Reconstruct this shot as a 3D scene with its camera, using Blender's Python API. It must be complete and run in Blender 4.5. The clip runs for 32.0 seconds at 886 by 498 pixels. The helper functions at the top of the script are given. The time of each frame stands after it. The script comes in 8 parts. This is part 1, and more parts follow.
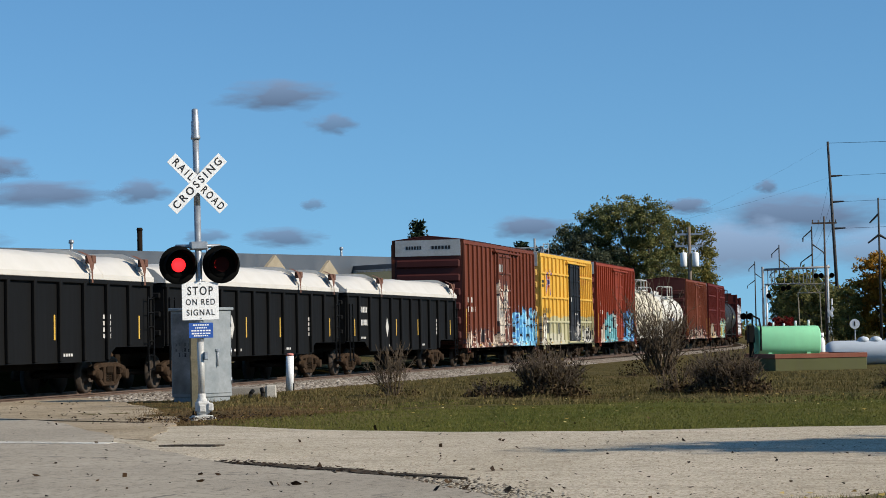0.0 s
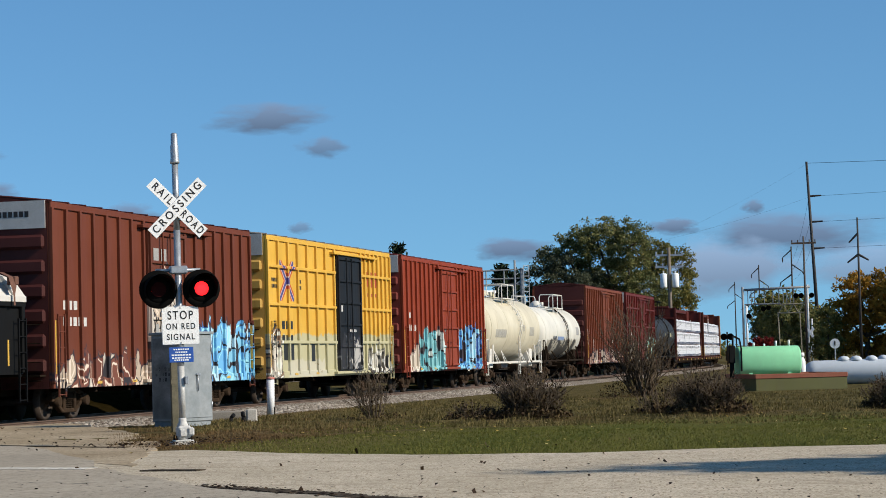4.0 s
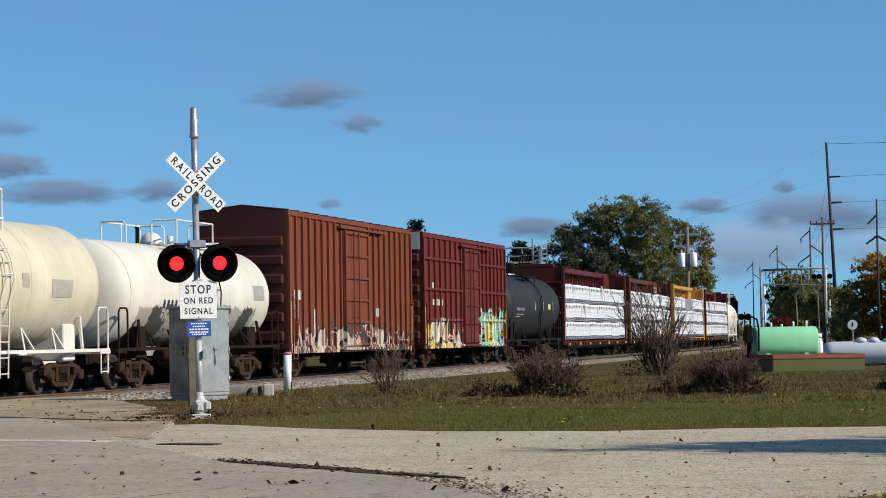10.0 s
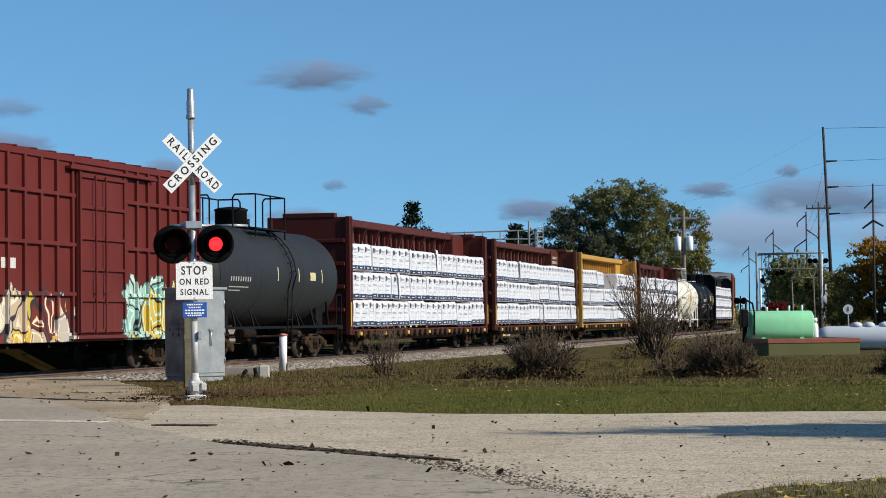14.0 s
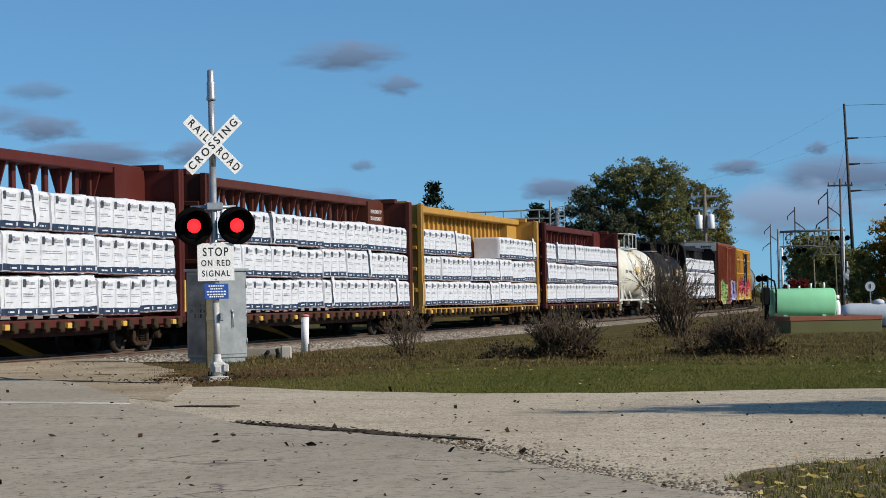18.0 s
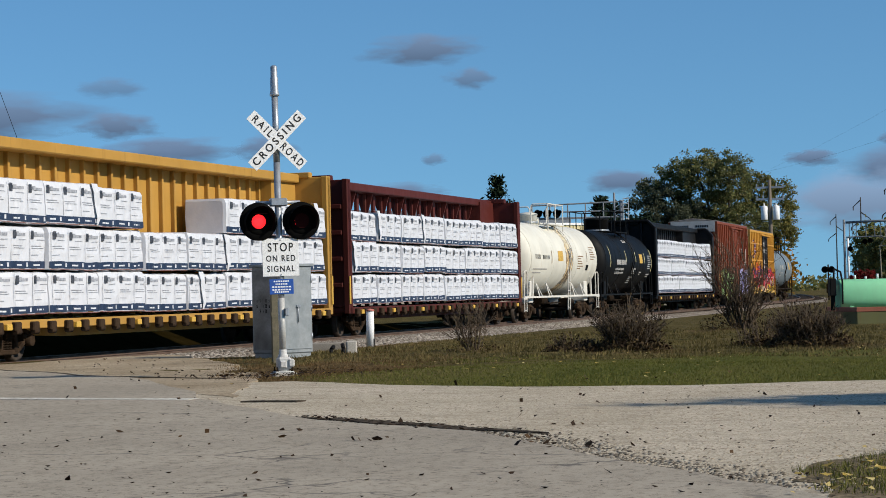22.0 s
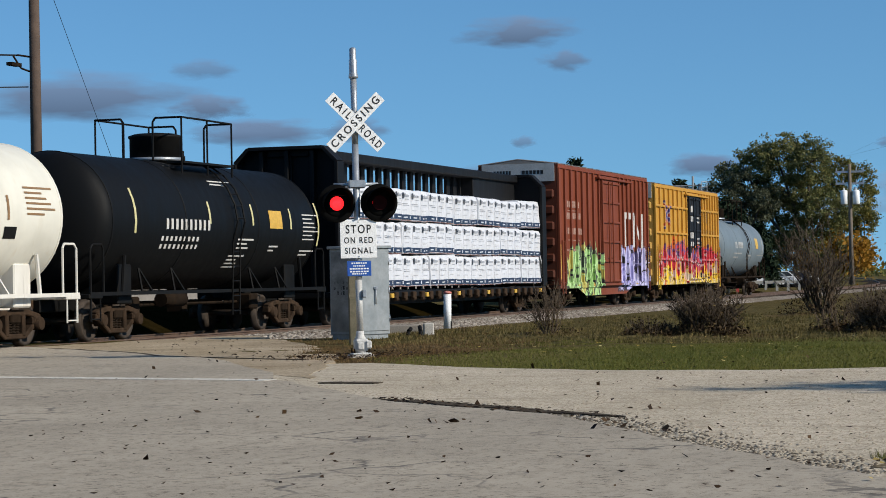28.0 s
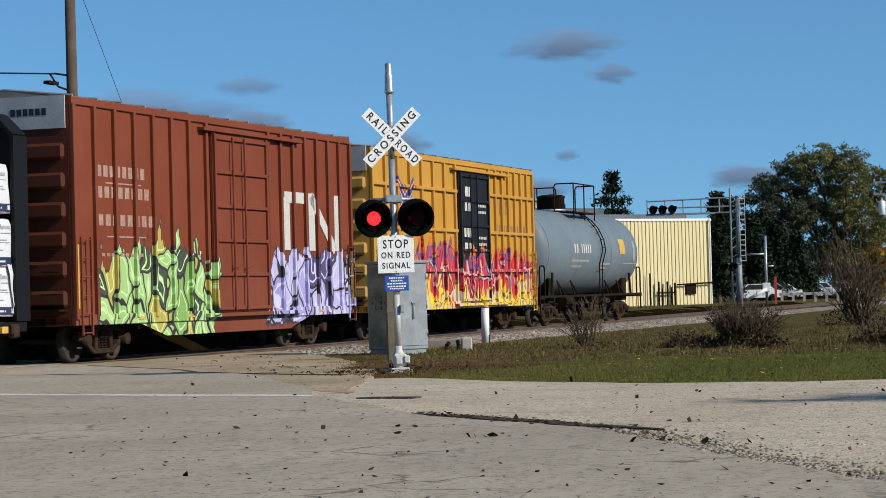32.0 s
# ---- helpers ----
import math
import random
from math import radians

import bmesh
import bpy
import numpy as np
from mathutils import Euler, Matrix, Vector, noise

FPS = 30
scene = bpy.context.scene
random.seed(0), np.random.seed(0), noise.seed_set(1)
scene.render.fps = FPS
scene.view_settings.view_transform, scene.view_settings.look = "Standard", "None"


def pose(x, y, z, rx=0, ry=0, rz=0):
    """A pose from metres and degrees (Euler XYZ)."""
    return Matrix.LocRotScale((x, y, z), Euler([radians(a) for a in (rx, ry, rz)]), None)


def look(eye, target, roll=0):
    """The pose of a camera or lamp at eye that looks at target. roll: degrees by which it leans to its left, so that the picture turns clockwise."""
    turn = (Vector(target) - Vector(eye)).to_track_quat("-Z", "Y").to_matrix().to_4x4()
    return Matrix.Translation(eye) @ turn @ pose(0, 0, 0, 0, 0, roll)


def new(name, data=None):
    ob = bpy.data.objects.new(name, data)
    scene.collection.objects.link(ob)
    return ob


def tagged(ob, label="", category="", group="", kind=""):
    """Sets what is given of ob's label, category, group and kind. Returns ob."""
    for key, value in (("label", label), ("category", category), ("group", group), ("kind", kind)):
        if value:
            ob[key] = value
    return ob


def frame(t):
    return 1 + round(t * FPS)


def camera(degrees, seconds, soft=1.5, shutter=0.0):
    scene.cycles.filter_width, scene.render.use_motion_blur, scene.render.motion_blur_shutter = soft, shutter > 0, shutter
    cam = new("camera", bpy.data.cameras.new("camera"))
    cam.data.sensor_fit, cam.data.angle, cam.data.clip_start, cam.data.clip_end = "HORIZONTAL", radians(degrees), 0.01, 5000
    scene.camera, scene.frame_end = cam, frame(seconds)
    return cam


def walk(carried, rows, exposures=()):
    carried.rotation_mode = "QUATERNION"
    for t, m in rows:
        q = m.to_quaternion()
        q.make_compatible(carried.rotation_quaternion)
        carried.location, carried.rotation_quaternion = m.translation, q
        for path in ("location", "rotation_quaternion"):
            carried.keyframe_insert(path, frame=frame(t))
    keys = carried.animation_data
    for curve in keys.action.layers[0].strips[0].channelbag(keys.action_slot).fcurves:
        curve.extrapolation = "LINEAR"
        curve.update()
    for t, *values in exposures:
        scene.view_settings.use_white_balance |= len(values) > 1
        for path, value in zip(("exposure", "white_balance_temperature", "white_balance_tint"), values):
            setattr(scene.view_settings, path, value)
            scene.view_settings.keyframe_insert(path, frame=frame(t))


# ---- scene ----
cam = camera(21.66, 32.0, 0.9, 0.0)
EYE = 1.23
# seconds, turn, tilt and lean of the hand-held camera, which stays on one spot
ROWS = [
    (0, -76.108, 2.196, -1.081),
    (0.5, -75.915, 2.249, -1.068),
    (1, -75.815, 2.288, -1.079),
    (1.5, -75.790, 2.356, -1.080),
    (2, -75.886, 2.480, -1.106),
    (2.5, -76.061, 2.614, -1.170),
    (3, -76.313, 2.712, -1.269),
    (3.5, -76.530, 2.750, -1.396),
    (5.5, -76.637, 2.727, -1.612),
    (6, -76.582, 2.726, -1.555),
    (6.5, -76.528, 2.704, -1.503),
    (7, -76.481, 2.685, -1.410),
    (7.5, -76.436, 2.659, -1.336),
    (8, -76.396, 2.620, -1.245),
    (8.5, -76.359, 2.542, -1.130),
    (9, -76.291, 2.428, -1.083),
    (9.5, -76.221, 2.295, -0.978),
    (10, -76.153, 2.181, -0.879),
    (10.5, -76.142, 2.094, -0.830),
    (11, -76.154, 1.979, -0.716),
    (11.5, -76.220, 1.863, -0.635),
    (12, -76.271, 1.763, -0.570),
    (12.5, -76.309, 1.722, -0.559),
    (13, -76.302, 1.730, -0.588),
    (13.5, -76.271, 1.743, -0.564),
    (14, -76.243, 1.744, -0.571),
    (14.5, -76.244, 1.715, -0.557),
    (16.5, -76.142, 1.465, -0.647),
    (17, -76.050, 1.377, -0.751),
    (17.5, -75.915, 1.292, -0.797),
    (18, -75.713, 1.252, -0.940),
    (18.5, -75.392, 1.273, -1.141),
    (19, -74.988, 1.351, -1.355),
    (19.5, -74.601, 1.456, -1.542),
    (20, -74.338, 1.525, -1.679),
    (20.5, -74.222, 1.489, -1.689),
    (21, -74.217, 1.384, -1.689),
    (21.5, -74.188, 1.247, -1.517),
    (22, -74.118, 1.129, -1.394),
    (22.5, -74.005, 1.036, -1.234),
    (23, -73.898, 0.982, -1.104),
    (23.5, -73.799, 0.964, -1.071),
    (24, -73.659, 0.967, -1.080),
    (24.5, -73.458, 1.013, -1.061),
    (26.5, -72.449, 0.859, -1.020),
    (27, -72.354, 0.755, -0.946),
    (27.5, -72.271, 0.701, -0.941),
    (28, -72.189, 0.739, -1.038),
    (28.5, -72.065, 0.805, -1.119),
    (29, -71.912, 0.864, -1.200),
    (29.5, -71.749, 0.878, -1.295),
    (30, -71.635, 0.871, -1.362),
    (30.5, -71.543, 0.889, -1.375),
    (31, -71.490, 0.924, -1.452),
    (31.5, -71.404, 1.005, -1.423),
    (32, -71.275, 1.113, -1.525),
]


def held(turn, tilt, lean):
    return pose(0, 0, EYE, 90 + tilt, 0, turn) @ pose(0, 0, 0, 0, 0, lean)


# the clip is exposed a little brighter in its first half
walk(cam, [(t, held(a, b, c)) for t, a, b, c in ROWS], [
    (0, 0.14, 6500, 10), (3, 0.14, 6500, 10), (7, 0.09, 6500, 10), (10, 0.14, 6480, 10), (14, 0.16, 6480, 10), (17, 0.03, 6440, 10),
    (24, -0.05, 6390, 10), (27, -0.04, 6350, 10), (30, 0.04, 6320, 10), (32, 0.02, 6320, 10)])

# ---- daylight ----
SUN_DIR = Vector((-0.1, -0.85, 0.50)).normalized()
world = bpy.data.worlds.new("sky")
scene.world = world
world.use_nodes = True
wn = world.node_tree.nodes
sky = wn.new("ShaderNodeTexSky")
sky.sky_type = "NISHITA"
sky.sun_disc = False
sky.sun_elevation = math.asin(SUN_DIR.z)
sky.sun_rotation = math.atan2(SUN_DIR.x, SUN_DIR.y)
sky.altitude = 200
sky.air_density = 1.0
sky.dust_density = 0.35
sky.ozone_density = 3.0
wn["Background"].inputs[1].default_value = 0.112
# the haze-free upper sky is drawn down to the horizon
tc = wn.new("ShaderNodeTexCoord")
lift = wn.new("ShaderNodeVectorMath")
lift.operation = "MULTIPLY_ADD"
lift.inputs[1].default_value = (1, 1, 1.0)
lift.inputs[2].default_value = (0, 0, 0.105)
world.node_tree.links.new(tc.outputs["Generated"], lift.inputs[0])
world.node_tree.links.new(lift.outputs[0], sky.inputs["Vector"])
tint = wn.new("ShaderNodeMix")
tint.data_type, tint.blend_type = "RGBA", "MULTIPLY"
tint.inputs[0].default_value = 1.0
tint.inputs[7].default_value = (0.65, 0.968, 1.10, 1)
world.node_tree.links.new(sky.outputs[0], tint.inputs[6])
world.node_tree.links.new(tint.outputs[2], wn["Background"].inputs[0])
sun = new("sun", bpy.data.lights.new("sun", "SUN"))
sun.data.energy = 5.0
sun.data.angle = radians(0.55)
sun.data.color = (1.0, 0.91, 0.77)
sun.matrix_world = look(SUN_DIR * 50, (0, 0, 0))


# ---- track line ----
def track_y(x):
    """A gentle curve that tightens beyond the far street."""
    d = max(0.0, x - 213)
    return 23.62 + 1.3456e-4 * (x - 50) ** 2 + (0.0012 * d * d if d < 30 else 1.08 + 0.072 * (d - 30))


def track_turn(x):
    d = min(30.0, max(0.0, x - 213))
    return math.degrees(math.atan(2 * 1.3456e-4 * (x - 50) + 0.0024 * d))


def travel(t):
    u = t - 32
    return -10.359 * u - 0.00668 * u * u - 1.863e-4 * u ** 3

# ---- mesh helpers ----
def link(name, mesh, parent=None, label=""):
    ob = new(name, mesh)
    if parent:
        ob.parent = parent
    if label:
        ob["label"] = label
    return ob


def part(name, bm, material, parent, label="", smooth=False):
    mesh = bpy.data.meshes.new(name)
    bm.normal_update()
    bm.to_mesh(mesh)
    bm.free()
    for m in material if isinstance(material, (list, tuple)) else [material]:
        mesh.materials.append(m)
    if smooth:
        mesh.shade_smooth()
    return link(name, mesh, parent, label)


def thing(name, at, label, category, group="", kind=""):
    ob = new(name)
    ob.matrix_world = at
    ob.empty_display_size = 0.2
    return tagged(ob, label, category, group, kind)


def quad(bm, *pts, mi=0):
    f = bm.faces.new([bm.verts.new(p) for p in pts])
    f.material_index = mi
    return f


def box(bm, x0, x1, y0, y1, z0, z1, mi=0, m=None, bevel=0.0):
    b2 = bm if not bevel else bmesh.new()
    vs = [b2.verts.new((x, y, z)) for z in (z0, z1) for y in (y0, y1) for x in (x0, x1)]
    for ids in ((0, 2, 3, 1), (4, 5, 7, 6), (0, 1, 5, 4), (2, 6, 7, 3), (0, 4, 6, 2), (1, 3, 7, 5)):
        f = b2.faces.new([vs[i] for i in ids])
        f.material_index = mi
    if bevel:
        bmesh.ops.bevel(b2, geom=b2.edges[:], offset=bevel, segments=1, affect="EDGES")
        for f in b2.faces:
            f.material_index = mi
        if m:
            bmesh.ops.transform(b2, matrix=m, verts=b2.verts)
        merge(bm, b2)
    elif m:
        for v in vs:
            v.co = m @ v.co
    return bm


def merge(bm, b2):
    vs = {v: bm.verts.new(v.co) for v in b2.verts}
    for f in b2.faces:
        g = bm.faces.new([vs[v] for v in f.verts])
        g.material_index = f.material_index
        g.smooth = f.smooth
    b2.free()


def rod(bm, p, q, r, n=6, r2=None, cap=True, mi=0):
    p, q = Vector(p), Vector(q)
    w = (q - p).normalized()
    u = w.orthogonal().normalized()
    v = w.cross(u)
    r2 = r if r2 is None else r2
    rings = []
    for c, s in ((p, r), (q, r2)):
        rings.append([bm.verts.new(c + (u * math.cos(a) + v * math.sin(a)) * s) for a in (math.tau * i / n for i in range(n))])
    for i in range(n):
        f = bm.faces.new((rings[0][i], rings[0][(i + 1) % n], rings[1][(i + 1) % n], rings[1][i]))
        f.smooth = n > 6
        f.material_index = mi
    if cap:
        bm.faces.new(rings[0][::-1]).material_index = mi
        bm.faces.new(rings[1]).material_index = mi
    return bm


def pipe(bm, pts, r, n=6, mi=0):
    for a, b in zip(pts, pts[1:]):
        rod(bm, a, b, r, n, mi=mi)
    return bm


def lathe(bm, prof, axis="x", n=32, at=(0, 0, 0), mi=0):
    """prof: (along, radius) rows."""
    at = Vector(at)
    rings = []
    for a, r in prof:
        ring = []
        for i in range(n):
            c, s = math.cos(math.tau * i / n) * r, math.sin(math.tau * i / n) * r
            p = {"x": (a, c, s), "y": (s, a, c), "z": (c, s, a)}[axis]
            ring.append(bm.verts.new(at + Vector(p)))
        rings.append(ring)
    for r0, r1 in zip(rings, rings[1:]):
        for i in range(n):
            f = bm.faces.new((r0[i], r0[(i + 1) % n], r1[(i + 1) % n], r1[i]))
            f.smooth = True
            f.material_index = mi
    if prof[0][1] > 0:
        bm.faces.new(rings[0][::-1]).material_index = mi
    if prof[-1][1] > 0:
        bm.faces.new(rings[-1]).material_index = mi
    return bm


def bars(name, boxes, material, parent, label="", bevel=0.01):
    """One small part for each of the given boxes."""
    for b in boxes:
        bm = bmesh.new()
        box(bm, *b, bevel=bevel)
        part(name, bm, material, parent, label)


def letters(text, size, depth, material, parent, at, name="lettering", width=None, gap=1.0):
    """Lettering in the built-in font, centred on at; gap widens the spacing, width squeezes the whole line to fit."""
    cu = bpy.data.curves.new(name, "FONT")
    cu.body, cu.size, cu.extrude, cu.align_x, cu.align_y = text, size, depth, "CENTER", "CENTER"
    cu.offset = size * 0.016
    cu.space_character = gap
    tmp = bpy.data.objects.new(name, cu)
    me = bpy.data.meshes.new_from_object(tmp)
    bpy.data.objects.remove(tmp)
    lo, hi = min(v.co.x for v in me.vertices), max(v.co.x for v in me.vertices)
    k = width / (hi - lo) if width else 1.0
    me.transform(at @ Matrix.Diagonal((k, 1, 1, 1)) @ Matrix.Translation((-(lo + hi) / 2, 0, 0)))
    me.materials.clear()
    me.materials.append(material)
    return link(name, me, parent)


# ---- materials ----
class Mat:
    def __init__(self, name, rough=0.7, metal=0.0, gloss=0.5):
        self.m = bpy.data.materials.new(name)
        self.m.use_nodes = True
        self.t = self.m.node_tree
        self.p = self.t.nodes["Principled BSDF"]
        self.p.inputs["Roughness"].default_value = rough
        self.p.inputs["Metallic"].default_value = metal
        self.p.inputs["Specular IOR Level"].default_value = gloss
        self.co = self.t.nodes.new("ShaderNodeTexCoord").outputs["Object"]

    def n(self, kind, **kw):
        nd = self.t.nodes.new("ShaderNode" + kind)
        for k, v in kw.items():
            nd.inputs[k].default_value = v
        return nd

    def l(self, a, b):
        self.t.links.new(a, b)

    def mapped(self, scale, loc=(0, 0, 0)):
        nd = self.n("Mapping")
        nd.inputs["Scale"].default_value = scale
        nd.inputs["Location"].default_value = loc
        self.l(self.co, nd.inputs["Vector"])
        return nd.outputs[0]

    def noise(self, scale, detail=4.0, rough=0.6, vec=None, dist=0.0):
        nd = self.n("TexNoise", Scale=scale, Detail=detail, Roughness=rough, Distortion=dist)
        self.l(vec or self.co, nd.inputs["Vector"])
        return nd.outputs["Fac"]

    def ramp(self, fac, lo, hi):
        nd = self.n("MapRange")
        nd.inputs["From Min"].default_value = lo
        nd.inputs["From Max"].default_value = hi
        self.l(fac, nd.inputs["Value"])
        return nd.outputs[0]

    def math(self, op, a, b=None):
        nd = self.t.nodes.new("ShaderNodeMath")
        nd.operation = op
        for i, x in enumerate((a, b)):
            if x is None:
                continue
            if isinstance(x, (int, float)):
                nd.inputs[i].default_value = x
            else:
                self.l(x, nd.inputs[i])
        return nd.outputs[0]

    def rgb(self, c):
        nd = self.t.nodes.new("ShaderNodeRGB")
        nd.outputs[0].default_value = (*c, 1)
        return nd.outputs[0]

    def mix(self, fac, a, b, mode="MIX"):
        nd = self.t.nodes.new("ShaderNodeMix")
        nd.data_type, nd.blend_type = "RGBA", mode
        if isinstance(fac, (int, float)):
            nd.inputs[0].default_value = fac
        else:
            self.l(fac, nd.inputs[0])
        for i, c in ((6, a), (7, b)):
            if isinstance(c, tuple):
                nd.inputs[i].default_value = (*c, 1)
            else:
                self.l(c, nd.inputs[i])
        return nd.outputs[2]

    def bump(self, height, strength=0.3, dist=0.02):
        nd = self.n("Bump", Strength=strength, Distance=dist)
        self.l(height, nd.inputs["Height"])
        self.l(nd.outputs[0], self.p.inputs["Normal"])

    def done(self, color):
        self.l(color, self.p.inputs["Base Color"])
        return self.m

    def axis(self, i):
        nd = self.t.nodes.new("ShaderNodeSeparateXYZ")
        self.l(self.co, nd.inputs[0])
        return nd.outputs[i]


def surf(name, a, b, scale=3.0, rough=0.7, metal=0.0, bump=0.2, fine=40.0, dist=0.01, c=None, gloss=0.35):
    """Two-tone surface: broad patches of a and b, fine grain, a little relief."""
    k = Mat(name, rough, metal, gloss)
    big = k.ramp(k.noise(scale, 5), 0.35, 0.68)
    col = k.mix(big, a, b)
    g = k.noise(fine, 3)
    col = k.mix(k.ramp(g, 0.35, 0.75), col, k.mix(0.35, col, c or (0.02, 0.02, 0.02)))
    k.l(k.math("ADD", k.math("MULTIPLY", big, 0.15), rough - 0.07), k.p.inputs["Roughness"])
    if bump:
        k.bump(g, bump, dist)
    return k.done(col)


def car_paint(name, base, rust=(0.09, 0.04, 0.022), dust=None, wear=0.5, rough=0.5, tags=(), fade=0.05, gloss=0.14):
    """Weathered rail-car paint: faded patches, rust runs down the sides, dust on the lower part, and sprayed tags
    (x from, x to, z from, z to, colours, seed)."""
    k = Mat(name, rough, 0.0, gloss)
    dust = dust or tuple(0.5 * b + 0.5 * d * min(1, 5 * max(base)) for b, d in zip(base, (0.22, 0.19, 0.15)))
    light = tuple(min(1, x * 1.2 + fade * 0.18 * min(1, 4 * max(base))) for x in base)
    col = k.mix(k.ramp(k.noise(0.6, 4), 0.3, 0.7), base, light)
    run = k.noise(1.0, 5, 0.7, k.mapped((3.5, 3.5, 0.35)))
    col = k.mix(k.math("MULTIPLY", k.ramp(run, 0.58, 0.78), wear), col, rust)
    low = k.math("MULTIPLY", k.ramp(k.axis(2), 2.6, 0.9), k.ramp(k.noise(1.6, 5, 0.7, k.mapped((2.0, 2.0, 0.6))), 0.35, 0.75))
    col = k.mix(k.math("MULTIPLY", low, 0.45 * min(1, wear + 0.3)), col, dust)
    for x0, x1, z0, z1, cols, seed, *style in tags:
        style = style[0] if style else "letters"
        zz, xx = k.axis(2), k.axis(0)
        wob = k.noise(1.0, 3, 0.6, k.mapped((2.2, 0.0, 1.1), (seed * 7.3, 0, seed)))
        edge = k.math("MULTIPLY", k.math("SUBTRACT", wob, 0.5), 0.5 if style == "panel" else 1.5)
        xe = k.math("ADD", xx, edge)
        top = k.math("ADD", zz, k.math("MULTIPLY", edge, 1.1))
        if style != "panel":
            saw = k.math("PINGPONG", k.math("ADD", k.math("MULTIPLY", xx, 1.15), k.math("MULTIPLY", edge, 0.8)), 0.55)
            bow = k.math("POWER", k.math("ABSOLUTE", k.math("MULTIPLY", k.math("SUBTRACT", xx, (x0 + x1) / 2), 2 / (x1 - x0))), 3.0)
            high = 0.14 if style == "block" else 0.42
            top = k.math("ADD", top, k.math("MULTIPLY", k.math("ADD", saw, k.math("MULTIPLY", bow, 0.7)), high * (z1 - z0)))
        # how far inside the sprayed outline
        f = k.math("MINIMUM", k.math("MINIMUM", k.math("SUBTRACT", xe, x0), k.math("SUBTRACT", x1, xe)),
                   k.math("MINIMUM", k.math("SUBTRACT", z1, top), k.math("SUBTRACT", k.math("ADD", zz, k.math("MULTIPLY", edge, 0.3)), z0)))
        m = k.ramp(f, -0.03, 0.03)
        warp = k.n("TexNoise", Scale=1.3, Detail=1.0)
        k.l(k.mapped((1, 0, 1), (seed * 2.3, 0, seed * 1.7)), warp.inputs["Vector"])
        bent = k.t.nodes.new("ShaderNodeVectorMath")
        bent.operation = "MULTIPLY_ADD"
        bent.inputs[1].default_value = (1.1, 0, 1.5)
        k.l(warp.outputs["Color"], bent.inputs[0])
        slant = k.mapped((1.55, 0, 1.15), (seed * 3.1, 0, seed * 5.7))
        slant.node.inputs["Rotation"].default_value = (0, 0.42, 0)
        k.l(slant, bent.inputs[2])
        cell = k.n("TexVoronoi", Scale=1.0)
        rimv = k.n("TexVoronoi", Scale=1.0)
        rimv.feature = "DISTANCE_TO_EDGE"
        k.l(bent.outputs[0], cell.inputs["Vector"])
        k.l(bent.outputs[0], rimv.inputs["Vector"])
        rimd = rimv.outputs["Distance"]
        sep = k.t.nodes.new("ShaderNodeSeparateColor")
        k.l(cell.outputs["Color"], sep.inputs[0])
        nd = k.t.nodes.new("ShaderNodeValToRGB")
        nd.color_ramp.interpolation = "CONSTANT"
        while len(nd.color_ramp.elements) < len(cols):
            nd.color_ramp.elements.new(0.5)
        for i, cc in enumerate(cols):
            nd.color_ramp.elements[i].position = i / len(cols) if style != "rise" else (0.36 + 0.30 * i / len(cols) if i else 0.0)
            nd.color_ramp.elements[i].color = (*cc, 1)
        if style == "cross":
            # two striped bars that cross in the middle of the panel
            ux, uz = k.math("SUBTRACT", xx, (x0 + x1) / 2), k.math("SUBTRACT", zz, (z0 + z1) / 2)
            ang = math.atan2(z1 - z0, x1 - x0)
            sx, sz = k.math("MULTIPLY", ux, math.sin(ang)), k.math("MULTIPLY", uz, math.cos(ang))
            d = k.math("MINIMUM", k.math("ABSOLUTE", k.math("SUBTRACT", sz, sx)), k.math("ABSOLUTE", k.math("ADD", sz, sx)))
            within = k.math("MULTIPLY", k.ramp(k.math("ABSOLUTE", ux), (x1 - x0) / 2 + 0.01, (x1 - x0) / 2 - 0.01), k.ramp(k.math("ABSOLUTE", uz), (z1 - z0) / 2 + 0.01, (z1 - z0) / 2 - 0.01))
            m = k.math("MULTIPLY", within, k.ramp(d, 0.20, 0.18))
            stroke = k.mix(k.ramp(k.math("ABSOLUTE", k.math("SUBTRACT", d, 0.085)), 0.02, 0.01), k.mix(k.ramp(d, 0.09, 0.08), cols[0], cols[1]), (0.55, 0.50, 0.42))
        elif style == "rise":
            v = k.noise(1.0, 2.0, 0.5, k.mapped((1.15, 1.15, 0.62), (seed * 3.1, seed, seed * 5.7)), 1.6)
            k.l(k.math("ADD", k.math("MULTIPLY", v, 0.6), k.math("MULTIPLY", k.math("SUBTRACT", zz, z0), 0.36 / (z1 - z0))), nd.inputs[0])
            line = k.math("MULTIPLY", k.ramp(rimd, 0.05, 0.03), k.ramp(zz, 2.3, 2.2))
            stroke = k.mix(k.math("MULTIPLY", line, 0.8), nd.outputs[0], (0.50, 0.44, 0.42))
            stroke = k.mix(k.math("MULTIPLY", k.ramp(k.math("ABSOLUTE", k.math("SUBTRACT", rimd, 0.1)), 0.035, 0.02), 0.8), stroke, (0.05, 0.01, 0.015))
        elif style == "panel":
            k.l(k.noise(0.7, 4, 0.7, k.mapped((1, 1, 1), (seed, 0, seed))), nd.inputs[0])
            stroke = nd.outputs[0]
        else:
            k.l(sep.outputs[0], nd.inputs[0])
            pale = tuple(min(0.75, c * 1.3 + 0.12) for c in cols[0])
            stroke = k.mix(k.ramp(k.math("ABSOLUTE", k.math("SUBTRACT", rimd, 0.17)), 0.035, 0.02), nd.outputs[0], pale)
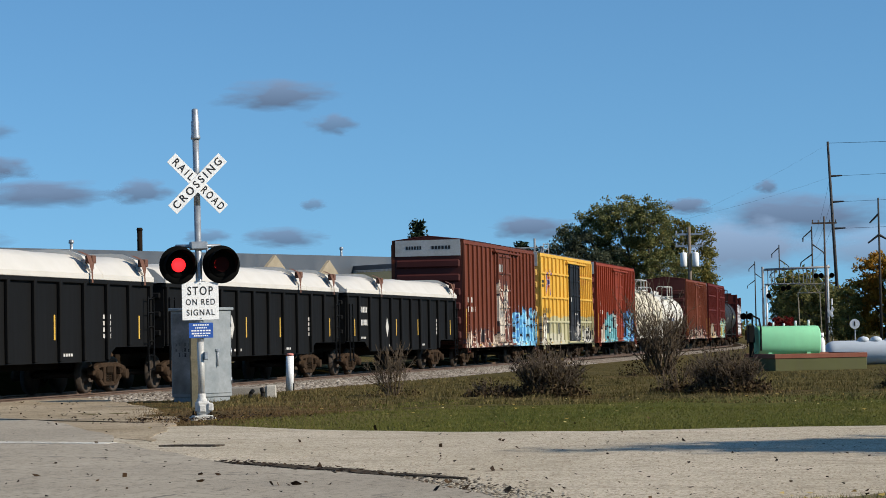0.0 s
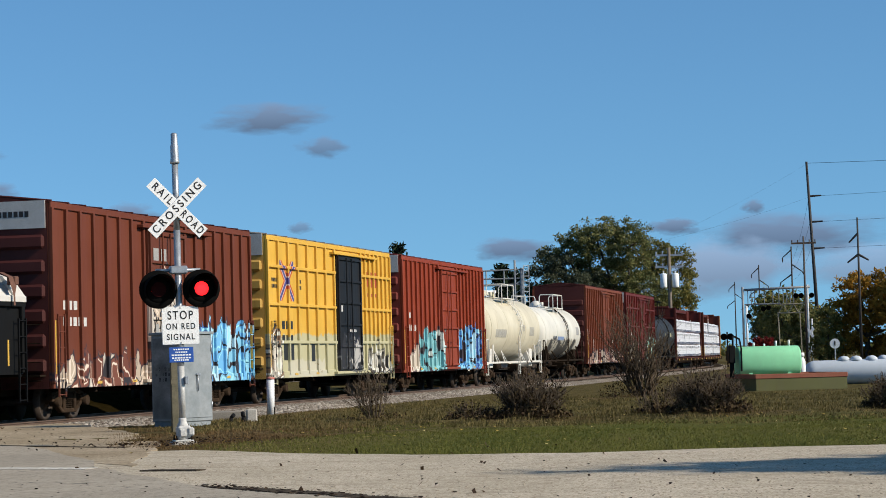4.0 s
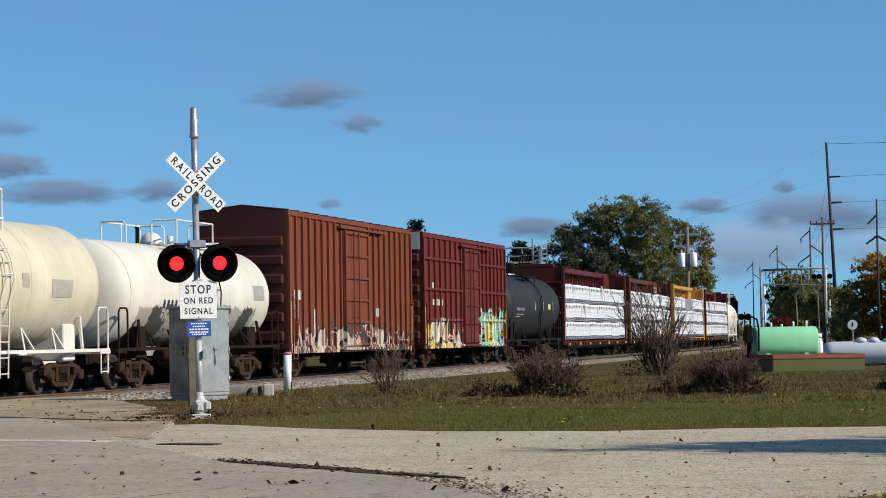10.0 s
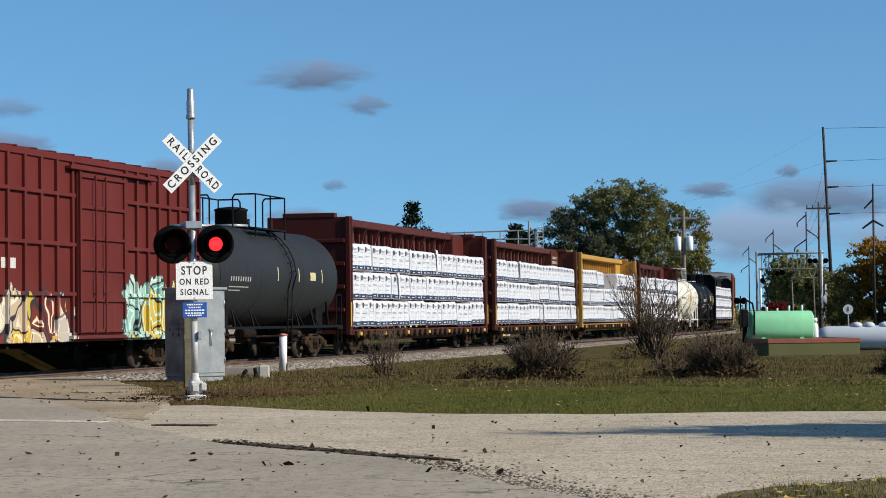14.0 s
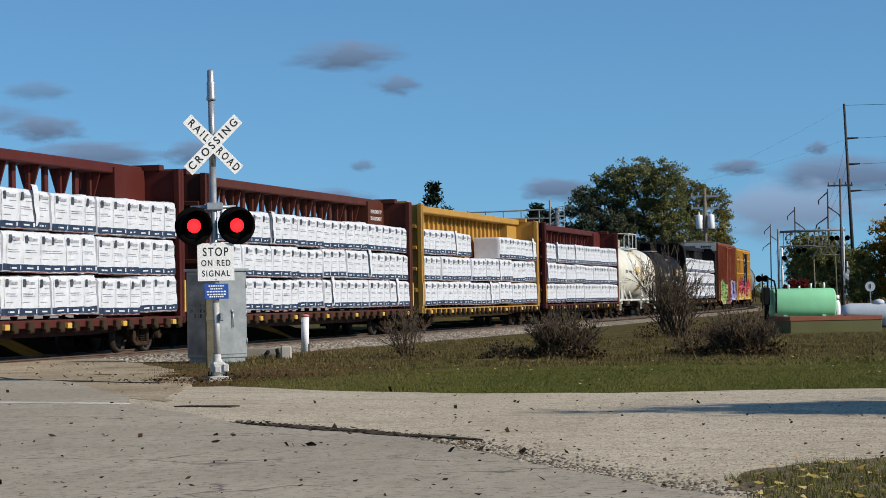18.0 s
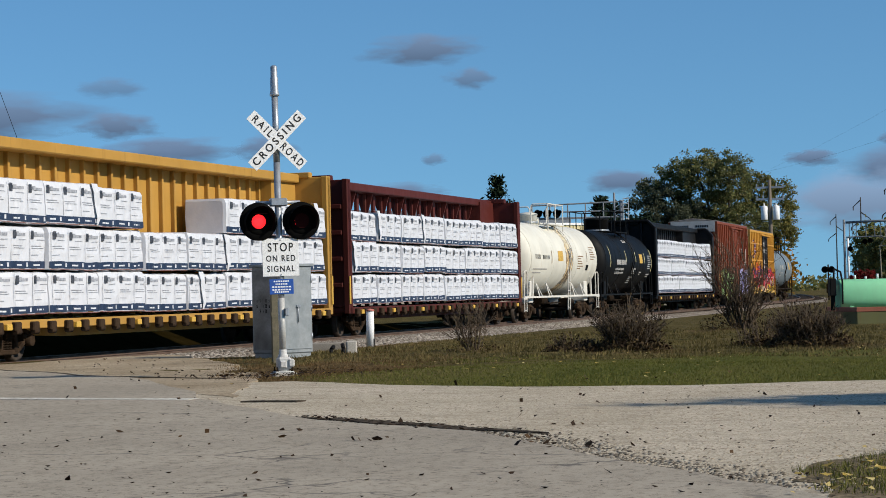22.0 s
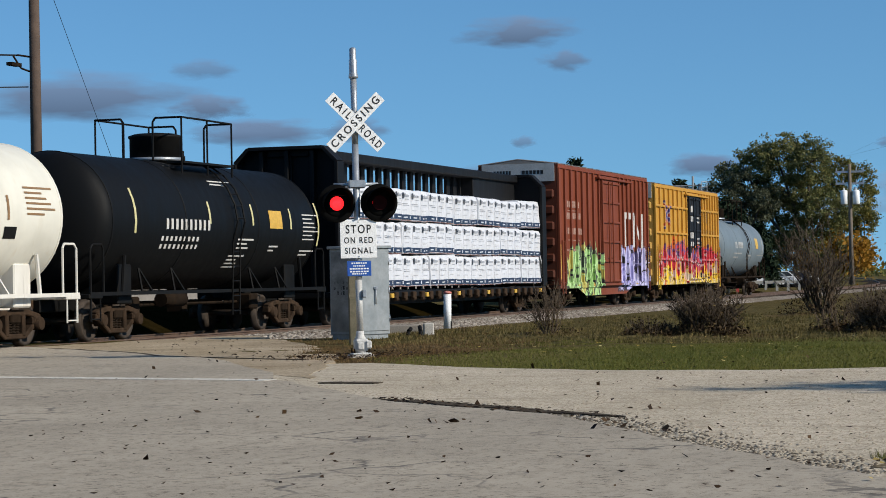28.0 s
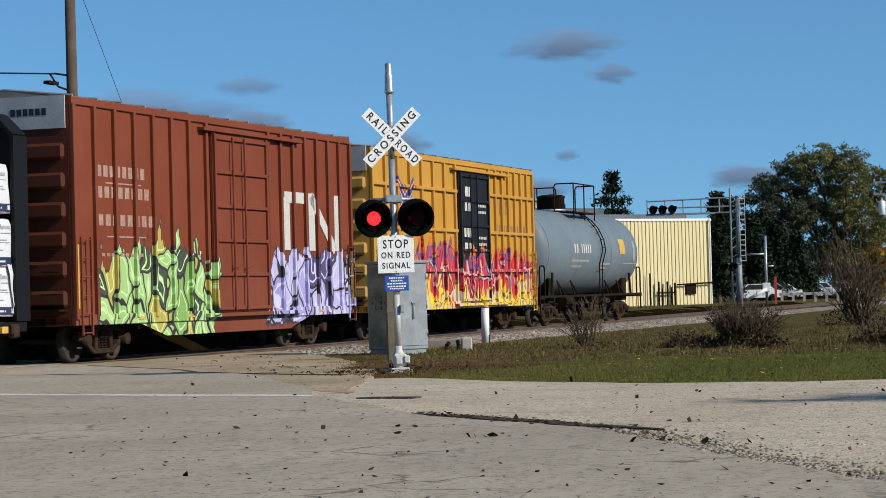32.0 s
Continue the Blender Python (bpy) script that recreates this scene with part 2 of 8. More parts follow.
            stroke = k.mix(k.ramp(rimd, 0.045, 0.03), stroke, (0.03, 0.03, 0.035))
            stroke = k.mix(k.ramp(f, 0.07, 0.04), stroke, (0.03, 0.03, 0.045))
        col = k.mix(k.math("MULTIPLY", m, 0.95), col, stroke)
    g = k.noise(30, 3)
    k.bump(g, 0.08, 0.01)
    k.l(k.math("ADD", k.math("MULTIPLY", run, 0.35), rough - 0.1), k.p.inputs["Roughness"])
    return k.done(col)


STEEL_DARK = surf("sooty_steel", (0.012, 0.008, 0.005), (0.026, 0.017, 0.011), 3, 0.9, 0.0, 0.3, c=(0.01, 0.007, 0.004), gloss=0.06)
RUST = surf("rusted_iron", (0.026, 0.017, 0.011), (0.06, 0.038, 0.024), 4, 0.9, 0.0, 0.4, c=(0.012, 0.008, 0.005), gloss=0.06)
WHEEL = surf("worn_wheel_steel", (0.038, 0.030, 0.024), (0.075, 0.058, 0.046), 6, 0.7, 0.2, 0.3, c=(0.02, 0.014, 0.01), gloss=0.2)
BLACK = surf("black_paint", (0.005, 0.0048, 0.0045), (0.010, 0.0095, 0.009), 2, 0.6, 0.0, 0.1, c=(0.006, 0.006, 0.006), gloss=0.1)
GALV = surf("galvanised_steel", (0.36, 0.38, 0.40), (0.46, 0.48, 0.50), 5, 0.42, 0.55, 0.1)
WHITE = surf("white_sheeting", (0.90, 0.90, 0.88), (0.86, 0.86, 0.85), 3, 0.45, 0, 0.03)
INK = surf("black_ink", (0.015, 0.015, 0.015), (0.02, 0.02, 0.02), 3, 0.5, 0, 0)
CREAMBAR = surf("stencil_white", (0.62, 0.60, 0.56), (0.5, 0.48, 0.45), 6, 0.6, 0, 0)
YELLOW = surf("safety_yellow", (0.70, 0.42, 0.06), (0.55, 0.33, 0.06), 6, 0.5, 0, 0.05)
CONCRETE = surf("concrete", (0.42, 0.39, 0.34), (0.52, 0.49, 0.43), 3, 0.9, 0, 0.3)
WOODPOLE = surf("creosoted_wood", (0.075, 0.05, 0.035), (0.12, 0.085, 0.06), 3, 0.9, 0, 0.3)

# ---- ground, road, gravel, track ----
def smooth(x, a, b):
    u = max(0.0, min(1.0, (x - a) / (b - a)))
    return u * u * (3 - 2 * u)


def ground_z(x, y):
    d = abs(y - track_y(x))
    cross = smooth(x, 31, 36) * (1 - smooth(x, 47, 50))
    z = -0.26 * (1 - smooth(d, 3.0, 6.5)) * (1 - cross)
    if 29 < x < 90 and -6 < y < 19:
        lawn = smooth(x, 30.5, 36) * (1 - smooth(y, 13, 17))
        z += lawn * (0.05 + 0.05 * noise.noise(Vector((x * 0.35, y * 0.35, 0))))
        # humps of the unmown strip
        wild = smooth(x + y, 47.5, 50.5) * (1 - smooth(y, 15, 18)) * (1 - smooth(x, 68, 71))
        z += wild * (0.07 * noise.noise(Vector((x * 0.8, y * 0.8, 4))) + 0.05 * noise.noise(Vector((x * 2.1, y * 2.1, 8))))
    return z


def spread(lo, hi, step, far):
    inner = list(np.arange(lo, hi + step / 2, step))
    out, d, x = [], step, hi
    while x < far:
        d *= 1.5
        x += d
        out.append(x)
    left, d, x = [], step, lo
    while x > -far:
        d *= 1.5
        x -= d
        left.append(x)
    return left[::-1] + inner + out


def grid_sheet(name, xs, ys, zf, material, label, category):
    vs = [(x, y, zf(x, y)) for y in ys for x in xs]
    n = len(xs)
    fs = [(j * n + i, j * n + i + 1, (j + 1) * n + i + 1, (j + 1) * n + i) for j in range(len(ys) - 1) for i in range(n - 1)]
    me = bpy.data.meshes.new(name)
    me.from_pydata(vs, [], fs)
    me.materials.append(material)
    me.shade_smooth()
    return tagged(new(name, me), label, category, "", "structure")


def grass_mat():
    k = Mat("mown_grass_soil", 1.0, 0.0, 0.03)
    col = k.mix(k.ramp(k.noise(0.35, 5), 0.35, 0.65), (0.080, 0.092, 0.018), (0.128, 0.118, 0.034))
    bare = k.ramp(k.math("ADD", k.axis(1), k.math("MULTIPLY", k.noise(0.9, 4), 3.0)), 9.6, 12.4)
    col = k.mix(k.math("MULTIPLY", bare, 0.75), col, k.mix(k.ramp(k.noise(2.2, 5, 0.7), 0.35, 0.65), (0.12, 0.085, 0.034), (0.20, 0.145, 0.066)))
    rough = k.ramp(k.math("ADD", k.math("ADD", k.axis(0), k.axis(1)), k.math("MULTIPLY", k.noise(0.8, 4), 4.0)), 48.6, 50.6)
    wild = k.mix(k.ramp(k.noise(0.9, 6, 0.7), 0.35, 0.65), (0.075, 0.062, 0.020), (0.15, 0.112, 0.045))
    wild = k.mix(k.ramp(k.noise(2.6, 6, 0.75), 0.55, 0.70), wild, (0.20, 0.15, 0.075))
    wild = k.mix(k.ramp(k.noise(3.7, 5, 0.75), 0.52, 0.62), wild, (0.026, 0.022, 0.008))
    col = k.mix(k.math("MULTIPLY", rough, 0.92), col, wild)
    col = k.mix(k.math("MULTIPLY", k.ramp(k.noise(1.7, 6, 0.7), 0.55, 0.78), 0.7), col, (0.19, 0.145, 0.06))
    # worn soil with leaf litter round the signal and the shrubs
    for cx, cy, rx, ry in ((36.6, 12.3, 5.6, 1.9), (44.4, 8.8, 1.9, 1.7), (45.6, 5.3, 1.9, 1.5), (65.5, 9.9, 2.5, 1.8), (46.6, 12.6, 1.2, 1.0), (47.6, 1.95, 1.8, 1.4)):
        dx = k.math("MULTIPLY", k.math("SUBTRACT", k.axis(0), cx), 1 / rx)
        dy = k.math("MULTIPLY", k.math("SUBTRACT", k.axis(1), cy), 1 / ry)
        d = k.math("ADD", k.math("MULTIPLY", dx, dx), k.math("MULTIPLY", dy, dy))
        d = k.math("ADD", d, k.math("MULTIPLY", k.noise(1.6, 5, 0.7), 1.3))
        soil = k.mix(k.ramp(k.noise(5, 5, 0.8), 0.38, 0.62), (0.055, 0.038, 0.018), (0.19, 0.125, 0.06))
        col = k.mix(k.math("MULTIPLY", k.ramp(d, 1.75, 1.1), 0.85), col, soil)
    g = k.noise(18, 4, 0.75)
    col = k.mix(k.ramp(g, 0.4, 0.75), col, k.mix(0.55, col, (0.03, 0.034, 0.008)))
    k.bump(k.math("ADD", g, k.noise(5, 5, 0.7)), 0.8, 0.06)
    return k.done(col)


def asphalt_mat():
    k = Mat("worn_asphalt", 0.95, 0.0, 0.08)
    col = k.mix(k.ramp(k.noise(0.25, 5), 0.35, 0.68), (0.30, 0.258, 0.20), (0.42, 0.362, 0.28))
    col = k.mix(k.ramp(k.noise(2.4, 7, 0.78, k.mapped((1, 2.2, 1))), 0.48, 0.8), col, (0.175, 0.15, 0.115))
    g = k.noise(90, 3, 0.7)
    col = k.mix(k.ramp(g, 0.45, 0.75), col, (0.42, 0.375, 0.30))
    col = k.mix(k.ramp(k.noise(13, 4, 0.85), 0.54, 0.66), col, (0.13, 0.108, 0.08))
    col = k.mix(k.ramp(k.noise(9, 5, 0.85), 0.56, 0.74), col, (0.44, 0.39, 0.31))
    v = k.n("TexVoronoi", Scale=0.42)
    v.feature = "DISTANCE_TO_EDGE"
    wob = k.n("TexNoise", Scale=1.3, Detail=4.0)
    k.l(k.co, wob.inputs["Vector"])
    add = k.t.nodes.new("ShaderNodeMixRGB")
    add.blend_type = "LINEAR_LIGHT"
    add.inputs[0].default_value = 0.5
    k.l(k.co, add.inputs[1])
    k.l(wob.outputs["Color"], add.inputs[2])
    k.l(add.outputs[0], v.inputs["Vector"])
    crack = k.math("MULTIPLY", k.ramp(v.outputs["Distance"], 0.012, 0.003), k.ramp(k.noise(0.5, 2), 0.42, 0.6))
    col = k.mix(k.math("MULTIPLY", crack, 0.8), col, (0.10, 0.09, 0.08))
    k.bump(k.math("SUBTRACT", g, k.math("MULTIPLY", crack, 1.5)), 0.35, 0.01)
    return k.done(col)


def gravel_mat(name, a, b, dark, scale=30.0):
    k = Mat(name, 1.0, 0.0, 0.05)
    col = k.mix(k.ramp(k.noise(0.5, 5), 0.35, 0.65), a, b)
    v = k.n("TexVoronoi", Scale=scale)
    k.l(k.co, v.inputs["Vector"])
    sep = k.t.nodes.new("ShaderNodeSeparateColor")
    k.l(v.outputs["Color"], sep.inputs[0])
    col = k.mix(k.ramp(sep.outputs[0], 0.3, 1.0), col, k.mix(0.6, col, dark))
    col = k.mix(k.ramp(k.noise(2.2, 6, 0.7), 0.52, 0.72), col, k.mix(0.55, col, dark))
    col = k.mix(k.ramp(k.noise(9, 5, 0.9), 0.53, 0.66), col, k.mix(0.85, col, dark))
    streak = k.noise(1.0, 5, 0.75, k.mapped((2.6, 0.35, 1)))
    col = k.mix(k.ramp(streak, 0.54, 0.7), col, k.mix(0.5, col, dark))
    k.bump(v.outputs["Distance"], 0.5, 0.6 / scale)
    return k.done(col)


GRASS = grass_mat()
ASPHALT = asphalt_mat()
GRAVEL = gravel_mat("pale_gravel", (0.50, 0.43, 0.32), (0.60, 0.52, 0.40), (0.20, 0.16, 0.11), 45)
DIRT = gravel_mat("sandy_dirt", (0.34, 0.27, 0.18), (0.48, 0.395, 0.28), (0.15, 0.11, 0.065), 40)
BALLAST = gravel_mat("track_ballast", (0.22, 0.185, 0.15), (0.30, 0.26, 0.215), (0.06, 0.045, 0.034), 9)

# ballast under and behind the cars, with their shade put into its colour
SHADE_BALLAST = gravel_mat("shade_dark_ballast", (0.035, 0.024, 0.015), (0.06, 0.042, 0.028), (0.012, 0.008, 0.005), 9)

grid_sheet("ground", spread(0, 130, 0.5, 3500), spread(-14, 42, 0.4, 3500), lambda x, y: ground_z(x, y) - 0.02, GRASS,
           "autumn grass and bare soil reaching the horizon", "ground")


def flat_shape(name, pts, z, material, label, category, sub=0.8, jag=0.0, kind="structure"):
    """A thin sheet over a closed outline, with a ragged edge."""
    out = []
    for i, p in enumerate(pts):
        q = pts[(i + 1) % len(pts)]
        n = max(1, int(math.hypot(q[0] - p[0], q[1] - p[1]) / sub))
        for j in range(n):
            x, y = p[0] + (q[0] - p[0]) * j / n, p[1] + (q[1] - p[1]) * j / n
            w = Vector((x * 1.1, y * 1.1, z * 50))
            out.append((x + jag * noise.noise(w), y + jag * noise.noise(w + Vector((9, 9, 9)))))
    bm = bmesh.new()
    top = [bm.verts.new((x, y, z)) for x, y in out]
    low = [bm.verts.new((x, y, z - 0.05)) for x, y in out]
    f = bm.faces.new(top)
    for i in range(len(out)):
        j = (i + 1) % len(out)
        bm.faces.new((top[j], top[i], low[i], low[j]))
    bmesh.ops.triangulate(bm, faces=[f])
    bmesh.ops.recalc_face_normals(bm, faces=bm.faces[:])
    ob = part(name, bm, material, None)
    return tagged(ob, label, category, "", kind)


ROAD_EDGE = [(6, -3), (10, -0.5), (14.1, 2.0), (17.0, 3.8), (19.8, 5.4), (21.8, 7.6), (26.4, 10.6), (28.8, 11.7), (34.2, 14.9), (38.5, 18.7), (41.6, 22.3)]
LAWN_EDGE = [(31.9, 12.5), (32.3, 11.4), (30.4, 9.4), (29.1, 7.0), (29.0, 5.3), (30.0, 1.7), (30.6, -4), (31, -16)]
flat_shape("gravel_lot", [(-30, -22), (31, -16)] + LAWN_EDGE[::-1][1:] + [(31.5, 13.8), (20, 14), (-30, 12)], 0.012, GRAVEL,
           "pale worn gravel lot beside the road", "gravel", 0.5, 0.25)
flat_shape("dirt_shoulder", [(27, 10.5), (31.5, 11.9), (34.0, 12.6), (37, 14.0), (41, 15.9), (46, 18.6), (49.5, 20.6), (48, 21.3), (41.0, 22.0), (36, 17.5)],
           0.017, DIRT, "sandy bare dirt shoulder by the crossing", "dirt", 0.5, 0.35)
flat_shape("road", ROAD_EDGE + [(38, 22.5), (24, 22.4), (10, 16), (-30, 8), (-30, -3)], 0.024, ASPHALT,
           "cracked light grey asphalt road leading to the crossing", "road", 0.45, 0.12)
flat_shape("crossing_panel", [(34, 22.97), (43, 22.97), (43.6, 24.25), (34.6, 24.25)], 0.006, ASPHALT, "worn asphalt panel between the rails", "crossing panel", 1.0)


def ballast_bed():
    xs = spread(-60, 200, 2.0, 700)
    rows = ((-3.1, -0.34), (-1.75, -0.13), (-0.9, -0.12), (0.9, -0.12), (1.75, -0.13), (3.1, -0.34))
    bm = bmesh.new()
    prev = None
    for x in xs:
        cross = smooth(x, 31.5, 34) * (1 - smooth(x, 44, 47))
        now = [bm.verts.new((x, track_y(x) + d, z + 0.03 * noise.noise(Vector((x * 0.9, d * 2, 1))) - 0.12 * cross)) for d, z in rows]
        if prev:
            for i in range(len(rows) - 1):
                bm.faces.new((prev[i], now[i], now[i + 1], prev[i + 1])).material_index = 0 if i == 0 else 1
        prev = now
    ob = part("ballast_bed", bm, [BALLAST, SHADE_BALLAST], None)
    return tagged(ob, "grey-brown crushed stone ballast under the track", "ballast", "", "structure")


ballast_bed()
RAILTOP = surf("polished_rail", (0.20, 0.13, 0.09), (0.13, 0.08, 0.055), 2, 0.6, 0.5, 0.2)


def rails():
    track = thing("railway_track", Matrix(), "rusty steel rails on wooden sleepers in ballast", "railway track", "", "structure")
    xs = spread(-60, 200, 4.0, 700)
    prof = ((-0.07, -0.17), (0.07, -0.17), (0.012, -0.14), (0.012, -0.04), (0.036, -0.03), (0.036, 0.0), (-0.036, 0.0), (-0.036, -0.03), (-0.012, -0.04), (-0.012, -0.14))
    for off in (-0.755, 0.755):
        bm = bmesh.new()
        prev = None
        for x in xs:
            now = [bm.verts.new((x, track_y(x) + off + a, b - 0.001)) for a, b in prof]
            if prev:
                for i in range(len(prof)):
                    j = (i + 1) % len(prof)
                    bm.faces.new((prev[i], now[i], now[j], prev[j]))
            prev = now
        part("rail", bm, RAILTOP, track)
    bm = bmesh.new()
    box(bm, -0.11, 0.11, -1.28, 1.28, -0.28, -0.105, bevel=0.012)
    me = bpy.data.meshes.new("sleeper")
    bm.to_mesh(me)
    bm.free()
    me.materials.append(WOODPOLE)
    x = 46.0
    while x < 168:
        s = link("sleeper", me, track)
        s.matrix_local = pose(x, track_y(x), random.uniform(-0.012, 0.006), 0, 0, track_turn(x) + random.uniform(-1, 1))
        x += 0.56
    return track


rails()


def shade_bank():
    """Added low bank along the far side of the track; its near-black colour stands in for under-train shade."""
    soil = surf("under_train_shade", (0.011, 0.008, 0.002), (0.02, 0.014, 0.005), 1.5, 1.0, 0, 0.6, 14, 0.08, c=(0.006, 0.004, 0.001), gloss=0.0)
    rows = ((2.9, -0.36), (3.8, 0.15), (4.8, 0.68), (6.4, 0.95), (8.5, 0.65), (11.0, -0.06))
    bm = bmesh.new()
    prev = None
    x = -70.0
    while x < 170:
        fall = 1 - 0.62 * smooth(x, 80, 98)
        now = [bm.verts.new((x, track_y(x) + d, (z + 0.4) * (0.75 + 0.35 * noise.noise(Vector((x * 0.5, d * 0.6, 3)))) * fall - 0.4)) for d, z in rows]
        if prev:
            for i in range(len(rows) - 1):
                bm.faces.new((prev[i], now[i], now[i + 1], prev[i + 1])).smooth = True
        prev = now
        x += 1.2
    return tagged(part("shade_bank", bm, soil, None), "added near-black bank standing in for shade behind the train", "bank", "", "structure")


shade_bank()

# ---- rail cars ----
CARS = []
WHEELS = []
WHEEL_R = 0.46


def truck_meshes():
    out = {}
    bm = bmesh.new()
    for s in (-1, 1):
        y = s * 0.76
        lathe(bm, [(y - s * 0.09, 0.10), (y - s * 0.09, 0.49), (y - s * 0.055, WHEEL_R), (y + s * 0.05, WHEEL_R - 0.012), (y + s * 0.05, WHEEL_R - 0.075),
                   (y + s * 0.0, WHEEL_R - 0.10), (y + s * 0.005, 0.16), (y + s * 0.06, 0.13), (y + s * 0.06, 0.0)], "y", 28)
    rod(bm, (0, -0.98, 0), (0, 0.98, 0), 0.075, 12)
    bmesh.ops.recalc_face_normals(bm, faces=bm.faces[:])
    out["wheelset"] = (bm, [WHEEL])
    bm = bmesh.new()
    # cast sideframe: arched top bar, drop bar, two pedestals and journal caps
    for a, b, z0, z1 in ((-1.12, -0.70, 0.52, 0.60), (0.70, 1.12, 0.52, 0.60)):
        box(bm, a, b, -0.09, 0.09, z0 - 0.07, z1, bevel=0.02)
    prof = [(-1.05, 0.60), (-0.55, 0.70), (0.55, 0.70), (1.05, 0.60)]
    for (xa, za), (xb, zb) in zip(prof, prof[1:]):
        m = Matrix.Translation(((xa + xb) / 2, 0, (za + zb) / 2)) @ Matrix.Rotation(-math.atan2(zb - za, xb - xa), 4, "Y")
        ln = math.hypot(xb - xa, zb - za) / 2 + 0.02
        box(bm, -ln, ln, -0.08, 0.08, -0.06, 0.06, m=m, bevel=0.02)
    low = [(-0.95, 0.52), (-0.42, 0.22), (0.42, 0.22), (0.95, 0.52)]
    for (xa, za), (xb, zb) in zip(low, low[1:]):
        m = Matrix.Translation(((xa + xb) / 2, 0, (za + zb) / 2)) @ Matrix.Rotation(-math.atan2(zb - za, xb - xa), 4, "Y")
        ln = math.hypot(xb - xa, zb - za) / 2 + 0.02
        box(bm, -ln, ln, -0.08, 0.08, -0.055, 0.055, m=m, bevel=0.02)
    for x in (-0.34, 0.34):
        box(bm, x - 0.07, x + 0.07, -0.09, 0.09, 0.22, 0.70, bevel=0.02)
    for x in (-0.89, 0.89):
        rod(bm, (x, -0.20, 0.46), (x, 0.05, 0.46), 0.13, 12)
        box(bm, x - 0.16, x + 0.16, -0.11, 0.09, 0.46, 0.62, bevel=0.02)
    out["sideframe"] = (bm, [RUST])
    bm = bmesh.new()
    for x in (-0.16, 0, 0.16):
        for zz in range(5):
            lathe(bm, [(0.28 + zz * 0.055, 0.05), (0.30 + zz * 0.055, 0.075), (0.325 + zz * 0.055, 0.05)], "z", 8, (x, 0, 0))
    out["spring_nest"] = (bm, [STEEL_DARK])
    bm = bmesh.new()
    box(bm, -0.2, 0.2, -1.1, 1.1, 0.48, 0.68, bevel=0.03)
    box(bm, -0.35, 0.35, -0.35, 0.35, 0.55, 0.82, bevel=0.03)
    out["bolster"] = (bm, [STEEL_DARK])
    bm = bmesh.new()
    box(bm, -0.45, 0.15, -0.09, 0.09, -0.09, 0.09, bevel=0.02)
    box(bm, 0.10, 0.40, -0.13, 0.10, -0.14, 0.14, bevel=0.04)
    box(bm, 0.30, 0.48, 0.04, 0.13, -0.14, 0.14, bevel=0.03)
    out["coupler"] = (bm, [RUST])
    done = {}
    for n, (bm, mats) in out.items():
        me = bpy.data.meshes.new(n)
        bm.normal_update()
        bm.to_mesh(me)
        bm.free()
        for m in mats:
            me.materials.append(m)
        done[n] = me
    return done


TRUCK = truck_meshes()


def add_trucks(car, half, couple):
    """Two trucks at +-half and couplers at the ends."""
    for x in (-half, half):
        tr = link("truck", TRUCK["bolster"], car)
        tr.location = (x, 0, 0)
        for y, turn in ((-1.0, 0), (1.0, 180)):
            sf = link("sideframe", TRUCK["sideframe"], tr)
            sf.matrix_local = pose(0, y, 0, 0, 0, turn)
            sp = link("spring_nest", TRUCK["spring_nest"], tr)
            sp.location = (0, y, 0)
        for dx in (-0.89, 0.89):
            w = link("wheelset", TRUCK["wheelset"], tr)
            w.location = (dx, 0, WHEEL_R)
            WHEELS.append(w)
    for x, turn in ((-couple, 180), (couple, 0)):
        c = link("coupler", TRUCK["coupler"], car)
        c.matrix_local = pose(x, 0, 0.86, 0, 0, turn)


def new_car(name, s, label, category):
    car = thing(name, pose(0, 0, 0), label, category, "cars of the freight train")
    CARS.append((car, s))
    return car


def ladder(bm, x0, x1, y, z0, z1, n, r=0.014, stile=True):
    if stile:
        for x in (x0, x1):
            box(bm, x - 0.02, x + 0.02, y - 0.02, y + 0.02, z0 - 0.05, z1 + 0.05)
    for i in range(n):
        z = z0 + (z1 - z0) * i / (n - 1)
        rod(bm, (x0, y, z), (x1, y, z), r, 5)


def stencils(car, rows, mat, y, name="stencil"):
    """Unreadable stencilled markings as bars: (x, z, width, height, count)."""
    for x, z, w, h, n in rows:
        bm = bmesh.new()
        for i in range(n):
            g = w / n
            box(bm, x + g * i + g * 0.16, x + g * (i + 1) - g * 0.16, y - 0.004, y, z, z + h)
        part(name, bm, mat, car)


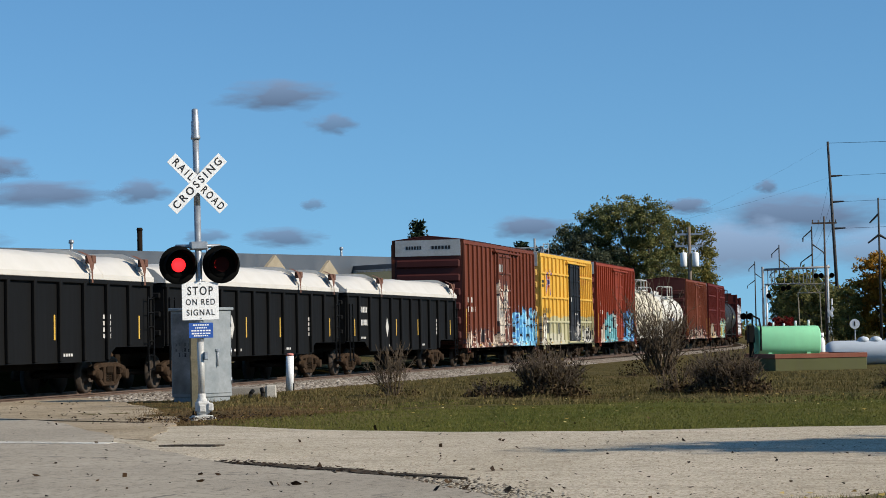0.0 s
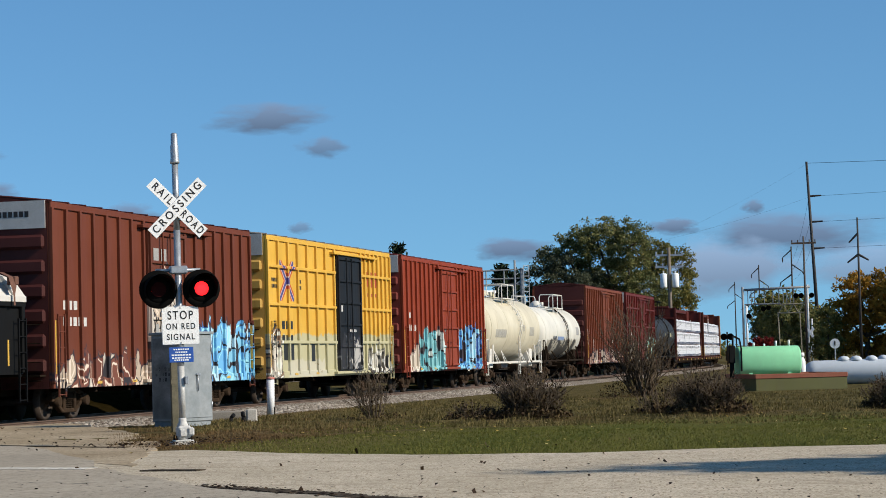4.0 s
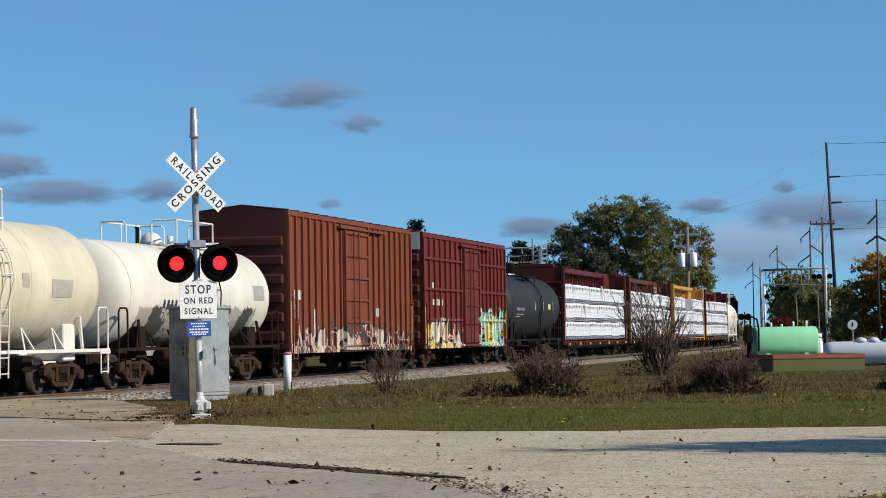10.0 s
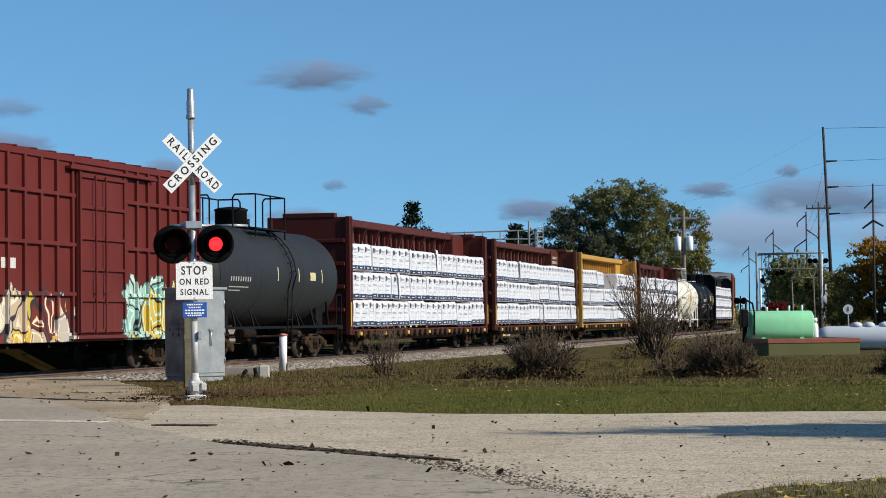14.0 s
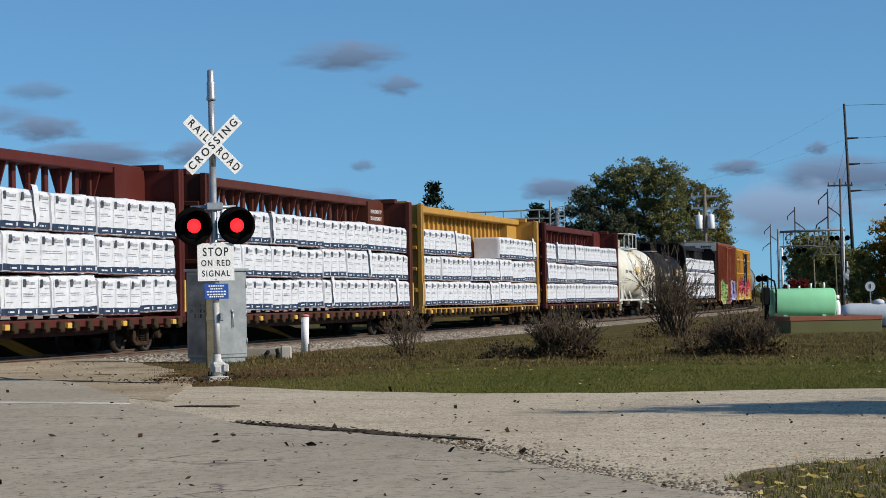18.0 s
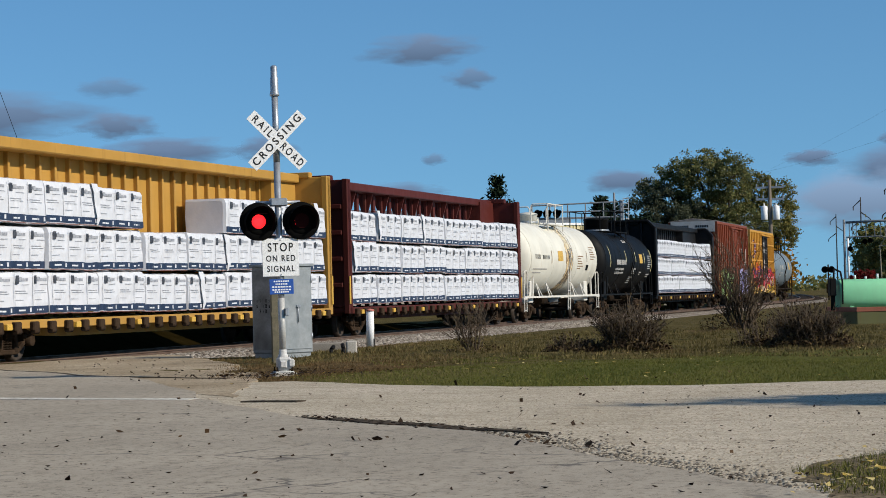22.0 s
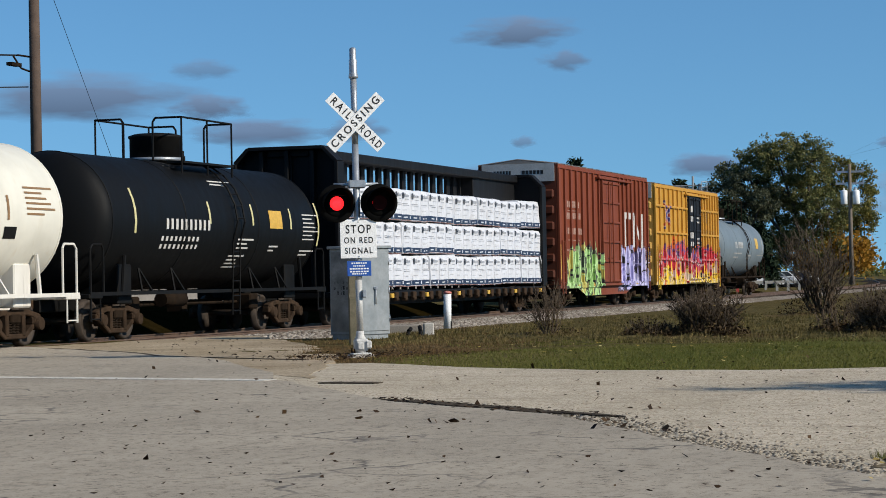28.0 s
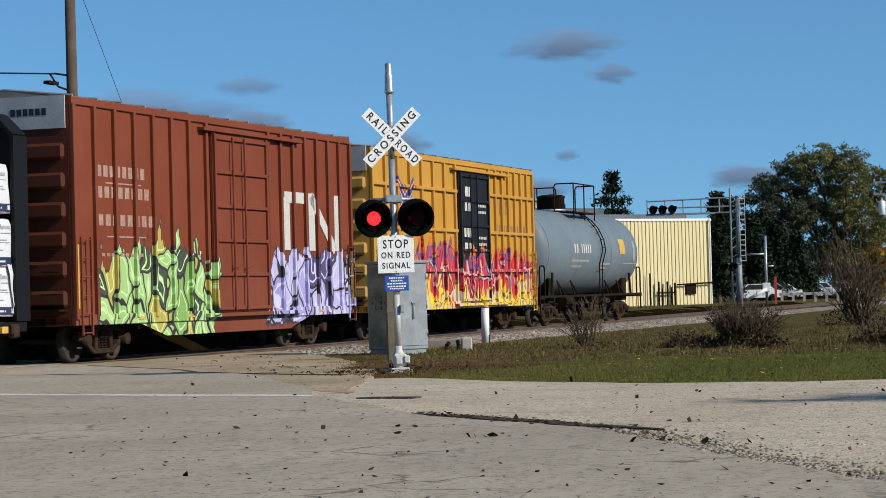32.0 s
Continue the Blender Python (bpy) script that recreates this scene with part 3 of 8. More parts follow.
def boxcar(s0, s1, paint, end_paint, door_paint, label, ribs=7, door=(-1.9, 1.9), top_white=True, rails_mid=False, belly=False, eave=5.28, sill=0.78, roof=None):
    half = (s1 - s0) / 2
    car = new_car("boxcar", (s0 + s1) / 2, label, "boxcar")
    W = 1.5
    d0, d1 = door
    roof = roof or end_paint
    for sgn, nm in ((-1, "side_wall"), (1, "side_wall")):
        bm = bmesh.new()
        y0, y1 = sorted((sgn * W, sgn * (W - 0.06)))
        box(bm, -half, half, y0, y1, sill + 0.06, eave)
        part(nm, bm, paint, car)
        xs = [(-half + 0.05) + (d0 - 0.25 + half - 0.05) * i / ribs for i in range(ribs + 1)]
        xs += [d1 + 0.25 + (half - 0.05 - d1 - 0.25) * i / ribs for i in range(ribs + 1)]
        for x in xs:
            bm = bmesh.new()
            y0, y1 = sorted((sgn * (W + 0.085), sgn * (W - 0.01)))
            box(bm, x - 0.055, x + 0.055, y0, y1, sill + 0.12, eave - 0.12, bevel=0.012)
            part("side_post", bm, paint, car)
        bm = bmesh.new()
        y0, y1 = sorted((sgn * (W + 0.05), sgn * (W - 0.05)))
        box(bm, -half, half, y0, y1, sill, sill + 0.22, bevel=0.012)
        if belly:
            quad(bm, (-half * 0.62, sgn * W, sill), (half * 0.62, sgn * W, sill), (half * 0.45, sgn * W, sill - 0.30), (-half * 0.45, sgn * W, sill - 0.30))
        box(bm, -half, half, y0, y1, eave - 0.14, eave + 0.02, bevel=0.012)
        part("side_sill", bm, paint, car)
        # door with its tracks, bars and locking rods
        bm = bmesh.new()
        y0, y1 = sorted((sgn * (W + 0.10), sgn * (W + 0.0)))
        box(bm, d0, d1, y0, y1, sill + 0.16, eave - 0.30, bevel=0.02)
        dr = part("door", bm, door_paint, car)
        yb = sorted((sgn * (W + 0.16), sgn * (W + 0.08)))
        nz = 5
        zs = [sill + 0.25 + (eave - 0.45 - sill - 0.25) * i / nz for i in range(nz + 1)]
        bars("door_bar", [(d0 + 0.05, d1 - 0.05, *yb, z - 0.04, z + 0.04) for z in zs], door_paint, dr)
        bars("door_stile", [(x - 0.045, x + 0.045, *yb, sill + 0.2, eave - 0.35) for x in (d0 + 0.05, d1 - 0.05)], door_paint, dr)
        for x in (d0 + (d1 - d0) * 0.3, d0 + (d1 - d0) * 0.52):
            bm = bmesh.new()
            rod(bm, (x, sgn * (W + 0.19), sill + 0.2), (x, sgn * (W + 0.19), eave - 0.4), 0.026, 6)
            rod(bm, (x, sgn * (W + 0.19), sill + 1.2), (x + 0.3, sgn * (W + 0.21), sill + 1.25), 0.02, 5)
            part("lock_rod", bm, door_paint, dr)
        yb = sorted((sgn * (W + 0.18), sgn * W))
        bars("door_track", [(d0 - 0.6, min(half - 0.2, d1 + 2.2), *yb, eave - 0.32, eave - 0.24), (d0 - 0.5, min(half - 0.2, d1 + 2.0), *yb, sill + 0.06, sill + 0.15)], paint, car)
        if rails_mid:
            yb = sorted((sgn * (W + 0.09), sgn * W))
            for z in (sill + 1.15, sill + 2.35, sill + 3.55):
                bars("side_rail", [(-half + 0.05, d0 - 0.1, *yb, z - 0.05, z + 0.05), (d1 + 0.1, half - 0.05, *yb, z - 0.05, z + 0.05)], paint, car, bevel=0.015)
        if sgn < 0:
            bars("reflector", [(x - 0.16, x + 0.16, -W - 0.062, -W - 0.045, sill + 0.08, sill + 0.15) for x in (-half * 0.62, -half * 0.3, half * 0.36, half * 0.7)], YELLOW, car, "small yellow reflector", bevel=0.003)
        # ladders and grab irons at both ends
        for x in (-half + 0.12, half - 0.52):
            bm = bmesh.new()
            ladder(bm, x, x + 0.42, sgn * (W + 0.13), sill - 0.15, sill + 1.75, 6)
            part("ladder", bm, paint, car)
        for x in (-half + 0.07, half - 0.1):
            bm = bmesh.new()
            yb = sorted((sgn * (W + 0.09), sgn * (W + 0.04)))
            box(bm, x - 0.03, x + 0.05, *yb, sill + 0.35, sill + 1.65)
            part("reflector", bm, YELLOW, car, "yellow reflective strip")
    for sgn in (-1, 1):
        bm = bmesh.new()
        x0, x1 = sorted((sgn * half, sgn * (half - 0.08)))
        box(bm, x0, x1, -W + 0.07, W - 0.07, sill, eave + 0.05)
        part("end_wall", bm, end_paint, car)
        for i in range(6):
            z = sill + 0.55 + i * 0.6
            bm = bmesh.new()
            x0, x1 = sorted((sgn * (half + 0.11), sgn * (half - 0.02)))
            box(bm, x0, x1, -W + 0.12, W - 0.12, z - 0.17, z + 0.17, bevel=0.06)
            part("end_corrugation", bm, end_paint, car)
        if top_white:
            bm = bmesh.new()
            x0, x1 = sorted((sgn * (half + 0.03), sgn * (half - 0.02)))
            box(bm, x0, x1, -W + 0.1, W - 0.1, eave - 0.62, eave + 0.05)
            tp = part("end_panel", bm, GREYWHITE, car, "pale grey height warning panel on the end")
            bm = bmesh.new()
            for a, b in ((-1.0, -0.15), (0.25, 0.95)):
                for i in range(6):
                    g = (b - a) / 6
                    x0, x1 = sorted((sgn * (half + 0.036), sgn * (half + 0.02)))
                    box(bm, x0, x1, a + g * i + 0.02, a + g * (i + 1) - 0.02, eave - 0.34, eave - 0.2)
            part("stencil", bm, INK, tp)
        bm = bmesh.new()
        x0 = sgn * (half + 0.18)
        for z in (sill + 0.2, sill + 0.65, sill + 1.1, sill + 1.55):
            rod(bm, (x0, -1.3, z), (x0, -0.85, z), 0.014, 5)
        box(bm, x0 - 0.2, x0 + 0.2, -1.35, 1.35, sill + 0.3, sill + 0.34)
        part("end_ladder", bm, STEEL_DARK, car)
    # low-pitched ribbed roof
    bm = bmesh.new()
    n = 14
    for i in range(n):
        xa, xb = -half + 2 * half * i / n, -half + 2 * half * (i + 1) / n
        for sgn in (-1, 1):
            quad(bm, (xa, sgn * (W + 0.04), eave + 0.02), (xb, sgn * (W + 0.04), eave + 0.02), (xb, 0, eave + 0.2), (xa, 0, eave + 0.2))
            quad(bm, (xa, sgn * (W + 0.04), eave - 0.03), (xb, sgn * (W + 0.04), eave - 0.03), (xb, sgn * (W + 0.04), eave + 0.02), (xa, sgn * (W + 0.04), eave + 0.02))
    for x in (-half, half):
        bm.faces.new([bm.verts.new(p) for p in ((x, -W, eave - 0.02), (x, W, eave - 0.02), (x, 0, eave + 0.2))])
    bmesh.ops.recalc_face_normals(bm, faces=bm.faces[:])
    part("roof", bm, roof, car)
    for i in range(n + 1):
        x = -half + 0.04 + (2 * half - 0.08) * i / n
        bm = bmesh.new()
        for sgn in (-1, 1):
            a = Vector((x, sgn * (W + 0.05), eave + 0.03))
            b = Vector((x, 0, eave + 0.21))
            rod(bm, a, b, 0.035, 6)
        part("roof_rib", bm, roof, car)
    bm = bmesh.new()
    box(bm, -half - 0.3, half + 0.3, -0.18, 0.18, 0.62, 0.95)
    box(bm, -half, half, -1.4, 1.4, sill + 0.02, sill + 0.16)
    for x in np.linspace(-half * 0.6, half * 0.6, 5):
        box(bm, x - 0.06, x + 0.06, -1.4, 1.4, sill - 0.12, sill + 0.05)
    part("underframe", bm, STEEL_DARK, car)
    add_trucks(car, half - 2.1, half + 0.38)
    return car, half


GREYWHITE = surf("faded_white_paint", (0.50, 0.50, 0.49), (0.40, 0.40, 0.38), 2, 0.6, 0, 0.05)


def tank_car(s0, s1, paint, frame_paint, label, top=4.18, low=1.10, rust_band=None, platform=(-1.5, 1.5), platform_mat=None, dome_r=0.5, dome_h=0.55, rail=0.98):
    half = (s1 - s0) / 2
    r = (top - low) / 2
    zc = (top + low) / 2
    car = new_car("tank_car", (s0 + s1) / 2, label, "tank car")
    bm = bmesh.new()
    head = 0.62
    prof = [(-half + head * (1 - math.cos(a)), r * math.sin(a)) for a in np.linspace(0.0, math.pi / 2, 9)]
    prof += [(-half + head + (2 * half - 2 * head) * i / 6, r) for i in range(1, 6)]
    prof += [(half - head * (1 - math.cos(a)), r * math.sin(a)) for a in np.linspace(math.pi / 2, 0.0, 9)]
    prof[0], prof[-1] = (-half, 0.001), (half, 0.001)
    lathe(bm, prof, "x", 48, (0, 0, zc))
    bmesh.ops.recalc_face_normals(bm, faces=bm.faces[:])
    part("shell", bm, paint, car)
    for x in (-half + head, half - head, -half * 0.33, half * 0.33):
        bm = bmesh.new()
        lathe(bm, [(x - 0.03, r + 0.002), (x - 0.02, r + 0.012), (x + 0.02, r + 0.012), (x + 0.03, r + 0.002)], "x", 48, (0, 0, zc))
        part("weld_seam", bm, paint, car)
    bm = bmesh.new()
    if dome_r < 0.35:
        cap = [(dome_h * 0.5 + dome_r * math.sin(a) * 0.9, dome_r * math.cos(a)) for a in np.linspace(0, math.pi / 2, 6)]
        prof = [(-0.02, dome_r * 0.8), (dome_h * 0.4, dome_r * 0.8), (dome_h * 0.42, dome_r)] + cap
    else:
        prof = [(-0.02, dome_r), (dome_h, dome_r), (dome_h + 0.02, dome_r + 0.03), (dome_h + 0.07, dome_r + 0.03), (dome_h + 0.12, dome_r * 0.8), (dome_h + 0.16, 0.0)]
    lathe(bm, prof, "z", 20, (-0.55, 0, top - 0.06))
    dm = part("dome", bm, platform_mat or paint, car)
    bm = bmesh.new()
    lathe(bm, [(0.02, dome_r + 0.035), (0.10, dome_r + 0.035)], "z", 20, (-0.55, 0, top - 0.02))
    part("ring", bm, GALV, dm, "bright steel ring")
    bm = bmesh.new()
    box(bm, 0.2, 1.2, -0.4, 0.4, top - 0.03, top + 0.05, bevel=0.02)
    vp = part("valve_plate", bm, platform_mat or paint, car)
    for x, y, h in ((0.35, 0.2, 0.25), (0.6, -0.15, 0.3), (0.75, 0.25, 0.22), (1.0, 0, 0.2)):
        bm = bmesh.new()
        rod(bm, (x, y, top + 0.03), (x, y, top + h), 0.09, 8)
        part("valve", bm, platform_mat or paint, vp)
    # top platform and hand rails
    p0, p1 = platform
    bm = bmesh.new()
    for y in (-0.95, 0.95):
        box(bm, p0, p1, y - 0.22, y + 0.22, top - 0.10, top - 0.05)
    part("walkway", bm, platform_mat or frame_paint, car)
    zt = top + rail
    for y in (-1.12, 1.12):
        bm = bmesh.new()
        pipe(bm, [(p0, y, top - 0.35), (p0, y, zt - 0.0), (p1, y, zt), (p1, y, top - 0.35)], 0.024, 6)
        part("handrail", bm, platform_mat or frame_paint, car)
        bm = bmesh.new()
        rod(bm, ((p0 + p1) / 2, y, top - 0.35), ((p0 + p1) / 2, y, zt), 0.024, 6)
        part("rail_post", bm, platform_mat or frame_paint, car)
    for x in (p0, p1):
        bm = bmesh.new()
        pipe(bm, [(x, -1.12, zt), (x, -0.45, zt), (x, -0.38, zt - 0.1), (x, -0.38, top - 0.02)], 0.026, 6)
        part("handrail", bm, platform_mat or frame_paint, car)
        bm = bmesh.new()
        pipe(bm, [(x, 1.12, zt), (x, 0.45, zt), (x, 0.38, zt - 0.1), (x, 0.38, top - 0.02)], 0.026, 6)
        part("handrail", bm, platform_mat or frame_paint, car)
    # bent side ladder
    for sgn in (-1, 1):
        bm = bmesh.new()
        for dx in (0.05, 0.5):
            pts = [(0.55 + dx, sgn * 1.46, 0.45), (0.55 + dx, sgn * 1.50, 2.2)]
            pts += [(0.55 + dx, sgn * (r + 0.10) * math.cos(a), zc + (r + 0.10) * math.sin(a)) for a in np.linspace(0.05, 1.1, 5)]
            pipe(bm, pts, 0.022, 5)
        for i in range(5):
            z = 0.55 + 0.36 * i
            rod(bm, (0.6, sgn * 1.48, z), (1.05, sgn * 1.48, z), 0.016, 5)
        for a in np.linspace(0.1, 1.05, 6):
            y, z = sgn * (r + 0.10) * math.cos(a), zc + (r + 0.10) * math.sin(a)
            rod(bm, (0.6, y, z), (1.05, y, z), 0.016, 5)
        part("ladder", bm, frame_paint, car)
        # running side rail with brackets
        bm = bmesh.new()
        ys = sgn * 1.42
        box(bm, -half - 0.35, half + 0.35, ys - 0.035, ys + 0.035, 1.0, 1.08)
        part("side_rail", bm, frame_paint, car)
        for x in (-half * 0.62, -half * 0.36, half * 0.34, half * 0.6):
            bm = bmesh.new()
            pipe(bm, [(x - 0.25, ys, 1.04), (x, sgn * (r * 0.78), zc - r * 0.68), (x + 0.3, ys, 1.04)], 0.028, 5)
            part("bracket", bm, frame_paint, car)
        for e in (-1, 1):
            bm = bmesh.new()
            xe = e * (half + 0.28)
            pipe(bm, [(xe, ys, 0.45), (xe, ys, 2.0), (xe - e * 0.1, ys, 2.1), (xe - e * 0.55, ys, 2.1), (xe - e * 0.62, ys, 2.0), (xe - e * 0.62, ys, 1.05)], 0.026, 6)
            rod(bm, (xe, ys, 0.5), (xe - e * 0.45, ys, 0.5), 0.016, 5)
            pipe(bm, [(xe - e * 0.45, ys, 1.0), (xe - e * 0.45, ys, 0.45)], 0.02, 5)
            part("end_handrail", bm, frame_paint, car)
    for e in (-1, 1):
        bm = bmesh.new()
        x0, x1 = sorted((e * (half + 0.4), e * (half - 2.6)))
        box(bm, x0, x1, -0.28, 0.28, 0.66, 1.02, bevel=0.02)
        box(bm, *sorted((e * (half + 0.4), e * (half - 0.25))), -1.45, 1.45, 0.94, 1.04, bevel=0.015)
        part("stub_sill", bm, frame_paint, car)
        bm = bmesh.new()
        x = e * (half - 1.75)
        box(bm, x - 0.35, x + 0.35, -1.25, 1.25, 0.80, zc - r * 0.62, bevel=0.03)
        for sgn in (-1, 1):
            rod(bm, (x + e * 0.45, sgn * 1.4, 1.0), (x + e * 0.3, sgn * r * 0.9, zc - r * 0.5), 0.045, 6)
        part("saddle", bm, frame_paint, car)
    bm = bmesh.new()
    for xx in (-half * 0.55, half * 0.5):
        box(bm, xx - 0.25, xx + 0.25, -0.9, -0.4, 0.55, 0.95, bevel=0.04)
    rod(bm, (-1.9, -0.7, 0.86), (-0.7, -0.7, 0.86), 0.17, 12)
    box(bm, 0.4, 0.75, -0.2, 0.2, 0.55, 1.2)
    pipe(bm, [(-half + 2, -0.5, 0.75), (half - 2, -0.5, 0.75)], 0.035, 5)
    pipe(bm, [(-half + 2, 0.4, 0.8), (half - 2, 0.4, 0.8)], 0.035, 5)
    part("brake_gear", bm, STEEL_DARK, car)
    add_trucks(car, half - 1.75, half + 0.42)
    return car, half, r, zc


def on_shell(bm, r, zc, x0, x1, a0, a1, lift=0.008, n=4, mi=0):
    """A patch that lies on the curved near side of a tank: angles in degrees above the middle line."""
    for i in range(n):
        qa, qb = radians(a0 + (a1 - a0) * i / n), radians(a0 + (a1 - a0) * (i + 1) / n)
        ra = r + lift
        quad(bm, (x0, -ra * math.cos(qa), zc + ra * math.sin(qa)), (x1, -ra * math.cos(qa), zc + ra * math.sin(qa)),
             (x1, -ra * math.cos(qb), zc + ra * math.sin(qb)), (x0, -ra * math.cos(qb), zc + ra * math.sin(qb)), mi=mi)


def gondola(s0, s1, label, split=0.1):
    half = (s1 - s0) / 2
    car = new_car("gondola_car", (s0 + s1) / 2, label, "gondola")
    top, sill, W = 2.82, 0.80, 1.46
    for sgn in (-1, 1):
        bm = bmesh.new()
        box(bm, -half, half, *sorted((sgn * W, sgn * (W - 0.05))), sill + 0.35, top)
        # deeper belly between the trucks
        pts = [(-half, sill + 0.36), (-half + 2.4, sill + 0.36), (-half + 3.2, sill), (half - 3.2, sill), (half - 2.4, sill + 0.36), (half, sill + 0.36)]
        bm.faces.new([bm.verts.new((x, sgn * (W + 0.002), z)) for x, z in pts])
        part("side_wall", bm, GONDOLA, car)
        for i in range(12):
            x = -half + 0.12 + (2 * half - 0.24) * i / 11
            bm = bmesh.new()
            z0 = sill + 0.38 if abs(x) > half - 3.0 else sill + 0.03
            box(bm, x - 0.08, x + 0.08, *sorted((sgn * (W + 0.10), sgn * W)), z0, top - 0.03, bevel=0.02)
            part("side_post", bm, GONDOLA, car)
        bm = bmesh.new()
        box(bm, -half - 0.03, half + 0.03, *sorted((sgn * (W + 0.09), sgn * (W - 0.06))), top - 0.10, top + 0.03, bevel=0.015)
        part("top_chord", bm, GONDOLA, car)
        for x in (-half + 0.1, half - 0.5):
            bm = bmesh.new()
            ladder(bm, x, x + 0.4, sgn * (W + 0.13), 0.55, 2.4, 6)
            part("ladder", bm, GONDOLA, car)
        for x in (-half * 0.86, -half * 0.16, half * 0.24, half * 0.9):
            bm = bmesh.new()
            box(bm, x - 0.04, x + 0.04, *sorted((sgn * (W + 0.012), sgn * W)), 1.35, 1.95)
            part("reflector", bm, YELLOW, car, "yellow reflective strip")
    stencils(car, [(-half * 0.80, 2.17, 1.2, 0.2, 6), (-half * 0.80, 1.72, 1.2, 0.2, 7), (half * 0.60, 1.86, 0.6, 0.11, 2), (half * 0.60, 1.70, 0.6, 0.11, 2), (half * 0.60, 1.54, 0.6, 0.11, 2), (half * 0.60, 1.38, 0.6, 0.11, 2),
                   (-half * 0.3, 0.95, 0.7, 0.07, 4), (half * 0.3, 0.95, 0.6, 0.07, 4), (-half * 0.78, 1.25, 0.8, 0.07, 5)], CREAMBAR, -W - 0.002)
    for e in (-1, 1):
        bm = bmesh.new()
        box(bm, *sorted((e * half, e * (half - 0.06))), -W + 0.04, W - 0.04, sill + 0.3, top)
        part("end_wall", bm, GONDOLA, car)
        for z in (1.5, 2.0, 2.5):
            bm = bmesh.new()
            box(bm, *sorted((e * (half + 0.09), e * half)), -W + 0.08, W - 0.08, z - 0.08, z + 0.08, bevel=0.03)
            part("end_rib", bm, GONDOLA, car)
    bm = bmesh.new()
    box(bm, -half - 0.3, half + 0.3, -0.18, 0.18, 0.62, 0.95)
    box(bm, -half + 0.05, half - 0.05, -1.4, 1.4, sill + 0.35, sill + 0.45)
    part("underframe", bm, STEEL_DARK, car)
    # domed white covers, each a little higher at its end, with a blunt end box and a hold-down
    m = 10
    cut = half * split
    for a, b in ((-half - 0.05, cut), (cut + 0.02, half + 0.05)):
        bm = bmesh.new()
        n = max(6, int((b - a) / 0.5))
        grid = []
        for i in range(n + 1):
            x = a + (b - a) * i / n
            full = 0.40 + 0.18 * smooth(x, a, a + min(5.0, (b - a) * 0.8))
            row = []
            for j in range(m + 1):
                u = j / m * 2 - 1
                z = top + 0.10 + full * (1 - abs(u) ** 5) + 0.05 * noise.noise(Vector((x * 0.7, u * 1.2, half))) * (1 - u * u)
                row.append(bm.verts.new((x, u * (W + 0.06), z)))
            grid.append(row)
        for i in range(n):
            for j in range(m):
                bm.faces.new((grid[i][j], grid[i + 1][j], grid[i + 1][j + 1], grid[i][j + 1])).smooth = True
        for row in (grid[0], grid[-1]):
            lo = [bm.verts.new((v.co.x, v.co.y, top + 0.02)) for v in row]
            for j in range(m):
                bm.faces.new((row[j], row[j + 1], lo[j + 1], lo[j]))
        bmesh.ops.recalc_face_normals(bm, faces=bm.faces[:])
        cover = part("cover", bm, COVER, car, "white domed fibreglass cover")
        for y0, y1 in ((-W - 0.10, -W - 0.03), (W + 0.03, W + 0.10)):
            bm = bmesh.new()
            box(bm, a, b, y0, y1, top + 0.0, top + 0.16, bevel=0.02)
            part("cover_rim", bm, COVER, cover)
        bm = bmesh.new()
        out, inn = [[bm.verts.new((x, u * (W + 0.10), top + 0.12 + (0.66 if x < b - 0.2 else 0.58) * (1 - abs(u) ** 6))) for u in (j / m * 2 - 1 for j in range(m + 1))] for x in (b - 0.62, b - 0.02)]
        low = [[bm.verts.new((v.co.x, v.co.y, top + 0.05)) for v in row] for row in (out, inn)]
        for j in range(m):
            bm.faces.new((out[j], out[j + 1], inn[j + 1], inn[j]))
            bm.faces.new((out[j], low[0][j], low[0][j + 1], out[j + 1]))
            bm.faces.new((inn[j], inn[j + 1], low[1][j + 1], low[1][j]))
        bmesh.ops.recalc_face_normals(bm, faces=bm.faces[:])
        part("cover_flange", bm, COVER, cover)
        bm = bmesh.new()
        x = b - 0.85
        for (ya, za), (yb, zb) in zip(((-1.28, 3.52), (-1.54, 3.40), (-1.60, 3.20), (-1.61, 3.0)), ((-1.54, 3.40), (-1.60, 3.20), (-1.61, 3.0), (-1.62, 2.74))):
            wa, wb = (0.16 if z > 3.1 else 0.05 for z in (za, zb))
            quad(bm, (x - wa, ya - 0.02, za), (x + wa, ya - 0.02, za), (x + wb, yb - 0.02, zb), (x - wb, yb - 0.02, zb))
        box(bm, x + 0.10, x + 0.30, -1.62, -1.40, 3.22, 3.42, bevel=0.02)
        part("hold_down", bm, surf("rust_red_steel", (0.12, 0.05, 0.032), (0.17, 0.08, 0.05), 8, 0.8, 0, 0.2), cover, "rusty brown hold-down bracket")
    bm = bmesh.new()
    for k in (0, 1):
        x = -half * 0.32 + k * 0.0
        quad(bm, (x, -W - 0.004, 1.30), (x + 0.22, -W - 0.004, 1.66), (x, -W - 0.004, 2.02), (x - 0.22, -W - 0.004, 1.66))
        break
    part("emblem", bm, CREAMBAR, car, "white diamond emblem")
    add_trucks(car, half - 1.9, half + 0.30)
    return car


GONDOLA = car_paint("gondola_black_green", (0.0055, 0.0056, 0.0058), rust=(0.012, 0.010, 0.008), wear=0.25, rough=0.65, gloss=0.1)
COVER = surf("white_fibreglass", (0.58, 0.55, 0.50), (0.50, 0.475, 0.43), 0.8, 0.55, 0, 0.05, 5, c=(0.55, 0.52, 0.46))


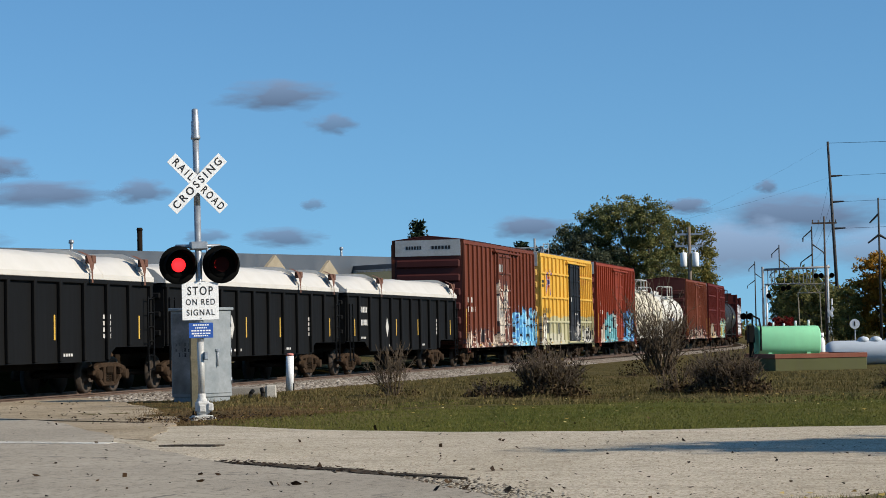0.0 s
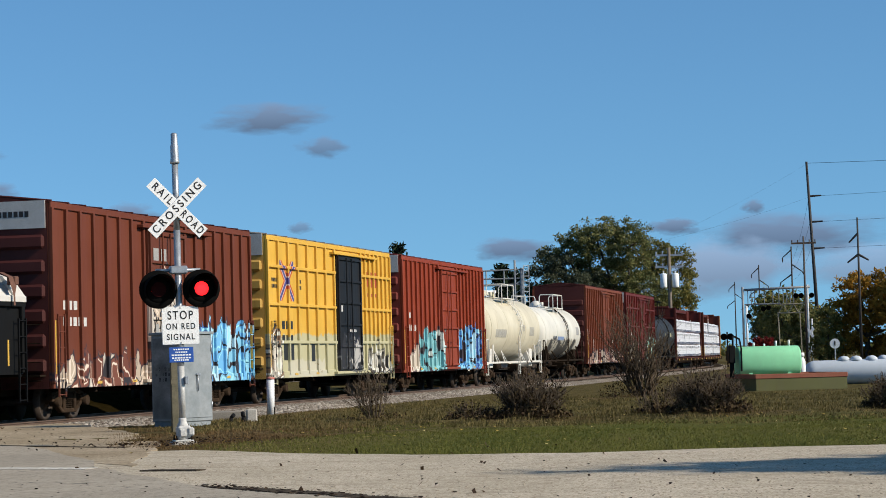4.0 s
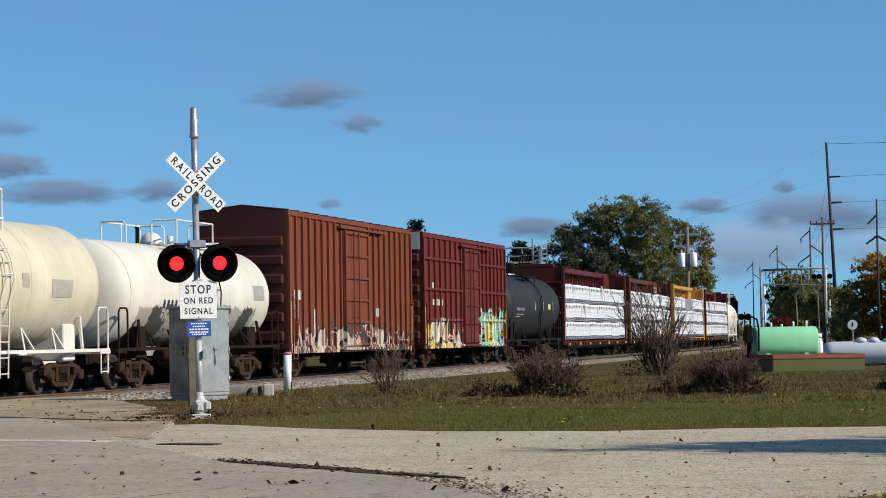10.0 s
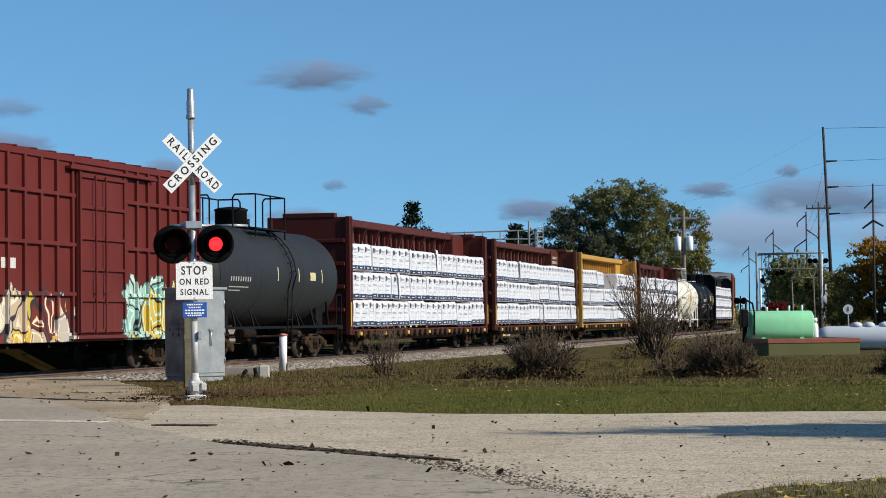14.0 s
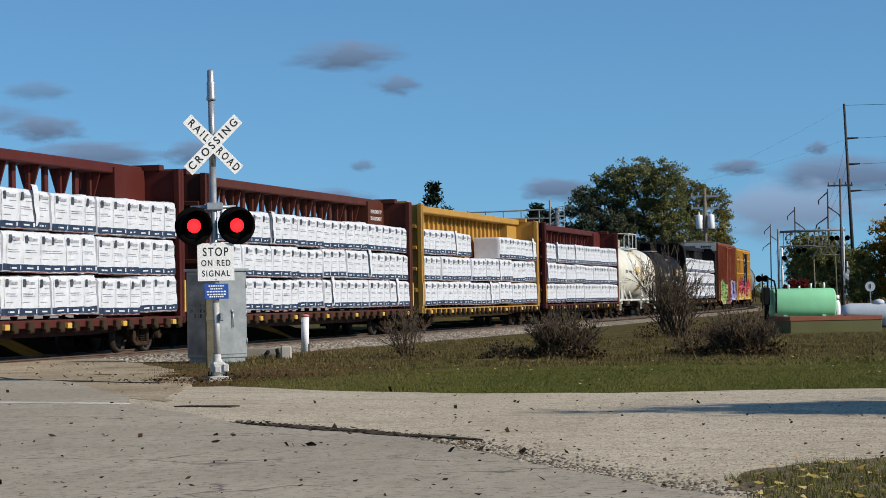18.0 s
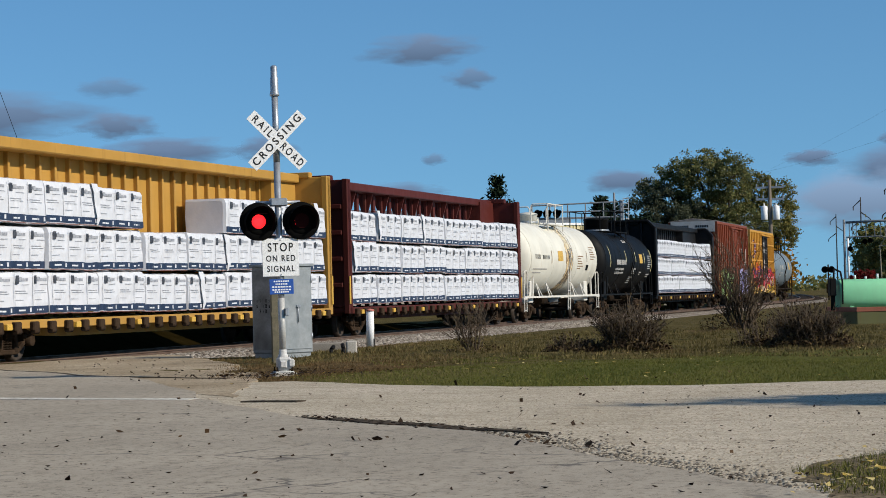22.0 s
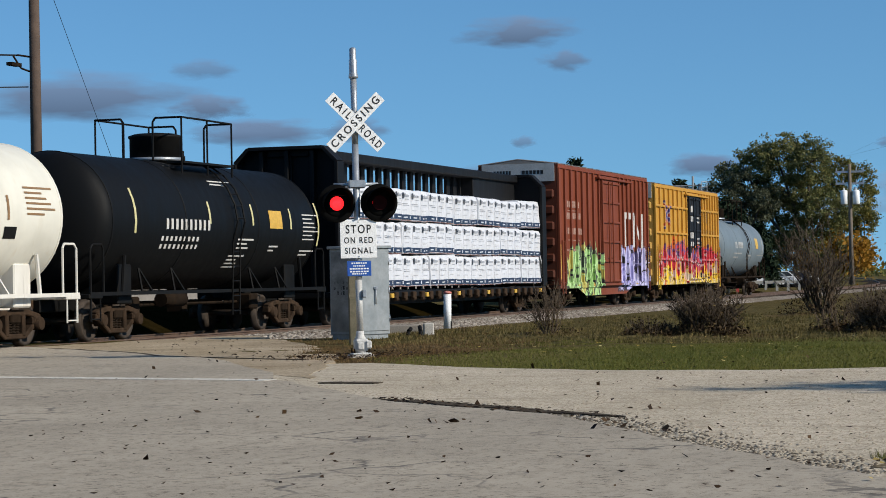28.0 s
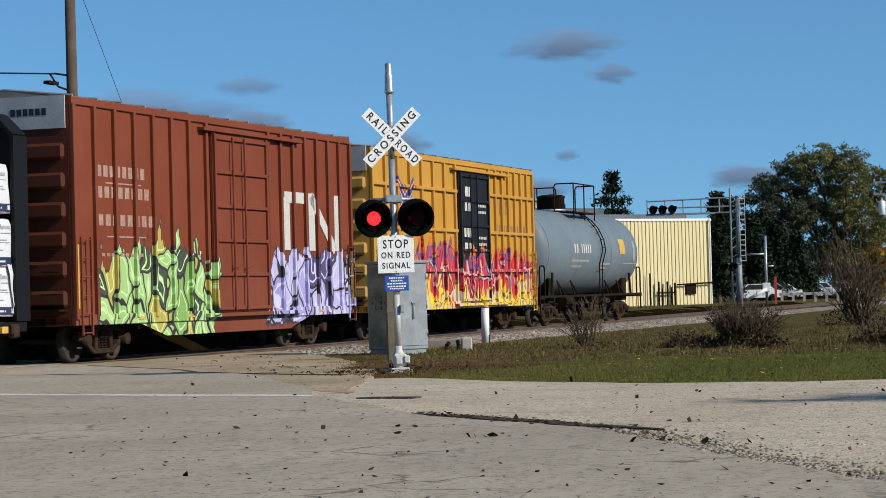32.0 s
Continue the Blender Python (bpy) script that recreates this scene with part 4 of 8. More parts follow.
def lumber_meshes(seed):
    """A wrapped bundle of boards: soft, sagging and creased, with a printed band, straps and repeated prints."""
    L, T = 2.655, 0.965
    rnd = random.Random(seed)
    joints = (-L / 2, L / 2)
    rise = rnd.uniform(-0.04, 0.03)
    tilt = rnd.uniform(-0.012, 0.012)
    first = rnd.uniform(0.06, 0.34)
    straps = [-L / 2 + first - 0.07 + 0.9 * n for n in range(3)]

    def face(x, z):
        seam = 0.085 if min(abs(x - j) for j in joints) < 0.004 else 0.0
        crease = 0.009 * max(0.0, 1 - min(abs(x - q) for q in straps) * 11)
        w = noise.noise(Vector((x * 1.6 + seed * 9, z * 2.2, seed)))
        f = noise.noise(Vector((x * 6.0 + seed * 5, z * 4.0, seed + 3)))
        return -0.585 + 0.03 * w + 0.016 * f + seam + crease

    def crest(x):
        seam = 0.06 if min(abs(x - j) for j in joints) < 0.004 else 0.0
        return T - 0.01 + rise + tilt * x + 0.022 * noise.noise(Vector((x * 2.1, seed * 4, 1))) + 0.02 * noise.noise(Vector((x * 7, seed, 7))) - seam

    xs = [-L / 2, -L / 2 + 0.022] + [-L / 2 + L * n / 30 for n in range(1, 30)] + [L / 2 - 0.022, L / 2]
    wrap, print_, stripe = bmesh.new(), bmesh.new(), bmesh.new()
    rows = []
    for x in xs:
        t = crest(x)
        hem = 0.012 + 0.03 * (noise.noise(Vector((x * 3, seed * 2, 5))) + 0.5)
        prof = [(face(x, z) + (0.045 if k == 7 else 0), z) for k, z in enumerate((hem, 0.12, 0.26, 0.40, 0.54, 0.68, 0.82, t - 0.02))]
        prof += [(-0.45, t), (0.55, t), (0.57, 0.5), (0.55, 0.02)]
        rows.append([wrap.verts.new((x, y, z)) for y, z in prof])
    k = len(rows[0])
    for r0, r1 in zip(rows, rows[1:]):
        for j in range(k):
            wrap.faces.new((r0[j], r1[j], r1[(j + 1) % k], r0[(j + 1) % k]))
    wrap.faces.new(rows[0])
    wrap.faces.new(rows[-1][::-1])
    bmesh.ops.recalc_face_normals(wrap, faces=wrap.faces[:])

    def mark(bm, x0, x1, z0, z1, lift, mi=0):
        m = max(1, int((x1 - x0) / 0.1))
        for i in range(m):
            xa, xb = x0 + (x1 - x0) * i / m, x0 + (x1 - x0) * (i + 1) / m
            quad(bm, *[(x, min(face(x, z), face(x, z0), face(x, z1)) - lift, z + 0.5 * rise + 0.014 * noise.noise(Vector((x * 2, seed, 2)))) for x, z in ((xa, z0), (xb, z0), (xb, z1), (xa, z1))], mi=mi)

    mark(stripe, -L / 2 + 0.02, L / 2 - 0.02, 0.05, 0.20, 0.009)
    mark(stripe, -L / 2 + 0.03, L / 2 - 0.03, 0.016, 0.034, 0.009, 1)
    for q in straps:
        if q > -L / 2 + 0.05:
            mark(print_, q - 0.008, q + 0.008, 0.21, 0.90, 0.012, 1)
        x = q + 0.07
        fit = lambda a: min(a, L / 2 - 0.03)
        for x0, x1, z0, z1, mi in ((0, 0.13, 0.68, 0.86, 0), (0.16, 0.62, 0.74, 0.80, 1), (0.16, 0.30, 0.74, 0.83, 1), (0.30, 0.66, 0.655, 0.668, 1), (0.0, 0.50, 0.52, 0.538, 1),
                                   (0.02, 0.60, 0.475, 0.488, 1), (0.0, 0.36, 0.33, 0.342, 1), (0.10, 0.42, 0.10, 0.135, 2), (0.62, 0.70, 0.08, 0.17, 2)):
            if x + x0 < L / 2 - 0.08:
                mark(print_, x + x0, fit(x + x1), z0, z1, 0.012 + 0.003 * (mi == 2), mi)
    out = []
    for nm, bm, mats in (("lumber_pack", wrap, [WRAP]), ("stripe", stripe, [NAVY, REDPRINT]), ("print", print_, [PRINTDARK, PRINTGREY, WRAP])):
        me = bpy.data.meshes.new(nm)
        bm.normal_update()
        bm.to_mesh(me)
        bm.free()
        for m in mats:
            me.materials.append(m)
        out.append(me)
    return out


WRAP = surf("white_lumber_wrap", (0.66, 0.66, 0.68), (0.56, 0.57, 0.60), 2.2, 0.45, 0, 0.3, 5, 0.02, c=(0.5, 0.52, 0.57))
NAVY = surf("navy_print", (0.018, 0.030, 0.065), (0.03, 0.045, 0.09), 3, 0.45, 0, 0.02)
REDPRINT = surf("dull_red_print", (0.20, 0.08, 0.07), (0.28, 0.14, 0.12), 3, 0.5, 0, 0)
PRINTDARK = surf("dark_print", (0.022, 0.025, 0.035), (0.10, 0.105, 0.12), 14, 0.5, 0, 0)
PRINTGREY = surf("grey_print", (0.24, 0.25, 0.28), (0.48, 0.49, 0.52), 12, 0.5, 0, 0)
LUMBER = [lumber_meshes(i) for i in (1, 2, 3, 4, 5, 6)]


def flap_mesh(cache=[]):
    """A loose tongue of wrapping that hangs over the pack's edge."""
    if not cache:
        bm = bmesh.new()
        rows = []
        for z, y, w in ((1.02, -0.46, 0.14), (1.0, -0.60, 0.16), (0.8, -0.645, 0.15), (0.5, -0.63, 0.13), (0.22, -0.66, 0.10), (0.05, -0.62, 0.05)):
            rows.append([bm.verts.new((x * w + 0.04 * math.sin(z * 5), y + (0.03 if x == 0 else 0), z)) for x in (-1, 0, 1)])
        for r0, r1 in zip(rows, rows[1:]):
            for j in range(2):
                bm.faces.new((r0[j], r0[j + 1], r1[j + 1], r1[j]))
        me = bpy.data.meshes.new("loose_wrap")
        bm.normal_update()
        bm.to_mesh(me)
        bm.free()
        me.materials.append(WRAP)
        cache.append(me)
    return cache[0]



def winch_mesh(cache=[]):
    if not cache:
        bm = bmesh.new()
        box(bm, -0.15, 0.15, -0.10, 0.02, -0.10, 0.10, bevel=0.025)
        rod(bm, (-0.12, -0.05, -0.11), (0.12, -0.05, -0.11), 0.065, 7)
        me = bpy.data.meshes.new("winch")
        bm.normal_update()
        bm.to_mesh(me)
        bm.free()
        me.materials.append(RUST)
        cache.append(me)
    return cache[0]


def centerbeam(s0, s1, paint, label, style="holes", missing=(), deck=0.92):
    half = (s1 - s0) / 2
    car = new_car("centerbeam_car", (s0 + s1) / 2, label, "flat car")
    top = 4.93
    for e in (-1, 1):
        bm = bmesh.new()
        if style == "slats":
            # recessed plate inside a deep frame whose upper corners are cut off
            edge = [(-1.5, deck), (1.5, deck), (1.5, top - 0.42), (1.1, top - 0.02), (-1.1, top - 0.02), (-1.5, top - 0.42)]
            a, b = [[bm.verts.new((e * (half - d), y, z)) for y, z in edge] for d in (0.30, 0.36)]
            bm.faces.new(a)
            bm.faces.new(b[::-1])
            for i in range(6):
                bm.faces.new((a[i], b[i], b[(i + 1) % 6], a[(i + 1) % 6]))
            bmesh.ops.recalc_face_normals(bm, faces=bm.faces[:])
            bh = part("bulkhead", bm, paint, car)
            for (ya, za), (yb, zb) in zip(edge[1:], edge[2:] + edge[:1]):
                bm = bmesh.new()
                p, q = Vector((0, ya, za)), Vector((0, yb, zb))
                m = Matrix.Translation((e * (half - 0.2), 0, 0) ) @ Matrix.Translation(p.lerp(q, 0.5)) @ Matrix.Rotation(math.atan2(zb - za, yb - ya), 4, "X")
                ln = (q - p).length / 2
                box(bm, -0.26, 0.26, -ln, ln, -0.05, 0.05, m=m, bevel=0.01)
                part("bulkhead_frame", bm, paint, bh)
            bars("bulkhead_post", [(*sorted((e * (half - 0.04), e * (half - 0.30))), y - 0.06, y + 0.06, deck, top - 0.08) for y in (-0.75, 0.0, 0.75)], paint, bh, bevel=0.015)
            continue
        box(bm, *sorted((e * half, e * (half - 0.22))), -1.5, 1.5, deck, top - 0.1, bevel=0.02)
        bh = part("bulkhead", bm, paint, car)
        for y in (-1.5, 1.32):
            bars("bulkhead_post", [(*sorted((e * (half + 0.05), e * (half - 0.30))), y, y + 0.18, deck - 0.2, top - 0.08)], paint, bh, bevel=0.02)
        bars("bulkhead_cap", [(*sorted((e * (half + 0.02), e * (half - 0.28))), -0.95, 0.95, top - 0.12, top + 0.05)], paint, bh, bevel=0.02)
        for z in (1.6, 2.4, 3.2, 4.0):
            bm = bmesh.new()
            box(bm, *sorted((e * (half + 0.10), e * (half - 0.02))), -1.3, 1.3, z - 0.07, z + 0.07, bevel=0.02)
            part("bulkhead_rib", bm, paint, bh)
        bm = bmesh.new()
        box(bm, *sorted((e * (half + 0.052), e * (half - 0.06))), -1.52, -1.498, deck + 0.1, deck + 0.95)
        part("reflector", bm, YELLOW, bh, "yellow reflective strip")
    bm = bmesh.new()
    yw = 0.62 if style != "holes" else 0.42
    box(bm, -half + 0.2, half - 0.2, -yw, yw, top - 0.26, top, bevel=0.03)
    part("top_chord", bm, paint, car)
    n = 28 if style != "holes" else 24
    for i in range(1, n):
        x = -half + 2 * half * i / n
        bm = bmesh.new()
        if style == "slats":
            box(bm, x - 0.16, x + 0.16, -0.06, 0.06, deck, top - 0.2, bevel=0.02)
        elif style == "solid":
            box(bm, x - 0.05, x + 0.05, -0.17, 0.17, deck, top - 0.2, bevel=0.015)
        else:
            box(bm, x - 0.10, x + 0.10, -0.06, 0.06, deck, top - 0.2, bevel=0.02)
        part("post", bm, paint, car)
        if style == "holes" and i % 2:
            bm = bmesh.new()
            for sy in (-1, 1):
                pts = ((sy * 0.05, top - 0.95), (sy * 0.09, top - 0.95), (sy * 0.30, top - 0.24), (sy * 0.05, top - 0.24))
                fl, fr = [[bm.verts.new((x + dx, y, z)) for y, z in pts] for dx in (-0.03, 0.03)]
                bm.faces.new(fl)
                bm.faces.new(fr[::-1])
                for a in range(4):
                    bm.faces.new((fl[a], fl[(a + 1) % 4], fr[(a + 1) % 4], fr[a]))
            bmesh.ops.recalc_face_normals(bm, faces=bm.faces[:])
            part("gusset", bm, paint, car)
    if style == "solid":
        bm = bmesh.new()
        box(bm, -half + 0.2, half - 0.2, -0.05, 0.05, deck, top - 0.2)
        part("web", bm, paint, car)
    # solid panels at the far ends of the beam
    bars("end_panel", [(half - (5.6 if style == "slats" else 2.3), half - 0.2, -0.48, 0.48, top - 1.05, top - 0.1), (-half + 0.2, -half + 0.9, -0.1, 0.1, top - 1.05, top - 0.1)], paint, car)
    # deck with side sills, winches and stake pockets
    bm = bmesh.new()
    box(bm, -half, half, -1.42, 1.42, deck - 0.16, deck - 0.02)
    box(bm, -half - 0.3, half + 0.3, -0.2, 0.2, 0.60, deck - 0.1)
    for sgn in (-1, 1):
        pts = [(-half, deck - 0.05), (half, deck - 0.05), (half, deck - 0.25), (half * 0.55, deck - 0.42), (-half * 0.55, deck - 0.42), (-half, deck - 0.25)]
        bm.faces.new([bm.verts.new((x, sgn * 0.9, z)) for x, z in pts])
    part("deck", bm, paint, car)
    for sgn in (-1, 1):
        bm = bmesh.new()
        box(bm, -half, half, *sorted((sgn * 1.5, sgn * 1.42)), deck - 0.2, deck - 0.01, bevel=0.01)
        sl = part("side_sill", bm, paint, car)
        for i in range(26):
            x = -half + 0.6 + (2 * half - 1.2) * i / 25
            wn_ = link("winch", winch_mesh(), sl)
            wn_.matrix_local = pose(x, sgn * 1.5, deck - 0.15, 0, 0, 0 if sgn < 0 else 180)
        if sgn < 0:
            bars("reflector", [(x - 0.12, x + 0.12, -1.60, -1.5, deck - 0.22, deck - 0.09) for x in (-half + 0.6 + (2 * half - 1.2) * (i + 0.5) / 25 for i in range(0, 25, 4))], YELLOW, sl, "small yellow reflector")
    # three tiers of wrapped lumber on both sides
    for side in (-1, 1):
        for tier in range(3):
            k = 8
            for i in range(k):
                if side < 0 and (tier, i) in missing:
                    continue
                x = -half + 0.42 + (2 * half - 0.84) * (i + 0.5) / k
                kind = LUMBER[random.randrange(6)]
                pk = link("lumber_pack", kind[0], car)
                wob = random.uniform(-0.04, 0.04)
                pk.matrix_local = pose(x + wob, side * 0.86 + random.uniform(-0.035, 0.035), deck + 0.06 + tier * 0.985 + random.uniform(0, 0.03), random.uniform(-1.2, 1.2), random.uniform(-0.55, 0.55), (0 if side < 0 else 180) + random.uniform(-0.7, 0.7))
                if side < 0:
                    link("stripe", kind[1], pk)
                    link("print", kind[2], pk)
                    if random.random() < (0.22 if tier == 2 else 0.05):
                        fl = link("loose_wrap", flap_mesh(), pk)
                        fl.location = (random.choice((-1.25, -0.4, 0.5, 1.25)), 0, random.uniform(-0.02, 0.05))
    add_trucks(car, half - 2.0, half + 0.42)
    return car, half

# ---- the train, front to back ----
BROWN = (0.112, 0.029, 0.014)
BLUE_TAG = [(0.14, 0.40, 0.66), (0.06, 0.15, 0.40), (0.42, 0.62, 0.72), (0.10, 0.30, 0.58), (0.20, 0.46, 0.62)]
PALE_TAG = [(0.42, 0.34, 0.26), (0.16, 0.06, 0.04), (0.50, 0.45, 0.38), (0.14, 0.05, 0.035)]
GREEN_TAG = [(0.28, 0.44, 0.16), (0.33, 0.50, 0.20), (0.05, 0.07, 0.05), (0.20, 0.36, 0.10), (0.30, 0.47, 0.18), (0.31, 0.49, 0.19), (0.40, 0.34, 0.08)]
LILAC_TAG = [(0.33, 0.31, 0.56), (0.08, 0.07, 0.16), (0.42, 0.40, 0.62), (0.28, 0.26, 0.50), (0.45, 0.43, 0.60)]
FIRE_TAG = [(0.72, 0.50, 0.04), (0.52, 0.035, 0.05), (0.40, 0.025, 0.05), (0.55, 0.05, 0.07), (0.15, 0.075, 0.22), (0.60, 0.13, 0.025)]
TEAL_TAG = [(0.27, 0.44, 0.38), (0.42, 0.54, 0.46), (0.18, 0.34, 0.30), (0.33, 0.48, 0.42), (0.50, 0.36, 0.06)]

gondola(-289.9, -273.4, "dark green-black gondola car under a white domed cover", 0.58)
gondola(-272.4, -256.0, "dark green-black gondola car under a white domed cover", 0.55)
gondola(-254.9, -238.5, "dark green-black gondola car under a white domed cover", -0.38)

P1 = car_paint("brown_boxcar_paint", BROWN, wear=0.6, tags=((-7.7, 1.6, 0.7, 1.7, PALE_TAG, 5), (2.4, 7.6, 0.7, 2.6, BLUE_TAG, 2, "block")))
D1 = car_paint("brown_door_paint", (0.105, 0.030, 0.016), wear=0.6, tags=((-1.9, 1.2, 0.8, 4.2, PALE_TAG, 8),))
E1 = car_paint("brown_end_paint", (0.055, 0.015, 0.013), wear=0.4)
ROOF = surf("weathered_roof", (0.26, 0.22, 0.19), (0.34, 0.31, 0.28), 1.2, 0.6, 0.3, 0.1)
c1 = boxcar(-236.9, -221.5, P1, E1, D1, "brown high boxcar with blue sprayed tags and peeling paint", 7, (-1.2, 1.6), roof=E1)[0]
stencils(c1, [(-7.0, 2.7, 1.0, 0.22, 3), (-7.0, 2.3, 1.6, 0.22, 5)], CREAMBAR, -1.503)

P2 = car_paint("yellow_boxcar_paint", (0.52, 0.30, 0.042), rust=(0.22, 0.10, 0.03), wear=0.35, tags=((-7.9, 7.9, 0.6, 2.2, [(0.30, 0.30, 0.19), (0.40, 0.38, 0.24), (0.34, 0.33, 0.22)], 3, "panel"), (-6.35, -4.75, 3.25, 4.55, [(0.42, 0.07, 0.035), (0.05, 0.05, 0.20)], 1, "cross"), (-5.6, -1.3, 0.8, 1.35, [(0.36, 0.35, 0.25), (0.46, 0.43, 0.33), (0.24, 0.2, 0.13)], 21, "panel"), (-7.8, -6.2, 0.75, 2.6, [(0.55, 0.50, 0.42), (0.22, 0.14, 0.09), (0.48, 0.44, 0.36)], 5),
                   (1.7, 3.4, 0.9, 2.4, [(0.55, 0.52, 0.45), (0.42, 0.38, 0.30)], 9), (4.2, 7.5, 0.8, 1.9, [(0.55, 0.52, 0.45), (0.14, 0.12, 0.10), (0.5, 0.46, 0.36)], 12)))
D17 = car_paint("tagged_black_door_paint", (0.011, 0.012, 0.014), wear=0.2, tags=((-0.4, 2.7, 0.6, 2.9, FIRE_TAG, 3, "rise"),))
D2 = car_paint("black_door_paint", (0.011, 0.012, 0.014), wear=0.2, tags=((0.2, 3.2, 0.9, 2.3, [(0.05, 0.05, 0.05), (0.4, 0.38, 0.35), (0.03, 0.03, 0.03)], 4),))
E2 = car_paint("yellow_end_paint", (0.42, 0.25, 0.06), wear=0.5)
c2 = boxcar(-219.8, -204.3, P2, E2, D2, "yellow boxcar with black door and worn tags", 7, (0.2, 3.2), rails_mid=True, roof=ROOF)[0]

P3 = car_paint("red_boxcar_paint", (0.19, 0.030, 0.011), wear=0.35, tags=((-6.6, -4.2, 0.75, 2.0, [(0.5, 0.44, 0.36), (0.42, 0.2, 0.06), (0.3, 0.1, 0.06)], 8), (-4.9, -0.6, 0.75, 2.5, [(0.12, 0.36, 0.40), (0.18, 0.42, 0.44), (0.55, 0.60, 0.56)], 6, "block"), (2.0, 6.9, 0.75, 2.75, BLUE_TAG, 7, "block")))
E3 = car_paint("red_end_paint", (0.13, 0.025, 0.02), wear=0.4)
c3 = boxcar(-202.4, -187.1, P3, E3, P3, "bright red boxcar with blue sprayed tags", 8, (-1.2, 1.8), roof=E3)[0]
stencils(c3, [(-6.6, 2.9, 0.9, 0.22, 2), (-6.6, 2.4, 1.7, 0.24, 5), (1.0, 1.5, 0.4, 0.3, 1)], CREAMBAR, -1.503)

TANK_CREAM = car_paint("cream_tank_paint", (0.47, 0.425, 0.315), rust=(0.30, 0.20, 0.09), wear=0.6, rough=0.42, fade=0.3)
FRAME_WHITE = car_paint("white_frame_paint", (0.55, 0.53, 0.48), wear=0.6)
t4 = tank_car(-185.9, -172.3, TANK_CREAM, FRAME_WHITE, "cream tank car with dirty rust-stained shell", dome_r=0.3, dome_h=0.32, rail=0.6)
# dark low band: grey panels, with the frame's shadow put into the paint
t5_low = ((-5.0, 4.6, 0.9, 2.2, [(0.16, 0.155, 0.14), (0.03, 0.03, 0.03), (0.30, 0.28, 0.23), (0.06, 0.06, 0.06)], 5, "panel"),)
TANK_WHITE = car_paint("white_tank_paint", (0.50, 0.48, 0.42), rust=(0.40, 0.30, 0.17), wear=0.25, rough=0.4, fade=0.3, tags=t5_low)
t5 = tank_car(-171.0, -158.3, TANK_WHITE, STEEL_DARK, "white tank car with black lower frame, dark panels and painted-in shadow", top=3.95, platform_mat=FRAME_WHITE, dome_r=0.3, dome_h=0.32, rail=0.65)

P6 = car_paint("rust_brown_paint", (0.13, 0.034, 0.015), wear=0.35, tags=((-7.6, 7.4, 0.7, 1.75, [(0.36, 0.25, 0.2), (0.13, 0.045, 0.03), (0.42, 0.36, 0.3), (0.12, 0.04, 0.028), (0.12, 0.04, 0.028)], 13),))
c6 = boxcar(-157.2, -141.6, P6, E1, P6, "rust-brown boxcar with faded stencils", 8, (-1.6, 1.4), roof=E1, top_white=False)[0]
stencils(c6, [(-7.2, 2.5, 1.2, 0.3, 3), (-7.2, 1.9, 0.6, 0.6, 1), (2.5, 2.0, 0.8, 0.3, 2), (-5.0, 1.3, 0.4, 0.9, 2)], CREAMBAR, -1.503)
P7 = car_paint("maroon_boxcar_paint", (0.095, 0.0145, 0.011), wear=0.25, tags=((1.9, 7.4, 0.72, 2.45, TEAL_TAG, 3, "block"), (-7.5, -1.2, 0.72, 2.2, [(0.45, 0.36, 0.24), (0.12, 0.02, 0.02), (0.50, 0.34, 0.05), (0.14, 0.03, 0.02), (0.42, 0.38, 0.32)], 11)))
c7 = boxcar(-139.6, -123.9, P7, E1, P7, "maroon boxcar with teal sprayed tags along the bottom", 7, (-1.0, 2.0), rails_mid=True, roof=E3)[0]
stencils(c7, [(-6.3, 3.1, 0.3, 0.3, 1), (-6.3, 2.5, 1.9, 0.24, 4), (0.2, 4.0, 0.8, 0.4, 1), (0.6, 2.9, 0.5, 0.4, 1)], CREAMBAR, -1.503)

TANK_BLACK = car_paint("black_tank_paint", (0.0035, 0.0038, 0.0042), rust=(0.009, 0.007, 0.006), wear=0.2, rough=0.5, gloss=0.12)
TANK_DULL = car_paint("dusty_black_tank_paint", (0.015, 0.0165, 0.018), rust=(0.022, 0.02, 0.018), wear=0.3, rough=0.55, gloss=0.25)
t8 = tank_car(-122.7, -109.4, TANK_DULL, BLACK, "dusty black tank car with faded stencils", platform_mat=BLACK)

MAROON = car_paint("maroon_frame_paint", (0.066, 0.0125, 0.009), wear=0.4)
DARKRED = car_paint("brown_frame_paint", (0.066, 0.0175, 0.010), wear=0.4)
MUSTARD = car_paint("mustard_frame_paint", (0.35, 0.19, 0.036), rust=(0.12, 0.06, 0.03), wear=0.5)
FRAME_BLACK = car_paint("black_frame_paint", (0.006, 0.006, 0.0065), rust=(0.03, 0.022, 0.016), wear=0.35, gloss=0.15)
centerbeam(-108.2, -85.6, MAROON, "maroon centerbeam car loaded with white-wrapped lumber")
c10, h10 = centerbeam(-83.8, -61.5, DARKRED, "brown centerbeam car loaded with white-wrapped lumber")
centerbeam(-60.0, -37.5, MUSTARD, "mustard-yellow centerbeam car, upper tier of lumber partly missing", "solid", missing=((2, 3), (2, 4)))
centerbeam(-35.8, -13.4, MAROON, "maroon centerbeam car loaded with white-wrapped lumber")
TANK_IVORY = car_paint("ivory_tank_paint", (0.55, 0.53, 0.455), rust=(0.45, 0.30, 0.12), wear=0.25, rough=0.4, fade=0.3, tags=((0.1, 1.5, 1.0, 4.6, [(0.50, 0.38, 0.20), (0.62, 0.56, 0.42), (0.44, 0.30, 0.14), (0.6, 0.52, 0.36)], 4),))
